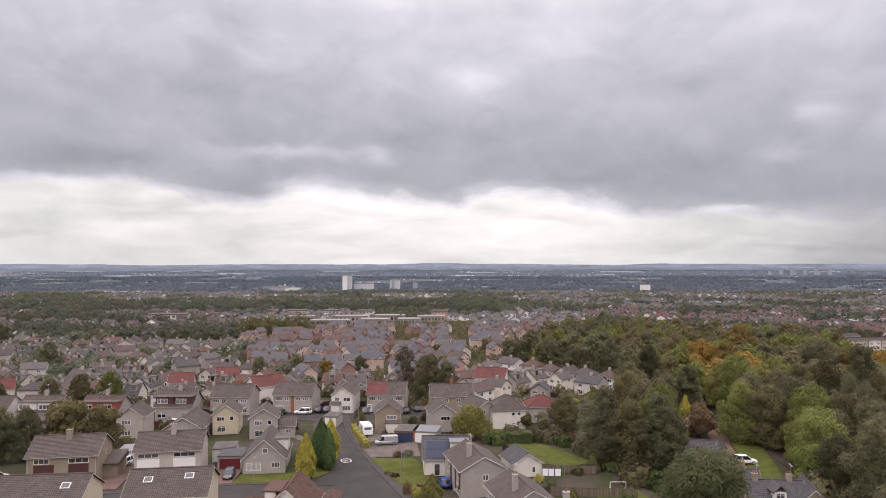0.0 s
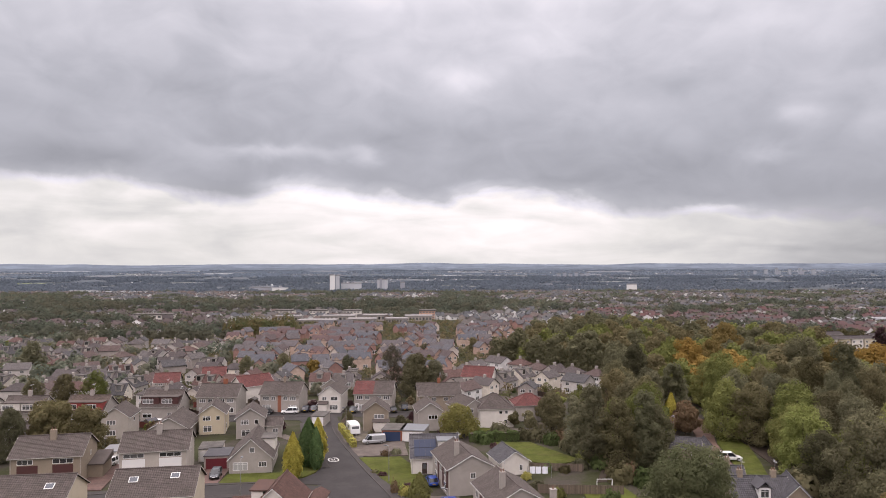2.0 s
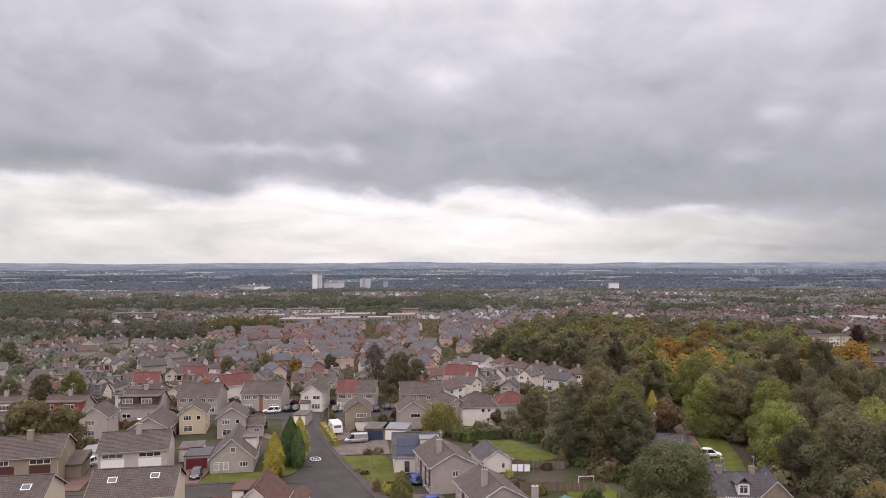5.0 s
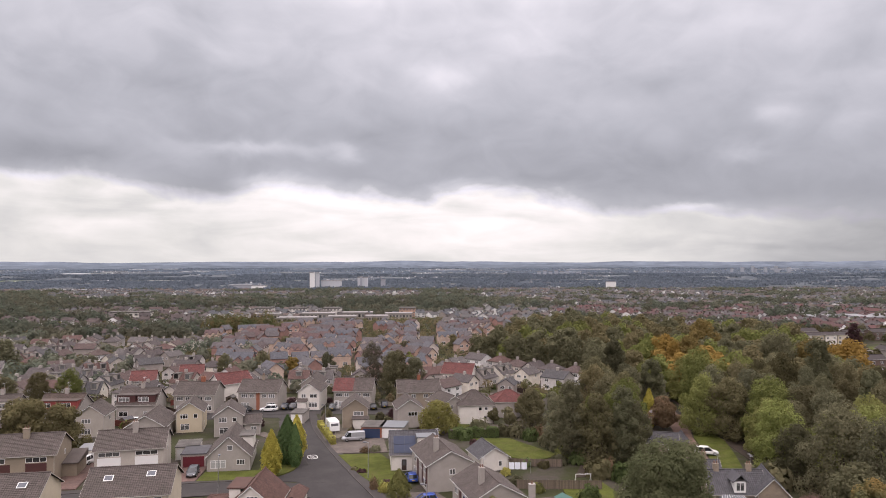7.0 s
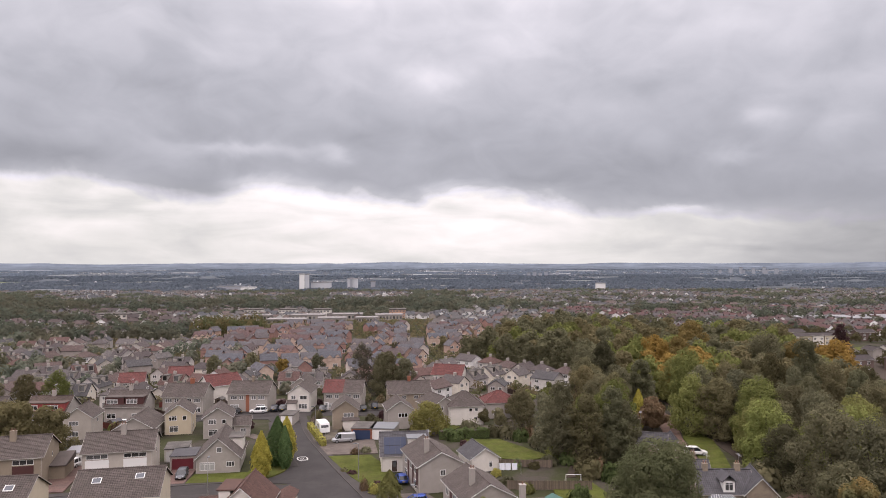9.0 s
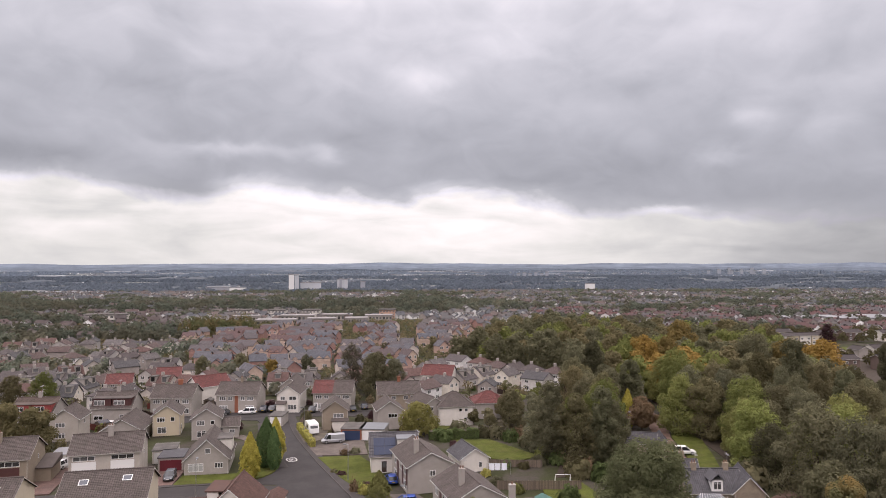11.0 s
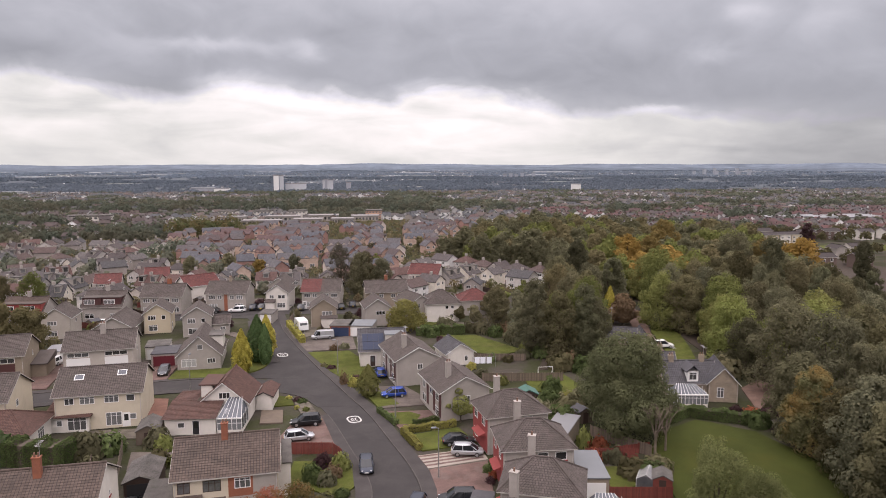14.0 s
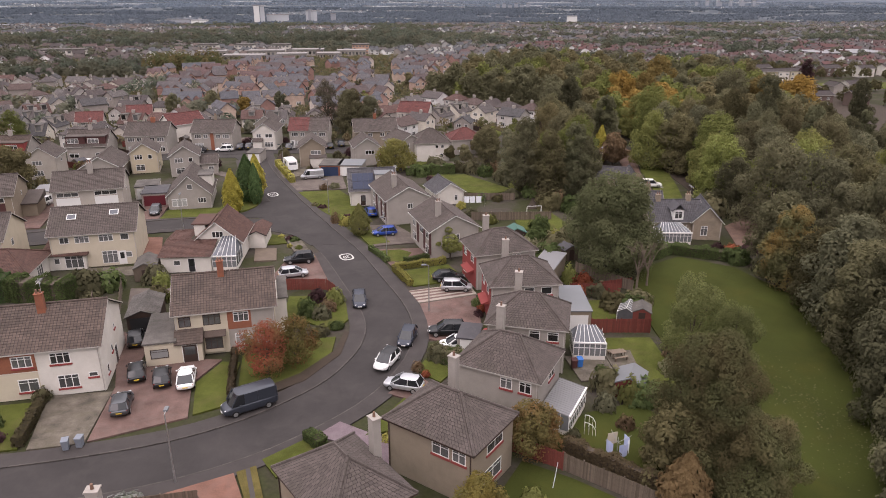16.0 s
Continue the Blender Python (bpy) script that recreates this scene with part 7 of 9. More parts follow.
def estate_house(kind, W, D, e, r, wall, roof, label, wins, chim=True, dormer=0, gablets=()):
    """A plain house for the farther rows: walls, roof, chimney, windows."""
    ob = thing("house", 0, -400, 0, label, "house", "estate houses")
    hw, hd = W / 2 - 0.3, D / 2 - 0.3
    bm = bmesh.new()
    wall_faces(bm, hw, hd, e, [], kind if kind != "hip" else None, r - 0.15)
    for u in gablets:
        front = [bm.verts.new((u + a, -hd - 0.25, e + h)) for a, h in ((-1.2, -1.2), (1.2, -1.2), (1.2, 0.0), (0, 1.1), (-1.2, 0.0))]
        back = [bm.verts.new((v.co.x, -hd + 0.9, v.co.z)) for v in front]
        bm.faces.new(front)
        for a in range(5):
            bm.faces.new((front[a], back[a], back[(a + 1) % 5], front[(a + 1) % 5]))
    part("wall", bm, wall, ob)
    me, lines = roof_mesh(kind, W, D, e, r, roof, False)
    if gablets:
        bm = bmesh.new()
        bm.from_mesh(me)
        for u in gablets:
            for s_ in (-1, 1):
                low = [bm.verts.new(p) for p in ((u + s_ * 1.4, -hd - 0.45, e - 0.12), (u, -hd - 0.45, e + 1.18), (u, 0, e + 1.18), (u + s_ * 1.4, -hd + 0.35, e - 0.12))]
                bm.faces.new(low if s_ > 0 else low[::-1])
        bm.to_mesh(me)
        bm.free()
    rf = shared("roof", me, ob, Matrix())
    if chim:
        bm = bmesh.new()
        box(bm, -0.5, 0.5, -0.35, 0.35, r - 0.7, r + 0.9)
        part("chimney", bm, HARL, rf)
    for f, u, z, w, h, k in wins:
        far_window(ob, f, u, z, w, h, k, hw, hd + 0.02)
    if dormer:
        zc = e + (r - e) * 0.45
        for s_ in ((-1, 1) if dormer > 1 else (0,)):
            bm = bmesh.new()
            box(bm, s_ * 2.2 - 1.0, s_ * 2.2 + 1.0, -hd * 0.75, 0.0, e - 0.1, r - 0.35)
            part("dormer", bm, HARL, rf)
            bm = bmesh.new()
            box(bm, s_ * 2.2 - 1.15, s_ * 2.2 + 1.15, -hd * 0.75 - 0.2, 0.1, r - 0.35, r - 0.2)
            part("dormer_roof", bm, FELT, rf)
            bm = bmesh.new()
            box(bm, s_ * 2.2 - 0.75, s_ * 2.2 + 0.75, -hd * 0.75 - 0.03, -hd * 0.75, zc - 0.2, r - 0.5)
            part("dormer_window", bm, PANE, rf)
    return ob


TW = [("F", -2.2, 3.5, 1.5, 1.1, 2), ("F", 2.2, 3.5, 1.5, 1.1, 2), ("F", -2.1, 1.3, 1.7, 1.4, 2), ("F", 2.1, 1.3, 1.7, 1.4, 2), ("R", 0, 3.6, 0.8, 1.0, 1)]
GWN = [("F", -1.2, 3.6, 1.6, 1.1, 2), ("F", 1.4, 3.6, 1.0, 1.0, 1), ("F", -1.0, 1.3, 2.0, 1.4, 2), ("R", 1, 3.6, 1.2, 1.0, 2)]
KIT1 = [estate_house("x", 9.6, 8.4, 4.5, 6.8, WALLS, ROOFS, "semi-detached roughcast house pair with grey-brown tiles", TW), estate_house("y", 6.4, 8.4, 4.4, 6.6, WALLS, ROOFS, "gabled roughcast house with grey-brown tiles", GWN),
        estate_house("hip", 8.4, 7.8, 4.5, 6.8, WALLS, ROOFS, "hipped roughcast house with grey-brown tiles", TW), estate_house("y", 7.6, 9.4, 2.7, 5.2, WALLS, ROOFS, "gabled chalet bungalow with grey-brown tiles", GWN[2:]),
        estate_house("x", 8.8, 9.0, 3.0, 6.4, WALLS, ROOFS, "roughcast chalet house with white box dormers", TW[2:], True, 2), estate_house("x", 7.6, 8.2, 4.4, 7.0, WALLS, ROOFS, "roughcast house with a white roof dormer", TW, True, 1)]
KIT2 = [estate_house("x", 6.2, 5.8, 4.2, 6.3, WALLS2, ROOFS2, "modern brick house with dark slate-coloured roof and two front gablets", TW[2:4], False, 0, (-1.5, 1.5)), estate_house("y", 5.0, 6.2, 4.2, 6.4, WALLS2, ROOFS2, "modern brick house with gable to the street", GWN[:3], False),
        estate_house("x", 9.0, 5.8, 4.2, 6.4, WALLS2, ROOFS2, "modern brick terrace with dark roof and front gablets", TW[2:4], False, 0, (-2.9, 0.0, 2.9))]
homes = 0


def near_line(x, y, line, d):
    return any((x - p.x) ** 2 + (y - p.y) ** 2 < d * d for p in line[::2])


def estate(kit, x0, x1, y0, y1, sx, sy, seed, keep, limit=999, small_trees=0.2, near=4.4, size=1.0):
    """House rows in blocks, each block turned its own way."""
    global homes
    r = random.Random(seed)
    by = y0
    while by < y1:
        bx = x0
        while bx < x1:
            th = radians(r.choice((-28, -12, 0, 8, 18, 35, 80)) + r.uniform(-5, 5))
            for j in range(2):
                for i in range(4):
                    u, v = (i - 1.5) * sx, (j - 0.5) * sy
                    x = bx + u * math.cos(th) - v * math.sin(th) + r.uniform(-1, 1)
                    y = by + u * math.sin(th) + v * math.cos(th) + r.uniform(-1, 1)
                    if not keep(x, y) or any((x - a_) ** 2 + (y - b_) ** 2 < (c_ + near) ** 2 for a_, b_, c_ in TAKEN) or near_line(x, y, CROSS, 8) or near_line(x, y, MAIN, 9) or any((x - a_) ** 2 + (y - b_) ** 2 < 30 for a_, b_ in PLANTED):
                        continue
                    if r.random() < small_trees:
                        PLANTED.append((x, y))
                        plant(r.choice(S_TREE[:3] + M_OAK[:1]), x, y, "garden tree among the estate houses", "tree", "tree", "estate garden trees", r.uniform(0.6, 1.0), r.uniform(0, 360))
                        continue
                    if homes >= limit:
                        continue
                    homes += 1
                    TAKEN.append((x, y, 3.2))
                    copy_thing(r.choice(kit), pose(x, y, 0, 0, 0, math.degrees(th) + r.choice((0, 0, 0, 180, 90))) @ Matrix.Scale(size, 4))
            bx += sx * 4 + 5
        by += sy * 2 + 3


for k, x, y, rot in ((1, 15.7, 240, -45), (0, 24.6, 249, -45), (2, 31.8, 243, -45), (2, 36.4, 233, -45), (1, 41.4, 229, -45), (2, 46.4, 224.5, -45), (0, 45, 209, -42), (2, 53, 219, -45), (4, 22.6, 217.6, 48), (1, 16.1, 204.5, 48),
                     (0, 9.6, 196.4, 48), (0, 7.6, 219, 20), (1, 12, 229, 20), (4, 29.4, 225, 48), (1, 4.6, 207, 20), (1, 37, 216.6, -42)):
    TAKEN.append((x, y, 3.4))
    copy_thing(KIT1[k], pose(x, y, 0, 0, 0, rot) @ Matrix.Scale(0.86, 4))
estate(KIT1, 10, 66, 198, 250, 11.0, 12.0, 15, lambda x, y: inside(x, y, [(12, 196), (36, 194), (56, 211), (57, 222), (26, 246), (10, 240)]), 30, 0.05, 3.2, 0.82)
estate(KIT1, -230, 44, 194, 336, 9.2, 10.6, 5, lambda x, y: x > -0.70 * y - 6 and not inside(x, y, EDGE) and y > 190 + max(0, x) * 0.5 and (y < 234 or x < -64 - (y - 234) * 0.35), 340, 0.10, 2.7, 0.84)
estate(KIT2, -140, 66, 238, 442, 7.2, 8.6, 6, lambda x, y: not inside(x, y, EDGE) and x < 14 + max(0, y - 262) * 0.3 and x > -62 - (y - 240) * 0.35 and y < (404 if -66 < x < 4 else 362 + max(0, x) * 1.2), 520, 0.06, 3.4)
for k in KIT1 + KIT2:
    for o in list(k.children_recursive) + [k]:
        bpy.data.objects.remove(o)

# ================= far districts =================
def island_mat(name, colors, rough=0.9):
    """A colour for each separate piece of one joined mesh, with grain."""
    m = bpy.data.materials.new(name)
    m.use_nodes = True
    nt = m.node_tree
    b = nt.nodes["Principled BSDF"]
    b.inputs["Roughness"].default_value, b.inputs["Specular IOR Level"].default_value = rough, 0.15
    ge = nt.nodes.new("ShaderNodeNewGeometry")
    r = ramp_node(nt, ge.outputs["Random Per Island"], [(i / len(colors), c) for i, c in enumerate(colors)])
    r.node.color_ramp.interpolation = "CONSTANT"
    tcm = nt.nodes.new("ShaderNodeTexCoord")
    n1 = node(nt, "ShaderNodeTexNoise", Scale=0.4, Detail=4.0, Roughness=0.65)
    nt.links.new(tcm.outputs["Object"], n1.inputs["Vector"])
    nt.links.new(mix_node(nt, 1.0, r, math_node(nt, "ADD", math_node(nt, "MULTIPLY", n1.outputs["Fac"], 0.8), 0.6), "MULTIPLY"), b.inputs["Base Color"])
    return m


FAR_WALL = island_mat("far_walls", [(0.36, 0.35, 0.34), (0.24, 0.225, 0.215), (0.74, 0.73, 0.715), (0.27, 0.24, 0.215), (0.19, 0.155, 0.14), (0.62, 0.61, 0.595), (0.23, 0.21, 0.205), (0.50, 0.49, 0.475)])
FAR_ROOF = island_mat("far_roofs", [(0.085, 0.081, 0.080), (0.068, 0.070, 0.074), (0.097, 0.086, 0.080), (0.103, 0.081, 0.073), (0.077, 0.079, 0.083)])
FAR_ROOF_B = island_mat("far_brown_roofs", [(0.069, 0.055, 0.052), (0.081, 0.061, 0.057), (0.059, 0.050, 0.049), (0.090, 0.077, 0.074)])
# haze of distance mixed into the horizon towns' wall and roof colours
HORI_WALL = island_mat("haze_tinted_far_walls", [(0.24, 0.25, 0.27), (0.32, 0.33, 0.345), (0.74, 0.75, 0.76), (0.24, 0.25, 0.27), (0.20, 0.21, 0.23), (0.56, 0.57, 0.58)])
HORI_ROOF = island_mat("haze_tinted_far_roofs", [(0.125, 0.135, 0.15), (0.11, 0.12, 0.135), (0.14, 0.145, 0.155)])
FAR_ROOF_R = island_mat("far_red_roofs", [(0.088, 0.052, 0.050), (0.078, 0.053, 0.051), (0.098, 0.053, 0.050), (0.075, 0.062, 0.061), (0.084, 0.052, 0.050), (0.082, 0.074, 0.074)])


def district(name, label, spots, wall, roof, seed, k=1.0):
    """Many small gabled houses as two joined meshes: walls with window recesses, and roofs."""
    r = np.random.RandomState(seed)
    wv, wf, rv, rf, gv, gf = [], [], [], [], [], []
    for x, y, th in spots:
        W, D = r.uniform(6, 11), r.uniform(6, 7.6)
        e = r.choice([2.6, 4.2, 4.5])
        rg = e + D * r.uniform(0.26, 0.34)
        c, s = math.cos(th), math.sin(th)

        def P(a, b_, z):
            return (x + (a * c - b_ * s) * k, y + (a * s + b_ * c) * k, z * k)
        w, d = W / 2, D / 2
        n = len(wv)
        wv += [P(-w, -d, 0), P(w, -d, 0), P(w, d, 0), P(-w, d, 0), P(-w, -d, e), P(w, -d, e), P(w, d, e), P(-w, d, e), P(-w, 0, rg - 0.1), P(w, 0, rg - 0.1)]
        wf += [(n, n + 1, n + 5, n + 4), (n + 1, n + 2, n + 6, n + 9, n + 5), (n + 2, n + 3, n + 7, n + 6), (n + 3, n, n + 4, n + 8, n + 7)]
        n = len(rv)
        o = 0.35
        rv += [P(-w - o, -d - o, e - 0.1), P(w + o, -d - o, e - 0.1), P(w + o, 0, rg), P(-w - o, 0, rg), P(w + o, d + o, e - 0.1), P(-w - o, d + o, e - 0.1)]
        rf += [(n, n + 1, n + 2, n + 3), (n + 3, n + 2, n + 4, n + 5)]
        u = w * r.uniform(-0.6, 0.6)
        n = len(rv)
        rv += [P(u + a, b_, z) for z in (rg - 0.6, rg + 0.9) for a, b_ in ((-0.5, -0.4), (0.5, -0.4), (0.5, 0.4), (-0.5, 0.4))]
        rf += [(n + i, n + (i + 1) % 4, n + 4 + (i + 1) % 4, n + 4 + i) for i in range(4)] + [(n + 4, n + 5, n + 6, n + 7)]
        for z in ((1.4,) if e < 4 else (1.3, 3.4)):
            for u in np.linspace(-w * 0.6, w * 0.6, 2 if W < 10 else 4):
                for side in (-1, 1):
                    n = len(gv)
                    yy = side * (d + 0.03)
                    gv += [P(u - 0.8, yy, z - 0.6), P(u + 0.8, yy, z - 0.6), P(u + 0.8, yy, z + 0.6), P(u - 0.8, yy, z + 0.6)]
                    gf += [(n, n + 1, n + 2, n + 3)]
    ob = tagged(new(name, pydata(name, wv, wf, wall)), label, "houses", kind="stuff")
    for nm, v, f, m in (("roofs", rv, rf, roof), ("windows", gv, gf, PANE)):
        p = new(nm, pydata(nm, v, f, m))
        p.parent = ob
        p["kind"] = "stuff"
    return ob


def spread(n, x0, x1, y0, y1, seed, gap, keep=None):
    r = random.Random(seed)
    out, cells = [], {}
    for _ in range(n * 6):
        if len(out) >= n:
            break
        x, y = r.uniform(x0, x1), r.uniform(y0, y1)
        if keep and not keep(x, y):
            continue
        cx_, cy_ = int(x // gap), int(y // gap)
        if any((x - a) ** 2 + (y - b_) ** 2 < gap * gap for i in (-1, 0, 1) for j in (-1, 0, 1) for a, b_ in cells.get((cx_ + i, cy_ + j), ())):
            continue
        cells.setdefault((cx_, cy_), []).append((x, y))
        th = noise.noise((x * 0.006, y * 0.006, 5.0)) * 3.0 + r.choice((0, 0, 0, math.pi / 2)) + r.uniform(-0.1, 0.1)
        out.append((x, y, th))
    return out


def town(x, y):
    """Where the built-up land lies."""
    return noise.noise((x * 0.009, y * 0.014, 1.3)) + 0.5 * noise.noise((x * 0.025, y * 0.04, 2.3)) + 0.0


SEEN = lambda x, y: -0.74 * y - 30 < x < 0.90 * y + 30
district("houses_west", "far rows of small houses with dark brown roofs", spread(380, -420, -50, 350, 540, 21, 8.5, lambda x, y: SEEN(x, y) and x < -62 - (y - 262) * 0.35 and ((400 < y < 530 and noise.noise((x * 0.012, y * 0.016, 4.0)) > -0.12) or (350 < y < 396 and noise.noise((x * 0.03, y * 0.04, 2.0)) > 0.16))), FAR_WALL, FAR_ROOF_B, 1, 0.8)
district("houses_east", "far rows of red-roofed and white houses beyond the wood", spread(520, 105, 420, 345, 530, 22, 7.6, lambda x, y: SEEN(x, y) and not inside(x, y, EDGE) and y > 345 + abs(x - 200) * 0.15 and noise.noise((x * 0.014, y * 0.018, 8.0)) > -0.22), FAR_WALL, FAR_ROOF_R, 2, 0.8)
district("houses_mid", "far houses with pale gables beyond the estate", spread(120, 22, 130, 355, 470, 23, 9.5, lambda x, y: not inside(x, y, EDGE) and y > 365 + x * 0.6), FAR_WALL, FAR_ROOF, 3, 0.85)
district("houses_far", "distant scattered town houses among trees", spread(2600, -640, 760, 470, 880, 24, 7.0, lambda x, y: SEEN(x, y) and town(x, y) > (0.06 if x < 60 else -0.12)), FAR_WALL, FAR_ROOF, 4, 0.74)
district("houses_horizon", "specks of distant towns across the plain, haze-tinted", spread(2600, -2400, 2800, 960, 3400, 25, 6, lambda x, y: SEEN(x, y) and noise.noise((x * 0.004, y * 0.0022, 7.0)) + 0.5 * noise.noise((x * 0.012, y * 0.005, 3.0)) > (0.02 if -150 < x < 0.40 * y else 0.24)), HORI_WALL, HORI_ROOF, 5, 0.42)

# far tree greens are lightened and greyed to carry some distance haze
L_FAR = leaf("far_tree_leaves", (0.097, 0.113, 0.088), (0.189, 0.209, 0.154), patch=(0.05, (0.170, 0.158, 0.112)))
L_FAR2 = leaf("garden_bush_leaves", (0.070, 0.072, 0.038), (0.132, 0.130, 0.068), patch=(0.13, (0.165, 0.130, 0.078)))
# distance haze put into these leaf colours, bluer out across the plain
L_DIST = leaf("haze_tinted_woodland", (0.092, 0.111, 0.131), (0.128, 0.146, 0.171))
L_DIST_B = leaf("haze_tinted_woodland_farther", (0.117, 0.142, 0.169), (0.153, 0.177, 0.208))
L_PLAIN = leaf("haze_tinted_plain_woodland", (0.152, 0.186, 0.225), (0.186, 0.221, 0.262))
L_HORI = leaf("haze_tinted_horizon_woodland", (0.153, 0.182, 0.216), (0.175, 0.204, 0.240))


def far_trees(name, label, spots, mat, seed, per, size, rad, hgt):
    """Many small tree crowns of leaf sprays as one mesh."""
    r = np.random.RandomState(seed)
    c = np.array([(x, y) for x, y, _ in spots])
    n = len(c)
    k = r.uniform(0.65, 1.25, n)
    d = r.normal(size=(n, per, 3))
    d[:, :, 2] = np.abs(d[:, :, 2]) * 1.1 - 0.15
    d /= np.linalg.norm(d, axis=2, keepdims=True)
    lump = 1 + 0.25 * np.sin(d[:, :, 0] * 4 + r.uniform(0, 6, (n, 1))) * np.cos(d[:, :, 1] * 4 + r.uniform(0, 6, (n, 1)))
    p = d * (lump * r.uniform(0.8, 1.05, (n, per)))[:, :, None] * np.array([rad, rad, hgt * 0.62]) * k[:, None, None]
    p[:, :, :2] += c[:, None, :]
    p[:, :, 2] += (hgt * 0.36 * k)[:, None]
    v, f = leaf_cloud(p.reshape(-1, 3), d.reshape(-1, 3), size, r)
    return tagged(new(name, np_mesh(name, v, f, mat)), label, "trees", kind="stuff")


far_trees("tree_belt_west", "belts of autumn-green trees between distant house rows", spread(1100, -440, 40, 290, 640, 31, 6.0, lambda x, y: SEEN(x, y) and ((noise.noise((x * 0.012, y * 0.016, 4.0)) <= -0.12 and y > 340) or (y > 525 and noise.noise((x * 0.02, y * 0.03, 6.0)) < 0.08) or (345 < y < 398 and noise.noise((x * 0.03, y * 0.04, 2.0)) < 0.12)) and (x < -70 - (y - 262) * 0.35 or y > 530)), L_FAR, 41, 120, 0.85, 4.0, 7.5)
HOMES = [(o.location.x, o.location.y) for o in bpy.data.objects if o.parent is None and "house" in o.name]
far_trees("garden_trees_west", "autumn-green garden trees between the grey-roofed houses", spread(120, -250, -30, 205, 345, 51, 4.5, lambda x, y: SEEN(x, y) and x < -52 - (y - 262) * 0.35 and noise.noise((x * 0.02, y * 0.02, 12.0)) < 0.15 and all((x - a) ** 2 + (y - b) ** 2 > 25 for a, b in HOMES)), L_FAR, 52, 130, 0.7, 2.7, 5.6)
far_trees("tree_belt_east", "trees among distant red-roofed houses", spread(640, 60, 560, 290, 680, 32, 7.0, lambda x, y: SEEN(x, y) and not inside(x, y, EDGE) and y > 255 + x * 0.30 and noise.noise((x * 0.014, y * 0.018, 8.0)) <= -0.1), L_FAR, 42, 110, 0.85, 3.6, 6.0)
far_trees("far_wood", "dark distant woodland between town districts", spread(3600, -720, 860, 460, 900, 33, 5.6, lambda x, y: SEEN(x, y) and town(x, y) <= (0.08 if x < 60 else -0.10) and not (-118 < x < 12 and y < 487)), L_FAR, 43, 46, 1.1, 3.6, 4.2)
far_trees("town_trees", "garden and street trees among distant houses", spread(760, 70, 800, 345, 880, 39, 9.0, lambda x, y: SEEN(x, y) and not inside(x, y, EDGE) and y > 350 + abs(x - 200) * 0.15), L_FAR, 49, 50, 0.9, 2.6, 4.4)
far_trees("distant_wood", "dark woodland across the plain, haze-tinted blue-green", spread(3000, -1000, 1150, 870, 1260, 34, 8.0, lambda x, y: SEEN(x, y) and noise.noise((x * 0.006, y * 0.011, 4.0)) + 0.5 * noise.noise((x * 0.02, y * 0.03, 3.0)) <= 0.12), L_DIST, 44, 14, 2.6, 6.0, 2.6)
far_trees("distant_wood", "woodland and hedges farther across the plain, haze-tinted grey-blue", spread(4200, -1500, 1750, 1200, 1900, 34, 7.5, lambda x, y: SEEN(x, y) and noise.noise((x * 0.005, y * 0.008, 7.0)) + 0.5 * noise.noise((x * 0.016, y * 0.02, 3.0)) <= -0.05), L_DIST_B, 54, 14, 2.8, 6.5, 2.6)
far_trees("plain_wood", "tree lines across the plain, haze-tinted blue-grey", spread(3600, -2600, 2900, 1800, 3200, 40, 12, lambda x, y: SEEN(x, y) and noise.noise((x * 0.003, y * 0.004, 3.0)) < 0.0), L_PLAIN, 50, 12, 3.4, 8.0, 2.4)
far_trees("horizon_wood", "tree lines close to the horizon, haze-tinted blue", spread(2400, -3300, 3700, 3000, 4300, 35, 22, lambda x, y: SEEN(x, y) and noise.noise((x * 0.0015, y * 0.005, 9.0)) < -0.1), L_HORI, 45, 12, 4.0, 16.0, 3.0)


def ridge(name, radius, base, amp, mat, label, seed):
    """A line of low hills on the horizon."""
    bm = bmesh.new()
    rows = []
    for i in range(181):
        az = radians(-50 + i * 0.62)
        h = base + amp * (noise.noise((i * 0.055, seed, 0)) + 0.5 * noise.noise((i * 0.17, seed, 3)) + 0.25 * noise.noise((i * 0.6, seed, 5)))
        x, y = math.sin(az), math.cos(az)
        rows.append([bm.verts.new((x * (radius + dr), y * (radius + dr), hh)) for dr, hh in ((-350, -3), (-150, h * 0.55), (0, max(h, 4)), (120, -3))])
    for r0, r1 in zip(rows, rows[1:]):
        for k in range(3):
            bm.faces.new((r0[k], r0[k + 1], r1[k + 1], r1[k]))
    bmesh.ops.recalc_face_normals(bm, faces=bm.faces)
    return tagged(new(name, data_of(bm, name, mat)), label, "hills", kind="structure")


# both ridges get the blue of distance haze as their surface colour
ridge("backdrop", 4500, 30, 12, surface("haze_tinted_hills", (0.128, 0.152, 0.184), 0.95, 0.7, 0.006, 0.03, 0.0, spec=0.0, stain=(0.155, 0.178, 0.208)), "low hills along the horizon, haze-tinted blue", 2.0)
ridge("backdrop", 3700, 13, 12, surface("haze_tinted_rise", (0.104, 0.123, 0.147), 0.95, 0.8, 0.009, 0.05, 0.0, spec=0.0, stain=(0.138, 0.156, 0.176)), "low wooded rise before the hills, haze-tinted grey-blue", 9.0)
plot("field", [(-960, 1400), (-690, 1370), (-690, 1290), (-960, 1330)], 0.3, surface("far_pasture", (0.115, 0.140, 0.075), 0.95, 0.2, 0.01, 0.1, 0.0), "pale green field across the plain", "field")
plot("field", [(-112, 352), (-120, 378), (-70, 390), (-64, 368)], 0.05, GRASS, "playing field between tree belts", "field")
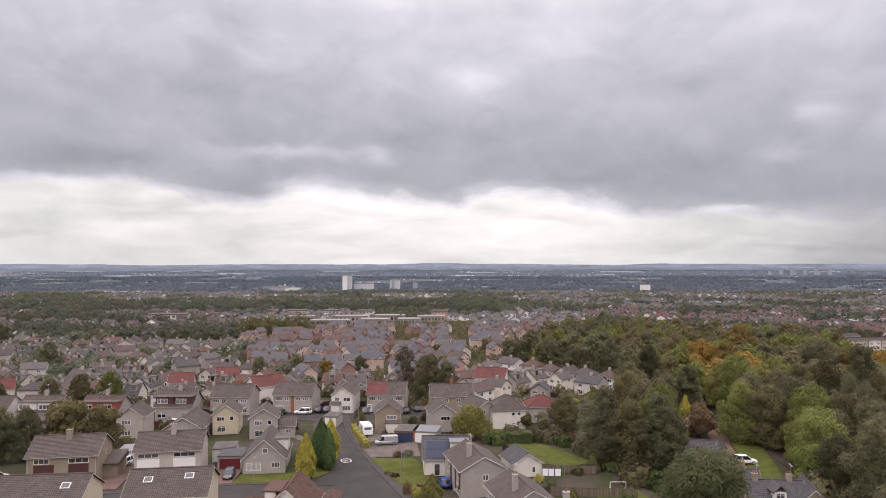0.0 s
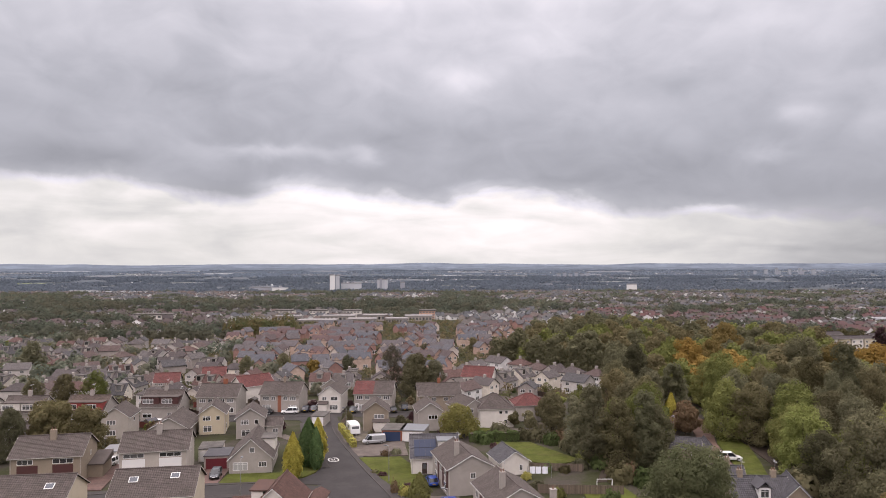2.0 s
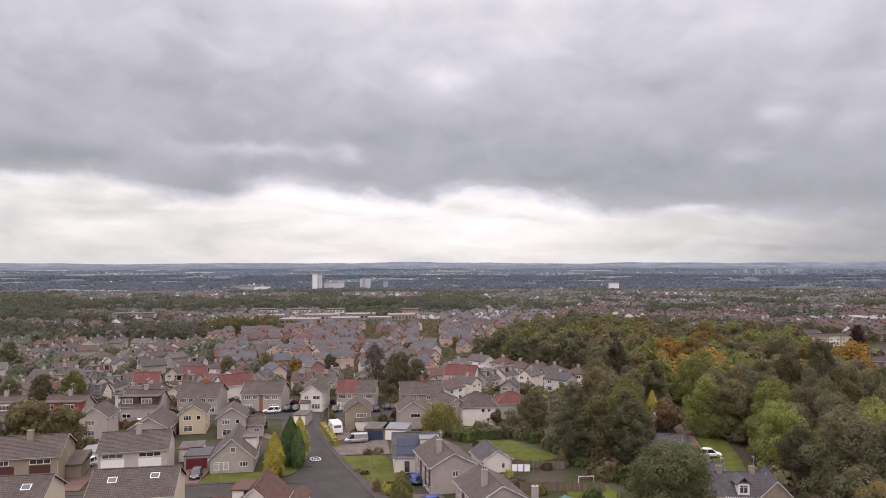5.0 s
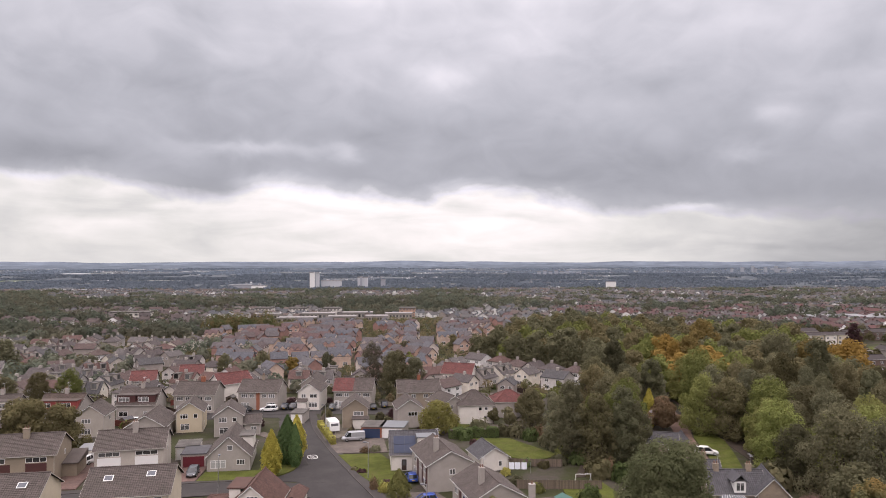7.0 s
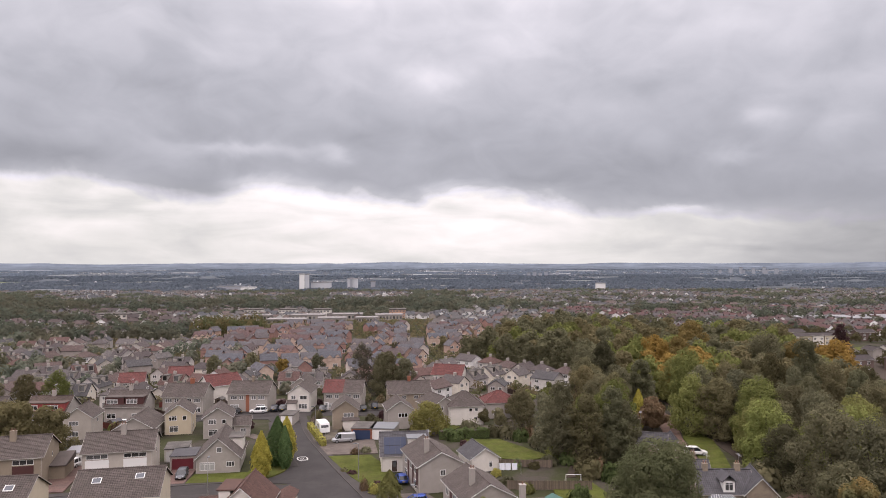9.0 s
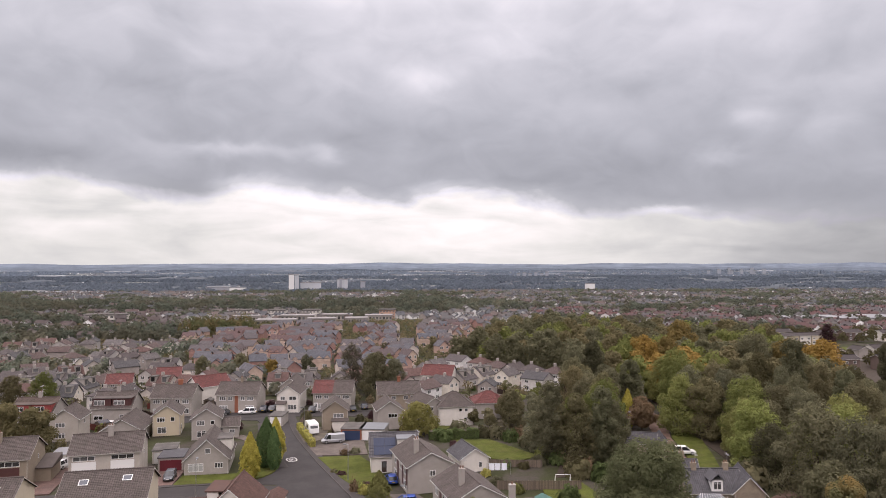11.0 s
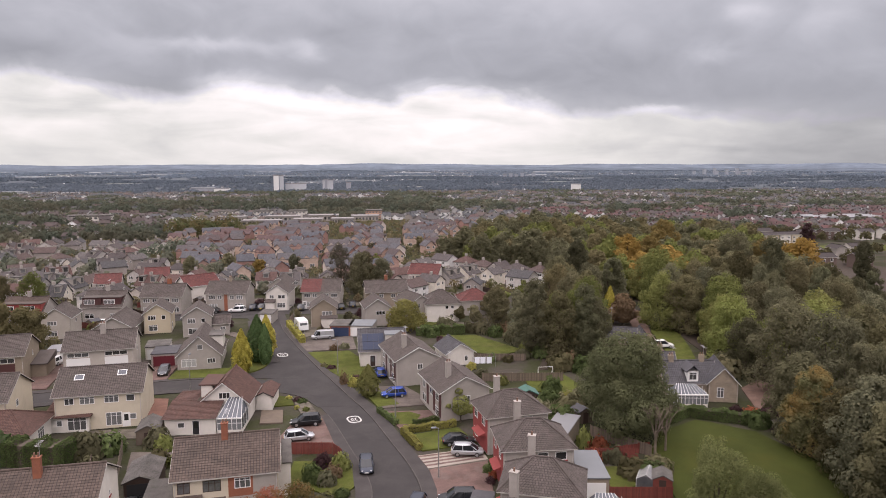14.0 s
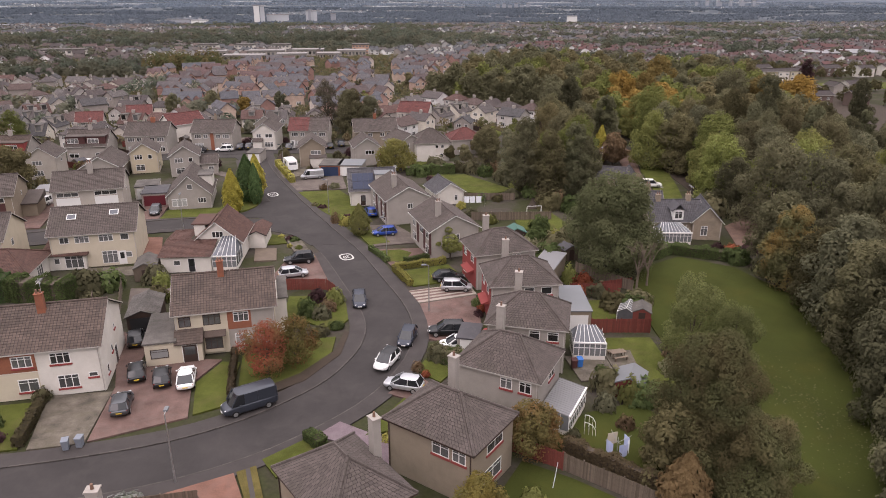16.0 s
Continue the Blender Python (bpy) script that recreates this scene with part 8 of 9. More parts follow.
plot("field", [(190, 322), (215, 322), (240, 352), (205, 350)], 0.05, GRASS, "grass before a white terrace", "field")

# towers and larger blocks
DARK_TILE = surface("dark_weathered_tiles", (0.044, 0.036, 0.035), 0.9, 0.3, 0.6, 6, 0.3)
CONC_D = surface("dark_concrete", (0.20, 0.19, 0.19), 0.9, 0.1, 0.05, 0.6, 0.0)


def tower(x, y, rot, W, D, H, wall, label, floors, bays, plain_side=False, roof=None, name="tower_block", glass=None):
    ob = thing(name, x, y, rot, label, "building")
    bm = bmesh.new()
    box(bm, -W / 2, W / 2, -D / 2, D / 2, 0, H)
    part("wall", bm, wall, ob)
    bm = bmesh.new()
    box(bm, -W / 2 - 0.3, W / 2 + 0.3, -D / 2 - 0.3, D / 2 + 0.3, H, H + 0.7)
    part("roof", bm, roof or CONC_D, ob)
    if not plain_side:
        fh = H / floors
        me = None
        for k in range(floors):
            for i in range(bays):
                if me is None:
                    bm = bmesh.new()
                    box(bm, -W / bays * 0.28, W / bays * 0.28, -0.08, 0, -fh * 0.25, fh * 0.25)
                    me = data_of(bm, "window", glass or PANE)
                shared("window", me, ob, pose(-W / 2 + W * (i + 0.5) / bays, -D / 2, fh * (k + 0.55)))
    return ob


# panes and concrete with distance haze put into their colour
FAR_PANE = surface("haze_tinted_window_glass", (0.155, 0.150, 0.150), 0.3, 0.2, 0.8, 3, 0.0, spec=0.4)
FAR_PALE = surface("haze_tinted_pale_concrete", (0.46, 0.47, 0.49), 0.9, 0.12, 0.05, 0.6, 0.0)
FAR_SHADE = surface("haze_tinted_grey_concrete", (0.30, 0.31, 0.335), 0.9, 0.12, 0.05, 0.6, 0.0)
tower(-135.4, 958, 8, 7.0, 16.0, 22.0, W_, "white slab tower block above the distant town", 8, 2, True)
# the slab's shaded side, built as a second block in greyer concrete
tower(-128.9, 962, 8, 5.6, 16.0, 21.6, FAR_PALE, "side of the slab tower, its shade put in as greyer concrete", 8, 2, True)
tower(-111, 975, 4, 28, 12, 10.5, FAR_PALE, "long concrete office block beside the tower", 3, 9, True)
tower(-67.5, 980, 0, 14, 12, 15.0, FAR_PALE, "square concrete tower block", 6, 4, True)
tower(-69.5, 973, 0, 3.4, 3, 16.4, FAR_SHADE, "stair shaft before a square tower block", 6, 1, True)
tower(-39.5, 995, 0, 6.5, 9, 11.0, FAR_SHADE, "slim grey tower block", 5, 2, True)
tower(269, 915, -12, 12.5, 11, 10.0, W_, "white tower block with a dark roof", 5, 4, True)
tower(-240, 985, 0, 32, 14, 4.6, FAR_SHADE, "long low factory building with a pale roof", 2, 8, True, SHEET)
tower(-212, 980, 0, 20, 14, 4.0, W_, "long white low warehouse", 1, 3, True, SHEET, "warehouse")
tower(-385, 860, 6, 62, 18, 3.6, W_, "long pale warehouse with white roof", 1, 4, True, SHEET, "warehouse")
tower(-450, 905, 6, 34, 18, 3.4, W_, "long pale warehouse with grey roof", 1, 4, True, LEAD, "warehouse")
for i, (x, y, w) in enumerate(((-2, 488, 11), (-55, 490, 12), (-79, 492, 12), (-103, 494, 12))):
    tower(x, y, -4, w, 9, 5.6, (surface("pink_render", (0.48, 0.30, 0.22), 0.9, 0.1, 0.5, 8, 0.0) if i == 0 else WHITE_WALL), "three-storey flats with dark roof", 3, 5, False, FELT, "block_of_flats", FAR_PANE)
SCHOOL_ROOF = surface("pale_sheet_roof", (0.215, 0.200, 0.192), 0.8, 0.3, 0.2, 2.0, 0.0)
for x, y, w, h in ((-72, 444, 24, 3.4), (-44, 448, 18, 3.8), (-22, 452, 14, 3.6), (-62, 470, 22, 4.2), (-36, 474, 20, 4.4), (-96, 470, 18, 4.0), (-8, 470, 18, 4.0)):
    tower(x, y, 2, w, 10, h * 0.8, HARL, "long low school block with a pale flat roof", 1, 8, False, SCHOOL_ROOF, "school_block")
for x, w, c in ((176, 6.4, CREAM), (182.4, 6.4, WHITE_WALL), (188.8, 6.4, YELLOW), (195.2, 6.4, WHITE_WALL), (201.6, 6.4, CREAM)):
    house(x, 314 + (x - 193) * 0.12, 6, w, 5.8, 4.6, 5.7, "x", c, DARK_TILE, "pale terraced house in a row beyond the wood", [("F", -1.7, 3.1, 1.2, 1.0, 2), ("F", 1.7, 3.1, 1.2, 1.0, 2), ("F", -1.7, 1.2, 1.3, 1.1, 2), ("F", 1.7, 1.2, 1.3, 1.1, 2)], tiled=False, group="pale terrace")
# streets beyond the wood's east end
BROWN_BRICK = surface("dark_brown_brick", (0.128, 0.092, 0.078), 0.95, 0.25, 0.5, 26, 0.3)
for x, y, rot, w, c, rf_, lab in ((165, 239, 6, 11, BROWN_BRICK, TILE_B, "dark roughcast flats with brown roof beyond the wood"), (179.5, 238.5, 6, 10, BROWN_BRICK, TILE_B, "dark roughcast flats with brown gable beyond the wood"), (176, 262, 96, 10, WHITE_WALL, TILE_B, "white gabled house beside a green"), (188, 264, 96, 9, HARL, TILE_B, "grey gabled house beside a green"), (199, 268, 6, 12, WHITE_WALL, TILE, "white house beside a green"),
                                  (214, 326, 8, 14, BROWN_BRICK, TILE_B, "long brown brick terrace beyond a green"), (230, 330, 8, 14, BROWN_BRICK, TILE_B, "long brown terrace beyond a green"), (246, 326, 8, 12, WHITE_WALL, TILE_B, "pale terrace beyond a green"), (196, 334, 12, 14, HARL, TILE_B, "roughcast terrace behind a white one"), (176, 336, 12, 14, WHITE_WALL, TILE_B, "pale terrace behind another"), (262, 330, 8, 12, WHITE_WALL, TILE, "pale terrace end beyond a green")):
    house(x, y, rot, w * 0.75, 6.0, 4.2, 5.6, "x", c, DARK_TILE, lab, [("F", -1.7, 3.1, 1.2, 1.0, 2), ("F", 1.7, 3.1, 1.2, 1.0, 2), ("F", -1.7, 1.2, 1.3, 1.1, 2), ("F", 1.7, 1.2, 1.3, 1.1, 2)], tiled=False, group="streets beyond the wood")
tower(300, 420, 4, 50, 26, 4.0, W_, "broad low warehouse with a white sheet roof", 1, 5, True, SHEET, "warehouse")
tower(262, 425, 4, 24, 18, 3.6, W_, "small low warehouse with a white sheet roof", 1, 3, True, SHEET, "warehouse")
plot("field", [(186, 280), (262, 284), (268, 304), (196, 304)], 0.05, GRASS, "mown green before terraces", "field")
far_trees("copse", "small copse beside a playing field", spread(34, -107, -78, 364, 392, 37, 5.0), leaf("copse_leaves", (0.066, 0.076, 0.038), (0.128, 0.140, 0.066), patch=(0.12, (0.150, 0.110, 0.055))), 47, 260, 0.6, 4.2, 9.5)
far_trees("street_trees", "trees and bushes in streets beyond the wood", spread(170, 132, 280, 205, 350, 38, 5.5, lambda x, y: not inside(x, y, EDGE) and not any((x - a_) ** 2 + (y - b_) ** 2 < (c_ + 2) ** 2 for a_, b_, c_ in TAKEN) and not (160 < x < 268 and 278 < y < 313) and not (148 < x < 205 and y < 236)), L_DEEP, 48, 200, 0.6, 2.8, 5.5)
plant(domed_tree(131, 15.5, 3.3, L_COPPER, 5000, 0.27, 0.8), 165.5, 250, "tall dark copper beech beyond the wood", name="broadleaf_tree")
tower(-185, 466, 3, 26, 10, 5.0, WHITE_WALL, "white two-storey block with dark roof", 2, 8, False, FELT, "block_of_flats")
SHEETW = surface("white_metal_roof", (0.55, 0.57, 0.59), 0.7, 0.05, 0.05, 0.6, 0.0)
# blue-grey haze put into this concrete, for blocks far out on the plain
PALE = surface("haze_tinted_concrete", (0.30, 0.32, 0.35), 0.9, 0.1, 0.05, 0.6, 0.0)
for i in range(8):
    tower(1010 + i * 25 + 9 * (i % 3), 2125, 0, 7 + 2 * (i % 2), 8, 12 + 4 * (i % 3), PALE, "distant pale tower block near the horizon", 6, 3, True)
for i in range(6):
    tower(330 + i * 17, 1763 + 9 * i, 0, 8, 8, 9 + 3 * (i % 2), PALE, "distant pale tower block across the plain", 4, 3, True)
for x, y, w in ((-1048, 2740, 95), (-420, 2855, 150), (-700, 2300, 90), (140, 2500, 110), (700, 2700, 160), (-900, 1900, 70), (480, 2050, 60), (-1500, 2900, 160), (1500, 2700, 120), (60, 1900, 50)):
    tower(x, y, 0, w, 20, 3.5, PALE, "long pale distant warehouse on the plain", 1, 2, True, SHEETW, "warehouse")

# hedges and bushes that fill the gardens between the far rows
far_trees("garden_bushes", "dark hedges and bushes in the gardens between house rows", [q for q in spread(2600, -230, 66, 150, 450, 36, 3.4, lambda x, y: SEEN(x, y) and not inside(x, y, EDGE) and (y > 192 or x < -84)) if not any((q[0] - a_) ** 2 + (q[1] - b_) ** 2 < (c_ + 1.2) ** 2 for a_, b_, c_ in TAKEN) and not near_line(q[0], q[1], CROSS, 5)], L_FAR2, 46, 60, 0.42, 1.7, 2.6)

# ================= vehicles =================
P_BLACK, P_NAVY, P_GREY = paint("black_car_paint", (0.012, 0.013, 0.015)), paint("navy_car_paint", (0.020, 0.026, 0.042)), paint("grey_car_paint", (0.075, 0.080, 0.088), 0.5)
P_SILVER, P_WHITE, P_BLUE, P_SLATE = paint("silver_car_paint", (0.46, 0.47, 0.49), 0.6), paint("white_car_paint", (0.70, 0.70, 0.69), 0.0), paint("blue_car_paint", (0.02, 0.06, 0.30), 0.3), paint("slate_blue_van_paint", (0.040, 0.046, 0.060), 0.3)
HATCH = {c: car_template(4.1, 1.78, 1.53, "hatch", p) for c, p in (("navy", P_NAVY), ("white", P_WHITE), ("silver", P_SILVER), ("black", P_BLACK), ("grey", P_GREY), ("blue", P_BLUE))}
SUV = {c: car_template(4.5, 1.85, 1.68, "suv", p) for c, p in (("black", P_BLACK), ("white", P_WHITE), ("navy", P_NAVY))}
SALOON = {c: car_template(4.6, 1.82, 1.47, "saloon", p) for c, p in (("black", P_BLACK), ("white", P_WHITE), ("grey", P_GREY))}
MPV = {c: car_template(4.2, 1.76, 1.58, "mpv", p) for c, p in (("silver", P_SILVER),)}
VAN = car_template(5.3, 1.98, 2.3, "van", P_SLATE)
CAMPER = car_template(4.9, 1.9, 1.95, "van", P_SILVER)
park(HATCH["navy"], -1.8, 84.4, -88, "dark navy car driving down the road", z=0.01)
park(HATCH["navy"], 3.9, 73.2, -107, "dark blue hatchback parked by the kerb", z=0.01)
two_tone = dict(HATCH["white"], roof=HATCH["black"]["roof"])
park(two_tone, 1.3, 68.0, -118, "white hatchback with dark roof parked by the kerb", z=0.01)
park(HATCH["silver"], 2.9, 62.6, 158, "silver hatchback on a red paved bay", z=0.125)
park(VAN, -12.6, 60.6, 206, "dark slate-blue panel van parked half on the footway", "van", "van", z=0.1)
park(SUV["black"], 8.8, 74.3, 176, "black sport utility car on a red forecourt", z=0.125)
park(HATCH["white"], 9.6, 70.8, 178, "white car behind a hedge", z=0.1)
park(MPV["silver"], 11.6, 87.3, -8, "silver compact people carrier on a striped drive", z=0.14)
park(SALOON["black"], 10.9, 91.0, 2, "black saloon car on a drive", z=0.13)
park(SUV["black"], -11.0, 100.2, 186, "black sport utility car on a paved drive", z=0.13)
park(HATCH["silver"], -11.4, 94.6, 12, "silver car on a paved drive", z=0.13)
park(HATCH["black"], -28.0, 76.2, 104, "dark car before an old garage", z=0.125)
park(HATCH["black"], -25.6, 68.2, 106, "black car on a red drive", z=0.125)
park(HATCH["black"], -22.6, 66.8, 104, "black hatchback on a red drive", z=0.125)
park(SALOON["white"], -20.0, 66.4, 100, "white coupe on a red drive", z=0.125)
park(HATCH["grey"], -25.2, 62.0, 100, "dark grey estate car on a red drive", z=0.125)
park(HATCH["blue"], 2.4, 111.6, 186, "bright blue hatchback on a gravel drive", z=0.13)
park(HATCH["blue"], 0.2, 123.6, 100, "blue car beside a house", z=0.03)
park(HATCH["grey"], -39.8, 128.4, -84, "grey-blue car on a red drive", z=0.13)
park(SUV["white"], -62.4, 137.2, 80, "white car before a white garage", z=0.13)
park(SUV["white"], 59.8, 136.8, -6, "white sport utility car on a grass verge", z=0.12)
park(CAMPER, -12.4, 151.4, 190, "silver-white camper van on a gravel drive", "van", "van", z=0.13)
park(SUV["white"], -37.0, 182.2, 182, "white car in the cross street", z=0.02)
park(HATCH["navy"], -33.2, 184.6, 90, "dark blue car before a house", z=0.1)
park(HATCH["grey"], -31.0, 184.8, 90, "grey car before a house", z=0.1)
park(HATCH["white"], -30.2, 190.5, 90, "white car beside a white house", z=0.02)
park(HATCH["navy"], -7.0, 186.0, 95, "dark blue car beside a house", z=0.02)
park(SALOON["black"], -43.5, 181.8, 178, "black car in the cross street", z=0.02)
for i, (x, y) in enumerate(((-75.5, 122.0), (-78.5, 124.0), (-82, 126.5))):
    park((HATCH["grey"], HATCH["black"], SUV["white"])[i], x, y, 70, "parked car beside a semi-detached house", z=0.02)

cv = thing("caravan", -18.0, 160.6, -72, "white touring caravan on a paved plot", "caravan", z=0.11)
bm = bmesh.new()
prof = [(-2.6, 0.45), (-2.7, 1.3), (-2.4, 2.45), (0.0, 2.55), (2.3, 2.48), (2.65, 1.45), (2.7, 0.45)]
vl = [bm.verts.new((x, -1.1, z)) for x, z in prof]
vr = [bm.verts.new((x, 1.1, z)) for x, z in prof]
for i in range(7):
    bm.faces.new((vl[i], vl[(i + 1) % 7], vr[(i + 1) % 7], vr[i]))
bm.faces.new(vl), bm.faces.new(vr[::-1])
bmesh.ops.recalc_face_normals(bm, faces=bm.faces)
part("body", bm, P_WHITE, cv)
bm = bmesh.new()
outer = [bm.verts.new(p) for p in ((2.47, -0.85, 2.1), (2.64, -0.85, 1.55), (2.64, 0.85, 1.55), (2.47, 0.85, 2.1))]
inner = [bm.verts.new((v.co.x - 0.08, v.co.y, v.co.z - 0.02)) for v in outer]
bm.faces.new(outer), bm.faces.new(inner[::-1])
for i in range(4):
    bm.faces.new((outer[i], inner[i], inner[(i + 1) % 4], outer[(i + 1) % 4]))
bmesh.ops.recalc_face_normals(bm, faces=bm.faces)
part("front_window", bm, surface("tinted_acrylic", (0.085, 0.085, 0.09), 0.5, 0.2, 1.0, 6, 0.0, spec=0.2), cv)
for s in (-1, 1):
    bm = bmesh.new()
    box(bm, -1.4, 0.8, s * 1.1 + 0.0, s * 1.1 + 0.02, 1.3, 2.0)
    part("side_window", bm, CARGLASS, cv)
    bm = bmesh.new()
    tube(bm, (0, s * 0.85, 0.33), (0, s * 1.08, 0.33), 0.33, 0.33, 14)
    part("wheel", bm, RUBBER, cv)
bm = bmesh.new()
tube(bm, (2.6, 0, 0.5), (3.7, 0, 0.5), 0.06, 0.04)
tube(bm, (3.4, 0, 0.0), (3.4, 0, 0.5), 0.05, 0.05)
part("tow_bar", bm, METAL, cv)

# ================= garden and street details =================
def street_lamp(x, y, h=6.5, arm=0.9, rot=0):
    ob = thing("street_lamp", x, y, rot, "slim grey steel street lamp on the footway", "street lamp", "street lamps")
    bm = bmesh.new()
    tube(bm, (0, 0, 0), (0, 0, 1.2), 0.10, 0.09), tube(bm, (0, 0, 1.2), (0, 0, h), 0.065, 0.05), tube(bm, (0, 0, h - 0.05), (0, arm * 0.5, h + 0.1), 0.04, 0.04)
    part("post", bm, METAL, ob)
    bm = bmesh.new()
    box(bm, -0.16, 0.16, arm * 0.35, arm * 1.05, h + 0.02, h + 0.17)
    part("lamp_head", bm, LEAD, ob)


street_lamp(-17.2, 50.0, 6.8, 0.9, 0)
street_lamp(-32.2, 117.4, 6.5, 0.9, 0)
street_lamp(2.4, 101.3, 6.5, 0.9, 100)
street_lamp(-7.6, 125.2, 6.5, 0.9, 100)
street_lamp(7.2, 81.0, 6.5, 0.9, 100)
street_lamp(-19.3, 157.8, 6.5, 0.9, 100)


def wheelie_bin(x, y, rot, mat, label):
    ob = thing("wheelie_bin", x, y, rot, label, "bin", z=0.12)
    bm = bmesh.new()
    v = box(bm, -0.24, 0.24, -0.27, 0.27, 0.05, 0.98)
    for q in v[4:]:
        q.co.x *= 1.2
        q.co.y *= 1.25
    part("body", bm, mat, ob)
    bm = bmesh.new()
    slant_box(bm, -0.31, 0.31, -0.37, 0.37, 0.985, 1.1, 1.03)
    part("lid", bm, mat, ob)
    for s in (-1, 1):
        bm = bmesh.new()
        tube(bm, (s * 0.2, 0.27, 0.1), (s * 0.27, 0.27, 0.1), 0.1, 0.1, 10)
        part("wheel", bm, RUBBER, ob)


wheelie_bin(-28.1, 55.6, 10, GREYP, "grey-blue wheeled bin at the footway's edge")
wheelie_bin(-27.0, 55.9, -5, GREYP, "grey-blue wheeled bin at the footway's edge")
wheelie_bin(22.5, 65.0, 0, BLUEP, "blue wheeled bin beside a house wall")
wheelie_bin(21.8, 64.8, 0, MAROON, "maroon wheeled bin beside a house wall")
wheelie_bin(-26.9, 79.8, 0, BLUEP, "blue wheeled bin before a garage")


def shed(x, y, rot, W, D, h, wall, roof, label, name="shed"):
    ob = thing(name, x, y, rot, label, "shed")
    bm = bmesh.new()
    wall_faces(bm, W / 2 - 0.1, D / 2 - 0.1, h, [], "y", h + W * 0.25 - 0.08)
    part("wall", bm, wall, ob)
    me, lines = roof_mesh("y", W, D, h, h + W * 0.25, roof, False)
    shared("roof", me, ob, Matrix())
    bm = bmesh.new()
    box(bm, -0.4, 0.4, -D / 2 + 0.05, -D / 2 + 0.1, 0.05, 1.75)
    part("door", bm, DARKWOOD, ob)


shed(26.3, 59.6, -28, 3.0, 3.4, 1.8, REDFENCE, LEAD, "red-stained garden shed with grey roof")
shed(33.6, 75.4, -20, 2.4, 2.8, 1.8, REDFENCE, FELT, "dark-roofed garden shed by a red fence")
shed(24.0, 106.5, 0, 3.4, 3.0, 1.9, DARKWOOD, surface("green_felt", (0.06, 0.13, 0.11), 0.9, 0.2, 1, 8, 0.1), "garden shed with green roof")
shed(30.5, 98.0, 15, 2.6, 2.6, 1.8, FENCE, SLATE, "small grey-roofed garden shed")
shed(-32.6, 97.6, 8, 3.2, 5.0, 2.0, FENCE, FELT, "old grey felt-roofed garden shed")
shed(20.6, 104.0, 8, 2.6, 3.4, 1.9, FENCE, LEAD, "pale-roofed garden shed behind a house")

# rotary clothes drier with washing
dr = thing("clothes_drier", 21.2, 49.4, 10, "rotary clothes drier hung with white and blue washing", "clothes drier", z=0.1)
bm = bmesh.new()
tube(bm, (0, 0, 0), (0, 0, 1.9), 0.03, 0.03)
for k in range(4):
    a = math.pi / 2 * k
    tube(bm, (0, 0, 1.4), (1.3 * math.cos(a), 1.3 * math.sin(a), 1.85), 0.02, 0.02, 5)
part("pole", bm, METAL, dr)
for i, (a, w_, m) in enumerate(((-90, 0.85, LINEN_B), (-170, 0.9, LINEN_B), (-25, 0.8, LINEN), (5, 0.8, LINEN_B), (90, 1.0, CREAM))):
    bm = bmesh.new()
    rows = [[bm.verts.new((w_ * (u - 0.5), 0.06 * math.sin(u * 7 + i) * (1 - z), 0.55 + 1.25 * z)) for u in (0, 0.25, 0.5, 0.75, 1)] for z in (0, 0.5, 1)]
    for r0, r1 in zip(rows, rows[1:]):
        for k in range(4):
            bm.faces.new((r0[k], r0[k + 1], r1[k + 1], r1[k]))
    got = bmesh.ops.extrude_face_region(bm, geom=bm.faces[:])
    for v in got["geom"]:
        if isinstance(v, bmesh.types.BMVert):
            v.co.y += 0.015
    o = part("washing", bm, m, dr)
    o.matrix_basis = pose(0, 0, 0, 0, 0, a + 90) @ pose(0, -0.95, 0)

goal = thing("football_goal", 30.4, 120.0, 0, "small white football goal on a back lawn", "goal", z=0.11)
bm = bmesh.new()
tube(bm, (-1.35, 0, 0), (-1.35, 0, 1.7), 0.05, 0.05), tube(bm, (1.35, 0, 0), (1.35, 0, 1.7), 0.05, 0.05), tube(bm, (-1.35, 0, 1.7), (1.35, 0, 1.7), 0.05, 0.05)
for s in (-1, 1):
    tube(bm, (s * 1.35, 0, 1.7), (s * 1.35, 1.0, 0), 0.03, 0.03)
part("frame", bm, PAINT_W, goal)

# leaves fallen on the green under the tree wall
rl = np.random.RandomState(77)
lp = np.stack([rl.normal(43.5, 2.6, 420), rl.normal(54.0, 6.0, 420), np.full(420, 0.16)], 1)
lv, lf = leaf_cloud(lp, np.tile([0.0, 0.0, 1.0], (420, 1)), 0.10, rl)
tagged(new("fallen_leaves", np_mesh("fallen_leaves", lv, lf, leaf("fallen_leaf", (0.16, 0.13, 0.08), (0.34, 0.30, 0.20)))), "pale fallen leaves scattered over the green", "leaves", kind="stuff")

# fences, walls, hedges
fence(-23.0, 46.8, -14.7, 47.5, 1.1, FENCE, "low weathered boarded fence beside a red drive")
fence(26.3, 72.9, 33.6, 72.1, 1.9, REDFENCE, "red-stained close-boarded garden fence")
fence(-13.2, 90.0, -6.4, 89.4, 1.7, REDFENCE, "red-brown boarded fence beside a drive")
fence(-6.4, 89.4, -5.0, 87.0, 1.7, REDFENCE, "red-brown boarded fence end at the footway")
fence(11.6, 51.4, 15.9, 48.0, 1.8, REDFENCE, "dark red boarded fence between gardens")
fence(15.9, 48.0, 24.0, 40.6, 1.8, FENCE, "weathered grey boarded fence between gardens")
fence(18.4, 118.2, 33.0, 117.0, 1.6, FENCE, "weathered boarded fence behind a back garden")
fence(30.0, 92.0, 36.0, 84.2, 1.7, FENCE, "weathered boarded fence beside the green")
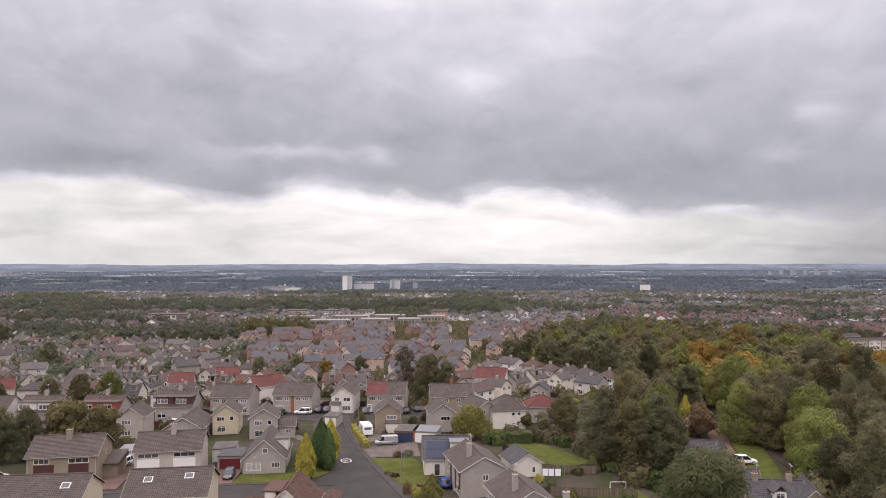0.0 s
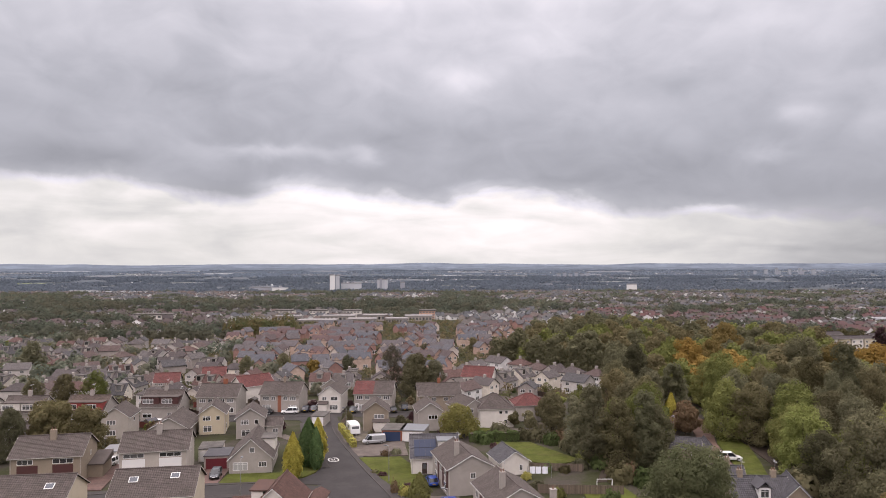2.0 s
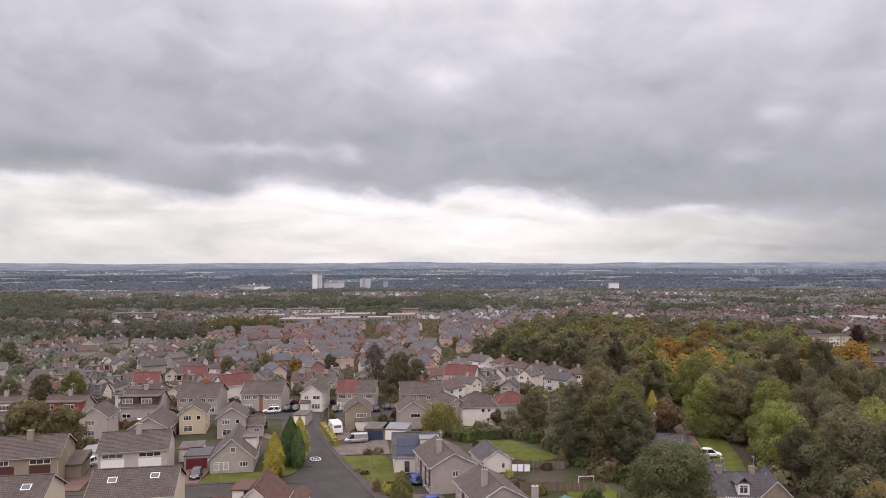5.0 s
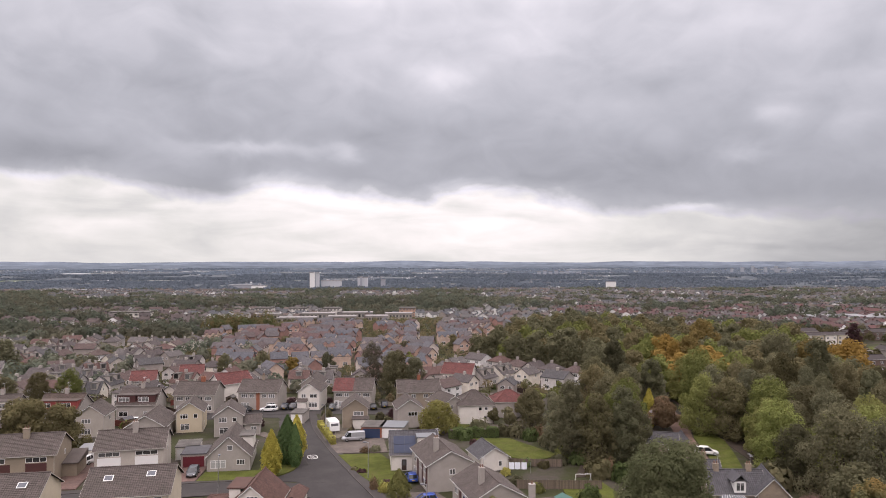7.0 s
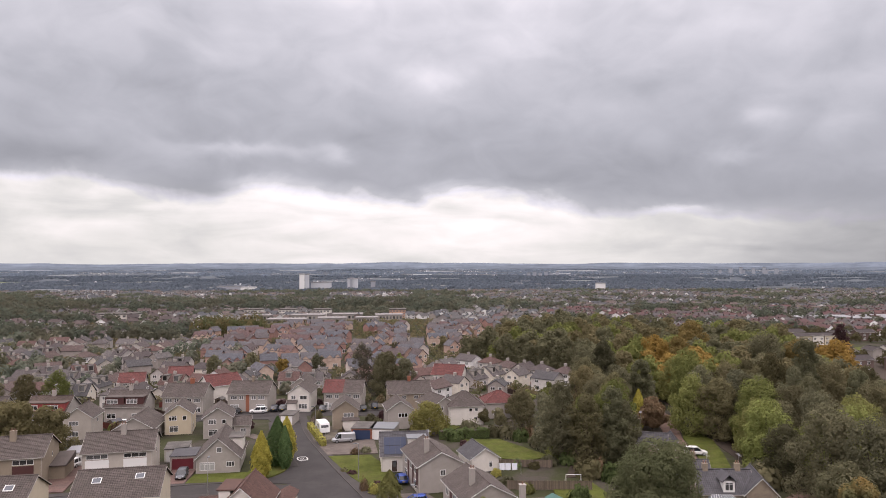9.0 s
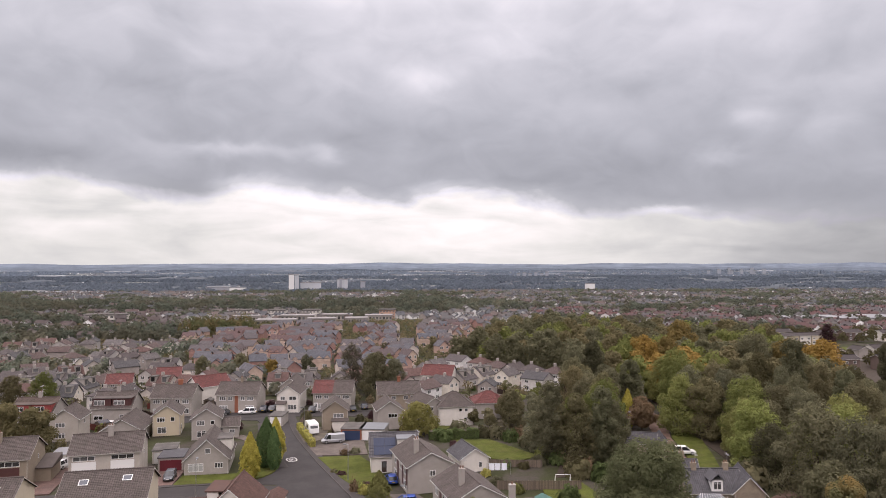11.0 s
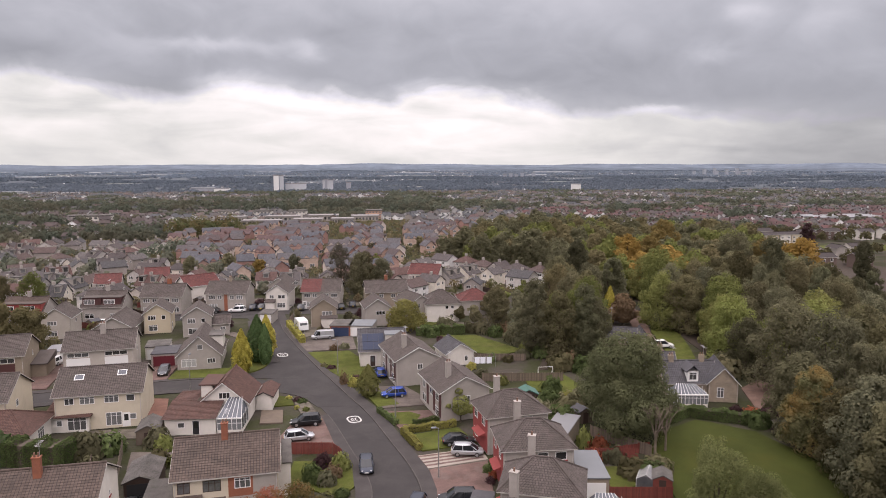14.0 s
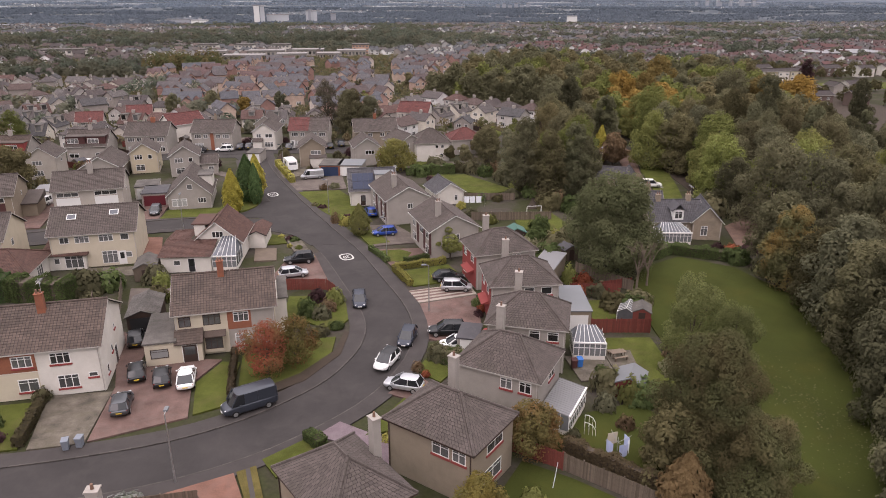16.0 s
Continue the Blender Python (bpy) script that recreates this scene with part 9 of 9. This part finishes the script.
fence(-31.4, 80.5, -34.8, 93.0, 1.7, FENCE, "weathered boarded fence between back gardens")
fence(-37.2, 88.6, -34.6, 80.0, 1.6, FENCE, "weathered boarded fence behind a house")
fence(-12.4, 154.4, -13.6, 161.0, 1.7, DARKWOOD, "dark boarded fence beside a garage")
fence(27.0, 84.4, 34.0, 83.6, 1.6, REDFENCE, "red boarded fence behind a garden")
fence(31.2, 85.0, 36.4, 86.0, 1.4, REDFENCE, "red boarded fence by the green")
hedge(3.4, 95.6, 5.4, 89.6, 0.9, 0.8, L_HEDGEY, "clipped golden hedge along a footway")
hedge(3.6, 96.0, 11.2, 97.8, 0.9, 0.7, L_HEDGEY, "clipped golden hedge beside a lawn")
hedge(-0.1, 104.6, 2.5, 98.9, 0.8, 0.7, L_HEDGE, "low clipped green hedge along a footway")
hedge(5.0, 98.8, 10.5, 100.6, 0.7, 0.6, L_HEDGE, "low clipped green hedge beside a path")
hedge(-16.4, 148.2, -21.4, 164.6, 1.4, 1.1, L_HEDGEY, "golden-green hedge along a footway")
hedge(8.6, 152.8, 19.6, 153.4, 2.0, 1.6, L_HEDGE, "tall dark green hedge behind a lawn")
hedge(40.6, 94.4, 47.2, 98.6, 1.5, 1.6, L_HEDGE, "clipped green hedge before the lodge")
hedge(47.2, 98.6, 56.4, 93.8, 1.5, 1.6, L_HEDGE, "clipped green hedge before the lodge")
hedge(-6.5, 55.0, -5.0, 53.2, 1.1, 1.0, L_HEDGE, "short clipped green hedge beside a path")
hedge(-32.6, 56.4, -33.6, 64.6, 1.0, 0.8, leaf("hedge_dull", (0.092, 0.080, 0.048), (0.175, 0.148, 0.086)), "dark untidy hedge beside a drive")
hedge(-48.4, 91.0, -40.0, 89.2, 3.0, 2.6, L_HEDGE, "tall rounded green hedge behind gardens")
hedge(-52.2, 90.6, -48.6, 91.2, 3.4, 3.0, L_CYP, "tall bright green hedge behind gardens")
hedge(-14.8, 62.6, -15.9, 71.8, 1.0, 0.55, leaf("hedge_dark_brown", (0.04, 0.032, 0.022), (0.10, 0.078, 0.05)), "low dark brown hedge between two lawns")
hedge(6.6, 68.8, 10.6, 65.4, 1.7, 1.5, L_DEEP, "dark green bushy hedge before parked cars")
SHRUBS = [shrub_data(200 + i, 1.0, 1.0, m) for i, m in enumerate((L_HEDGE, L_DEEP, L_LIME, L_RUST, L_HEDGEY, L_RED, L_OAK, L_COPPER, L_FLOWER))]
SHRUB_WORDS = ("green leafy", "dark green", "yellow-green", "rust-brown", "golden", "scarlet-leaved", "mid-green", "dark purple-leaved", "white-flowering")


def shrub(k, x, y, r, h, where):
    ob = new("shrub", SHRUBS[k])
    ob.matrix_basis = pose(x, y, 0.05, 0, 0, (x * 57 + y * 31) % 360) @ Matrix.Diagonal((r, r, h, 1))
    return tagged(ob, SHRUB_WORDS[k] + " garden shrub " + where, "shrub")


for k, x, y, r, h in ((0, -8.4, 81.6, 1.4, 2.2), (6, -6.6, 80.6, 1.3, 1.6), (3, -5.8, 82.6, 1.1, 1.5), (2, -5.0, 84.8, 1.2, 2.0), (1, -9.4, 78.8, 1.0, 1.0), (7, -7.4, 85.8, 1.2, 1.6), (1, -12.6, 72.2, 1.0, 1.1), (7, -14.0, 72.8, 0.8, 1.3), (1, -6.6, 76.0, 1.2, 1.0), (0, -4.6, 77.6, 1.0, 0.8)):
    shrub(k, x, y, r, h, "in a front border")
for k, x, y, r, h in ((3, -6.2, 119.4, 0.8, 2.0), (4, -4.4, 118.0, 1.1, 1.5), (7, -4.0, 121.0, 0.9, 1.0), (1, -10.6, 130.6, 0.7, 0.5), (7, -9.0, 129.0, 1.0, 0.5), (0, -3.2, 142.0, 1.0, 1.2), (3, -9.4, 142.4, 1.0, 1.0), (6, -7.2, 143.2, 1.2, 1.1), (4, -13.2, 107.6, 0.5, 0.5), (2, -11.6, 106.4, 0.6, 0.6), (0, -12.6, 110.4, 0.9, 0.6), (7, -13.4, 111.2, 0.8, 0.6), (4, -15.0, 112.4, 0.6, 0.5)):
    shrub(k, x, y, r, h, "in a front garden")
for k, x, y, r, h in ((1, 24.0, 60.2, 1.7, 2.6), (0, 27.0, 57.8, 2.0, 2.2), (2, 25.8, 58.0, 1.4, 2.4), (3, 23.6, 53.6, 0.9, 1.1), (1, 29.4, 57.6, 1.6, 1.5), (6, 22.6, 56.8, 1.1, 1.6), (5, 29.6, 86.8, 1.4, 2.0), (1, 31.6, 79.4, 2.0, 2.2), (0, 33.4, 78.6, 2.0, 2.0), (6, 35.0, 80.2, 2.0, 1.8), (1, 30.6, 83.8, 1.6, 1.8), (5, 28.0, 84.0, 1.1, 1.5), (2, 28.0, 88.4, 1.0, 2.6), (0, 26.8, 95.0, 2.4, 3.4), (6, 24.4, 98.4, 2.2, 3.0), (1, 29.4, 101.0, 2.6, 3.2), (0, 27.0, 104.6, 2.4, 2.6), (6, 33.0, 104.0, 2.8, 3.4), (3, 38.4, 96.4, 1.6, 1.4), (2, 21.6, 116.6, 1.2, 1.4), (1, 18.6, 120.4, 1.4, 1.4), (7, 60.6, 97.6, 1.6, 1.4), (5, 58.0, 98.6, 1.2, 0.9), (7, 56.0, 99.6, 1.0, 0.8), (4, 31.4, 108.4, 1.2, 1.0), (3, 34.4, 66.6, 1.6, 1.0), (1, 33.0, 63.0, 2.0, 1.4)):
    shrub(k, x, y, r, h, "in a back garden")
for k, x, y, r, h in ((1, -39.0, 92.2, 2.4, 3.0), (0, -36.6, 93.4, 2.2, 2.6), (6, -31.0, 95.2, 1.8, 2.4), (2, -29.4, 93.0, 1.2, 2.0), (4, -40.2, 91.2, 1.0, 1.2), (1, -37.6, 89.0, 1.4, 1.2), (6, -28.6, 88.2, 1.6, 2.0), (2, -26.2, 88.0, 1.2, 1.8), (7, -35.4, 57.4, 1.2, 1.2), (0, -36.4, 60.0, 1.0, 1.0), (1, -33.8, 64.4, 1.0, 1.3), (8, -20.4, 46.8, 1.7, 1.2), (8, -22.4, 46.2, 1.3, 1.0), (3, 4.6, 66.4, 0.7, 0.9), (5, 5.4, 65.0, 0.5, 0.6), (1, 7.2, 68.4, 1.3, 1.9), (0, 8.8, 67.2, 1.3, 2.0), (4, 1.0, 54.0, 0.7, 0.6), (0, 13.6, 82.0, 0.7, 1.1), (5, 14.0, 80.4, 0.6, 0.9), (7, 13.4, 79.0, 0.6, 0.8)):
    shrub(k, x, y, r, h, "beside a house")
for k, x, y, r, h in ((1, 16, 156, 2.4, 3.2), (0, 12, 152, 2.0, 2.2), (1, 34.5, 124.5, 2.6, 3.0), (0, 38.5, 122, 2.6, 3.0), (6, 42, 118, 3.0, 3.4), (1, 44, 111, 2.6, 3.0), (0, 29.5, 112, 1.8, 2.4), (1, 58.5, 115.5, 3.0, 3.4), (6, 63.5, 117, 3.0, 3.6), (1, 66.5, 122, 3.0, 3.6), (0, 56, 93.5, 2.0, 2.2), (1, 58.5, 88.5, 2.4, 2.6), (0, 59.0, 80, 2.4, 2.8), (1, 59.5, 72, 2.4, 2.6), (6, 59, 64, 2.4, 2.6), (1, 58.5, 56, 2.4, 2.6), (0, 57, 48, 2.4, 2.6)):
    shrub(k, x, y, r, h, "at the wood's edge")

hedge(16.7, 50.3, 22.9, 44.3, 1.7, 0.8, leaf("hedge_browning", (0.085, 0.066, 0.040), (0.165, 0.128, 0.080)), "brown twiggy hedge grown along a fence")
shrub(4, 17.6, 126.2, 1.0, 1.2, "beside a drying green")
for k, x, y, r, h in ((2, 12.4, 44.6, 1.0, 1.0), (4, 13.0, 43.4, 0.8, 0.9), (1, 9.2, 46.0, 0.8, 0.7), (0, 24.6, 64.0, 0.7, 0.6), (6, 18.0, 52.4, 0.8, 0.9)):
    shrub(k, x, y, r, h, "in a back garden")


def washing_line(x, y, rot):
    """Two poles, a line and sheets hung from it."""
    ob = thing("washing_line", x, y, rot, "washing line hung with white sheets on a drying green", "washing line", z=0.1)
    for u in (-2.2, 2.2):
        bm = bmesh.new()
        tube(bm, (u, 0, 0), (u, 0, 2.1), 0.04, 0.035)
        part("pole", bm, METAL, ob)
    bm = bmesh.new()
    tube(bm, (-2.2, 0, 2.05), (2.2, 0, 2.05), 0.012, 0.012, 4)
    part("line", bm, METAL, ob)
    for i, u in enumerate((-1.3, -0.2, 1.0)):
        bm = bmesh.new()
        rows = [[bm.verts.new((u + 1.0 * (q - 0.5), 0.08 * math.sin(q * 8 + i) * (1 - z), 0.75 + 1.27 * z)) for q in (0, 0.25, 0.5, 0.75, 1)] for z in (0, 0.5, 1)]
        for r0, r1 in zip(rows, rows[1:]):
            for k in range(4):
                bm.faces.new((r0[k], r0[k + 1], r1[k + 1], r1[k]))
        got = bmesh.ops.extrude_face_region(bm, geom=bm.faces[:])
        for v in got["geom"]:
            if isinstance(v, bmesh.types.BMVert):
                v.co.y += 0.015
        part("sheet", bm, LINEN, ob)


washing_line(20.0, 126.5, -4)


def bare_tree(x, y, height, seed, label):
    """A leafless tree: a forked trunk with limbs and twigs."""
    r = random.Random(seed)
    ob = thing("bare_tree", x, y, 0, label, "tree")
    bm = bmesh.new()

    def grow(p, d, length, rad, depth):
        q = p + d * length
        tube(bm, p, q, rad, rad * 0.72, 6 if depth < 2 else 4)
        if depth == 4:
            return
        for _ in range(3 if depth else 4):
            turn = Vector((r.uniform(-1, 1), r.uniform(-1, 1), r.uniform(-0.1, 0.7)))
            grow(p.lerp(q, r.uniform(0.65, 1.0)), (d * 0.9 + turn * 0.62).normalized(), length * r.uniform(0.55, 0.78), rad * 0.55, depth + 1)
    grow(Vector((0, 0, -0.1)), Vector((0, 0, 1)), height * 0.36, 0.022 * height, 0)
    part("trunk", bm, surface("pale_bark", (0.150, 0.118, 0.090), 0.95, 0.35, 2.0, 12, 0.4), ob)


bare_tree(36.3, 84.0, 9.5, 3, "leafless pale-barked tree at the edge of the green")
bare_tree(38.6, 86.0, 8.0, 8, "thin leafless tree beside another at the green's edge")


def glasshouse(x, y, rot, W, D, h, r):
    """A small greenhouse: bars and panes on all sides and on the roof."""
    ob = thing("greenhouse", x, y, rot, "small aluminium greenhouse with glass roof in a garden", "greenhouse", z=0.1)
    bm = bmesh.new()
    for i in range(6):
        v = -D / 2 + D * i / 5
        for s in (-1, 1):
            tube(bm, (s * W / 2, v, 0), (s * W / 2, v, h), 0.03, 0.03, 4)
            tube(bm, (s * W / 2, v, h), (0, v, r), 0.03, 0.03, 4)
    for p, q in (((-W / 2, h), (-W / 2, h)), ((W / 2, h), (W / 2, h)), ((0, r), (0, r))):
        tube(bm, (p[0], -D / 2, p[1]), (q[0], D / 2, q[1]), 0.035, 0.035, 4)
    part("frame", bm, PAINT_W, ob)
    for s in (-1, 1):
        for a, b in (((s * W / 2, 0.05), (s * W / 2, h)), ((s * W / 2, h), (0, r))):
            bm = bmesh.new()
            q0 = [bm.verts.new(v) for v in ((a[0], -D / 2, a[1]), (a[0], D / 2, a[1]), (b[0], D / 2, b[1]), (b[0], -D / 2, b[1]))]
            bm.faces.new(q0)
            bmesh.ops.solidify(bm, geom=bm.faces[:], thickness=0.01)
            part("pane", bm, GLAZE, ob)
        bm = bmesh.new()
        q0 = [bm.verts.new((u, s * D / 2, z)) for u, z in ((-W / 2, 0.05), (W / 2, 0.05), (W / 2, h), (0, r), (-W / 2, h))]
        bm.faces.new(q0)
        bmesh.ops.solidify(bm, geom=bm.faces[:], thickness=0.01)
        part("pane", bm, GLAZE, ob)


glasshouse(32.2, 76.4, -30, 2.2, 3.0, 1.3, 1.95)


def garden_table(x, y, rot):
    ob = thing("garden_table", x, y, rot, "weathered wooden garden table with benches on a patio", "table", z=0.115)
    bm = bmesh.new()
    for k in range(5):
        box(bm, -0.9, 0.9, -0.42 + k * 0.17, -0.27 + k * 0.17, 0.70, 0.74)
    part("tabletop", bm, FENCE, ob)
    for sx in (-0.7, 0.7):
        for sy in (-0.32, 0.32):
            bm = bmesh.new()
            box(bm, sx - 0.04, sx + 0.04, sy - 0.04, sy + 0.04, 0, 0.70)
            part("leg", bm, FENCE, ob)
    for s in (-1, 1):
        bm = bmesh.new()
        box(bm, -0.85, 0.85, s * 0.85 - 0.15, s * 0.85 + 0.15, 0.40, 0.45)
        for sx in (-0.7, 0.7):
            box(bm, sx - 0.04, sx + 0.04, s * 0.85 - 0.12, s * 0.85 + 0.12, 0, 0.40)
        part("bench", bm, FENCE, ob)


garden_table(27.4, 66.6, 10)
plot("patio", [(26.1, 64.0), (26.2, 68.6), (29.4, 68.0), (29.0, 64.6)], 0.118, SLABS, "buff slab terrace beside a lawn", "patio")


def handrail(x, y, rot):
    ob = thing("handrail", x, y, rot, "white curved metal handrail beside conservatory steps", "handrail", z=0.1)
    bm = bmesh.new()
    pts = [(0, 0, 1.3), (0.4, 0, 1.28), (0.8, 0, 1.05), (1.05, 0, 0.6), (1.1, 0, 0.0)]
    for p, q in zip(pts, pts[1:]):
        tube(bm, p, q, 0.03, 0.03, 6)
    part("rail", bm, PAINT_W, ob)
    for u, h in ((0.05, 1.28), (0.45, 1.24), (0.8, 1.02)):
        bm = bmesh.new()
        tube(bm, (u, 0, 0), (u, 0, h), 0.02, 0.02, 5)
        part("post", bm, PAINT_W, ob)


handrail(19.6, 54.0, -20)
handrail(19.2, 52.8, -20)

clothes = thing("clothes_pole", 14.4, 45.8, 20, "leaning pale wooden clothes pole on a lawn", "pole", z=0.1)
bm = bmesh.new()
tube(bm, (0, 0, 0), (0.5, 0.2, 2.3), 0.03, 0.025, 6)
part("pole", bm, LINEN, clothes)

# gardens between the middle house rows: drives, patios, fence runs, sheds and bushes
gr = random.Random(404)
PANEL = []
for m_ in (FENCE, DARKWOOD, REDFENCE):
    bm = bmesh.new()
    box(bm, 0, 1.75, -0.02, 0.02, 0.05, 1.5), box(bm, -0.05, 0.05, -0.05, 0.05, -0.1, 1.6), box(bm, 0, 1.75, -0.045, -0.02, 1.3, 1.38), box(bm, 0, 1.75, -0.045, -0.02, 0.3, 0.38)
    PANEL.append(data_of(bm, "fence_panel", m_))
FENCE_WORDS = ("weathered grey panel fence between back gardens", "dark stained panel fence between back gardens", "red-brown panel fence between back gardens")


def clear(x, y, r):
    return all((x - a) ** 2 + (y - b) ** 2 > (c * 0.8 + r) ** 2 for a, b, c in TAKEN) and not near_line(x, y, MAIN, 4.5 + r) and not near_line(x, y, CROSS, 3.6 + r) and not near_line(x, y, BRANCH, 3.6 + r)


ROWS = [q for q in TAKEN if 156 < q[1] < 240 and -125 < q[0] < 40]
made = 0
for hx, hy, hr in ROWS:
    for k in range(7):
        a = gr.uniform(0, 2 * math.pi)
        d = hr + gr.uniform(1.4, 5.0)
        x, y = hx + d * math.cos(a), hy + d * math.sin(a)
        pick = gr.random()
        if made > 330 or y < 156 or not clear(x, y, 1.3):
            continue
        if pick < 0.30:
            th = gr.uniform(0, math.pi)
            c, t = math.cos(th), math.sin(th)
            w, l = gr.uniform(1.2, 2.0), gr.uniform(1.8, 3.2)
            kind_ = gr.choice(((GRASS, "small back lawn between houses", "lawn"), (MONO, "red paved drive between houses", "drive"), (SLABS, "slab patio between houses", "patio"), (GRIT, "gravel yard between houses", "yard")))
            plot(kind_[2], [(x + u * c - v * t, y + u * t + v * c) for u, v in ((-w, -l), (w, -l), (w, l), (-w, l))], 0.05 + 0.004 * (made % 12), kind_[0], kind_[1], "garden")
            made += 1
        elif pick < 0.50:
            j = gr.choice((0, 0, 1, 1, 2))
            ob = thing("fence", x, y, math.degrees(a) + 90 + gr.uniform(-8, 8), FENCE_WORDS[j], "fence")
            for i in range(3):
                shared("fence_panel", PANEL[j], ob, pose((i - 1.5) * 1.8, 0, 0))
            made += 4
        elif pick < 0.56:
            shed(x, y, gr.uniform(0, 360), 2.2, 2.6, 1.8, gr.choice((FENCE, DARKWOOD)), gr.choice((FELT, LEAD, SLATE)), "small garden shed between houses")
            made += 4
        else:
            shrub(gr.choice((0, 1, 1, 6, 6, 3, 2, 7)), x, y, gr.uniform(0.7, 1.5), gr.uniform(0.8, 2.2), "between houses")
            made += 1
for i, (x, y, rot) in enumerate(((-48, 180.4, 176), (-20.5, 183.6, 90), (-66, 170.0, 4), (-76, 171.2, 176), (7.5, 178.6, 20), (-10.0, 183.6, 100))):
    park((HATCH["silver"], HATCH["grey"], HATCH["white"], HATCH["navy"], SUV["black"], HATCH["black"])[i], x, y, rot, "parked car among the houses", z=0.02)
for k, x, y, r, h in ((1, 21.0, 155.0, 1.8, 2.2), (6, 23.6, 153.4, 2.0, 2.6), (0, 26.4, 150.6, 2.0, 2.4), (1, 29.6, 146.0, 2.2, 3.0), (6, 30.6, 142.0, 2.0, 2.6), (3, 28.6, 152.4, 1.6, 2.4), (2, 31.0, 137.6, 1.8, 2.2), (1, 29.0, 132.6, 1.6, 1.8), (0, 32.6, 133.0, 2.0, 2.6), (6, 34.6, 128.6, 1.8, 2.2), (7, 13.6, 147.4, 1.0, 1.0), (1, 25.4, 130.4, 1.2, 1.2), (0, 22.4, 131.6, 1.2, 1.4), (3, 36.6, 126.0, 1.4, 2.6)):
    shrub(k, x, y, r, h, "behind a back lawn")
fence(17.6, 131.4, 29.0, 130.2, 1.5, FENCE, "weathered boarded fence across a back garden")
plot("drive", [(-38.4, 114.6), (-34.9, 114.2), (-33.0, 106.0), (-35.2, 101.6), (-36.8, 106.4)], 0.12, ORANGE, "orange-brown paved drive between houses", "driveway")
plot("patio", [(-42.4, 101.0), (-35.6, 101.2), (-32.9, 97.6), (-40.6, 97.4)], 0.118, SLABS, "buff slab patio behind a house", "patio")
plot("decking", [(-18.6, 107.2), (-15.2, 106.8), (-14.6, 101.4), (-18.0, 101.4)], 0.16, FENCE, "brown timber decking beside a chalet house", "decking")
plot("yard", [(-33.6, 92.6), (-28.0, 92.0), (-27.4, 86.0), (-32.2, 86.6)], 0.112, GRIT, "grey gravel yard behind an old garage", "yard")
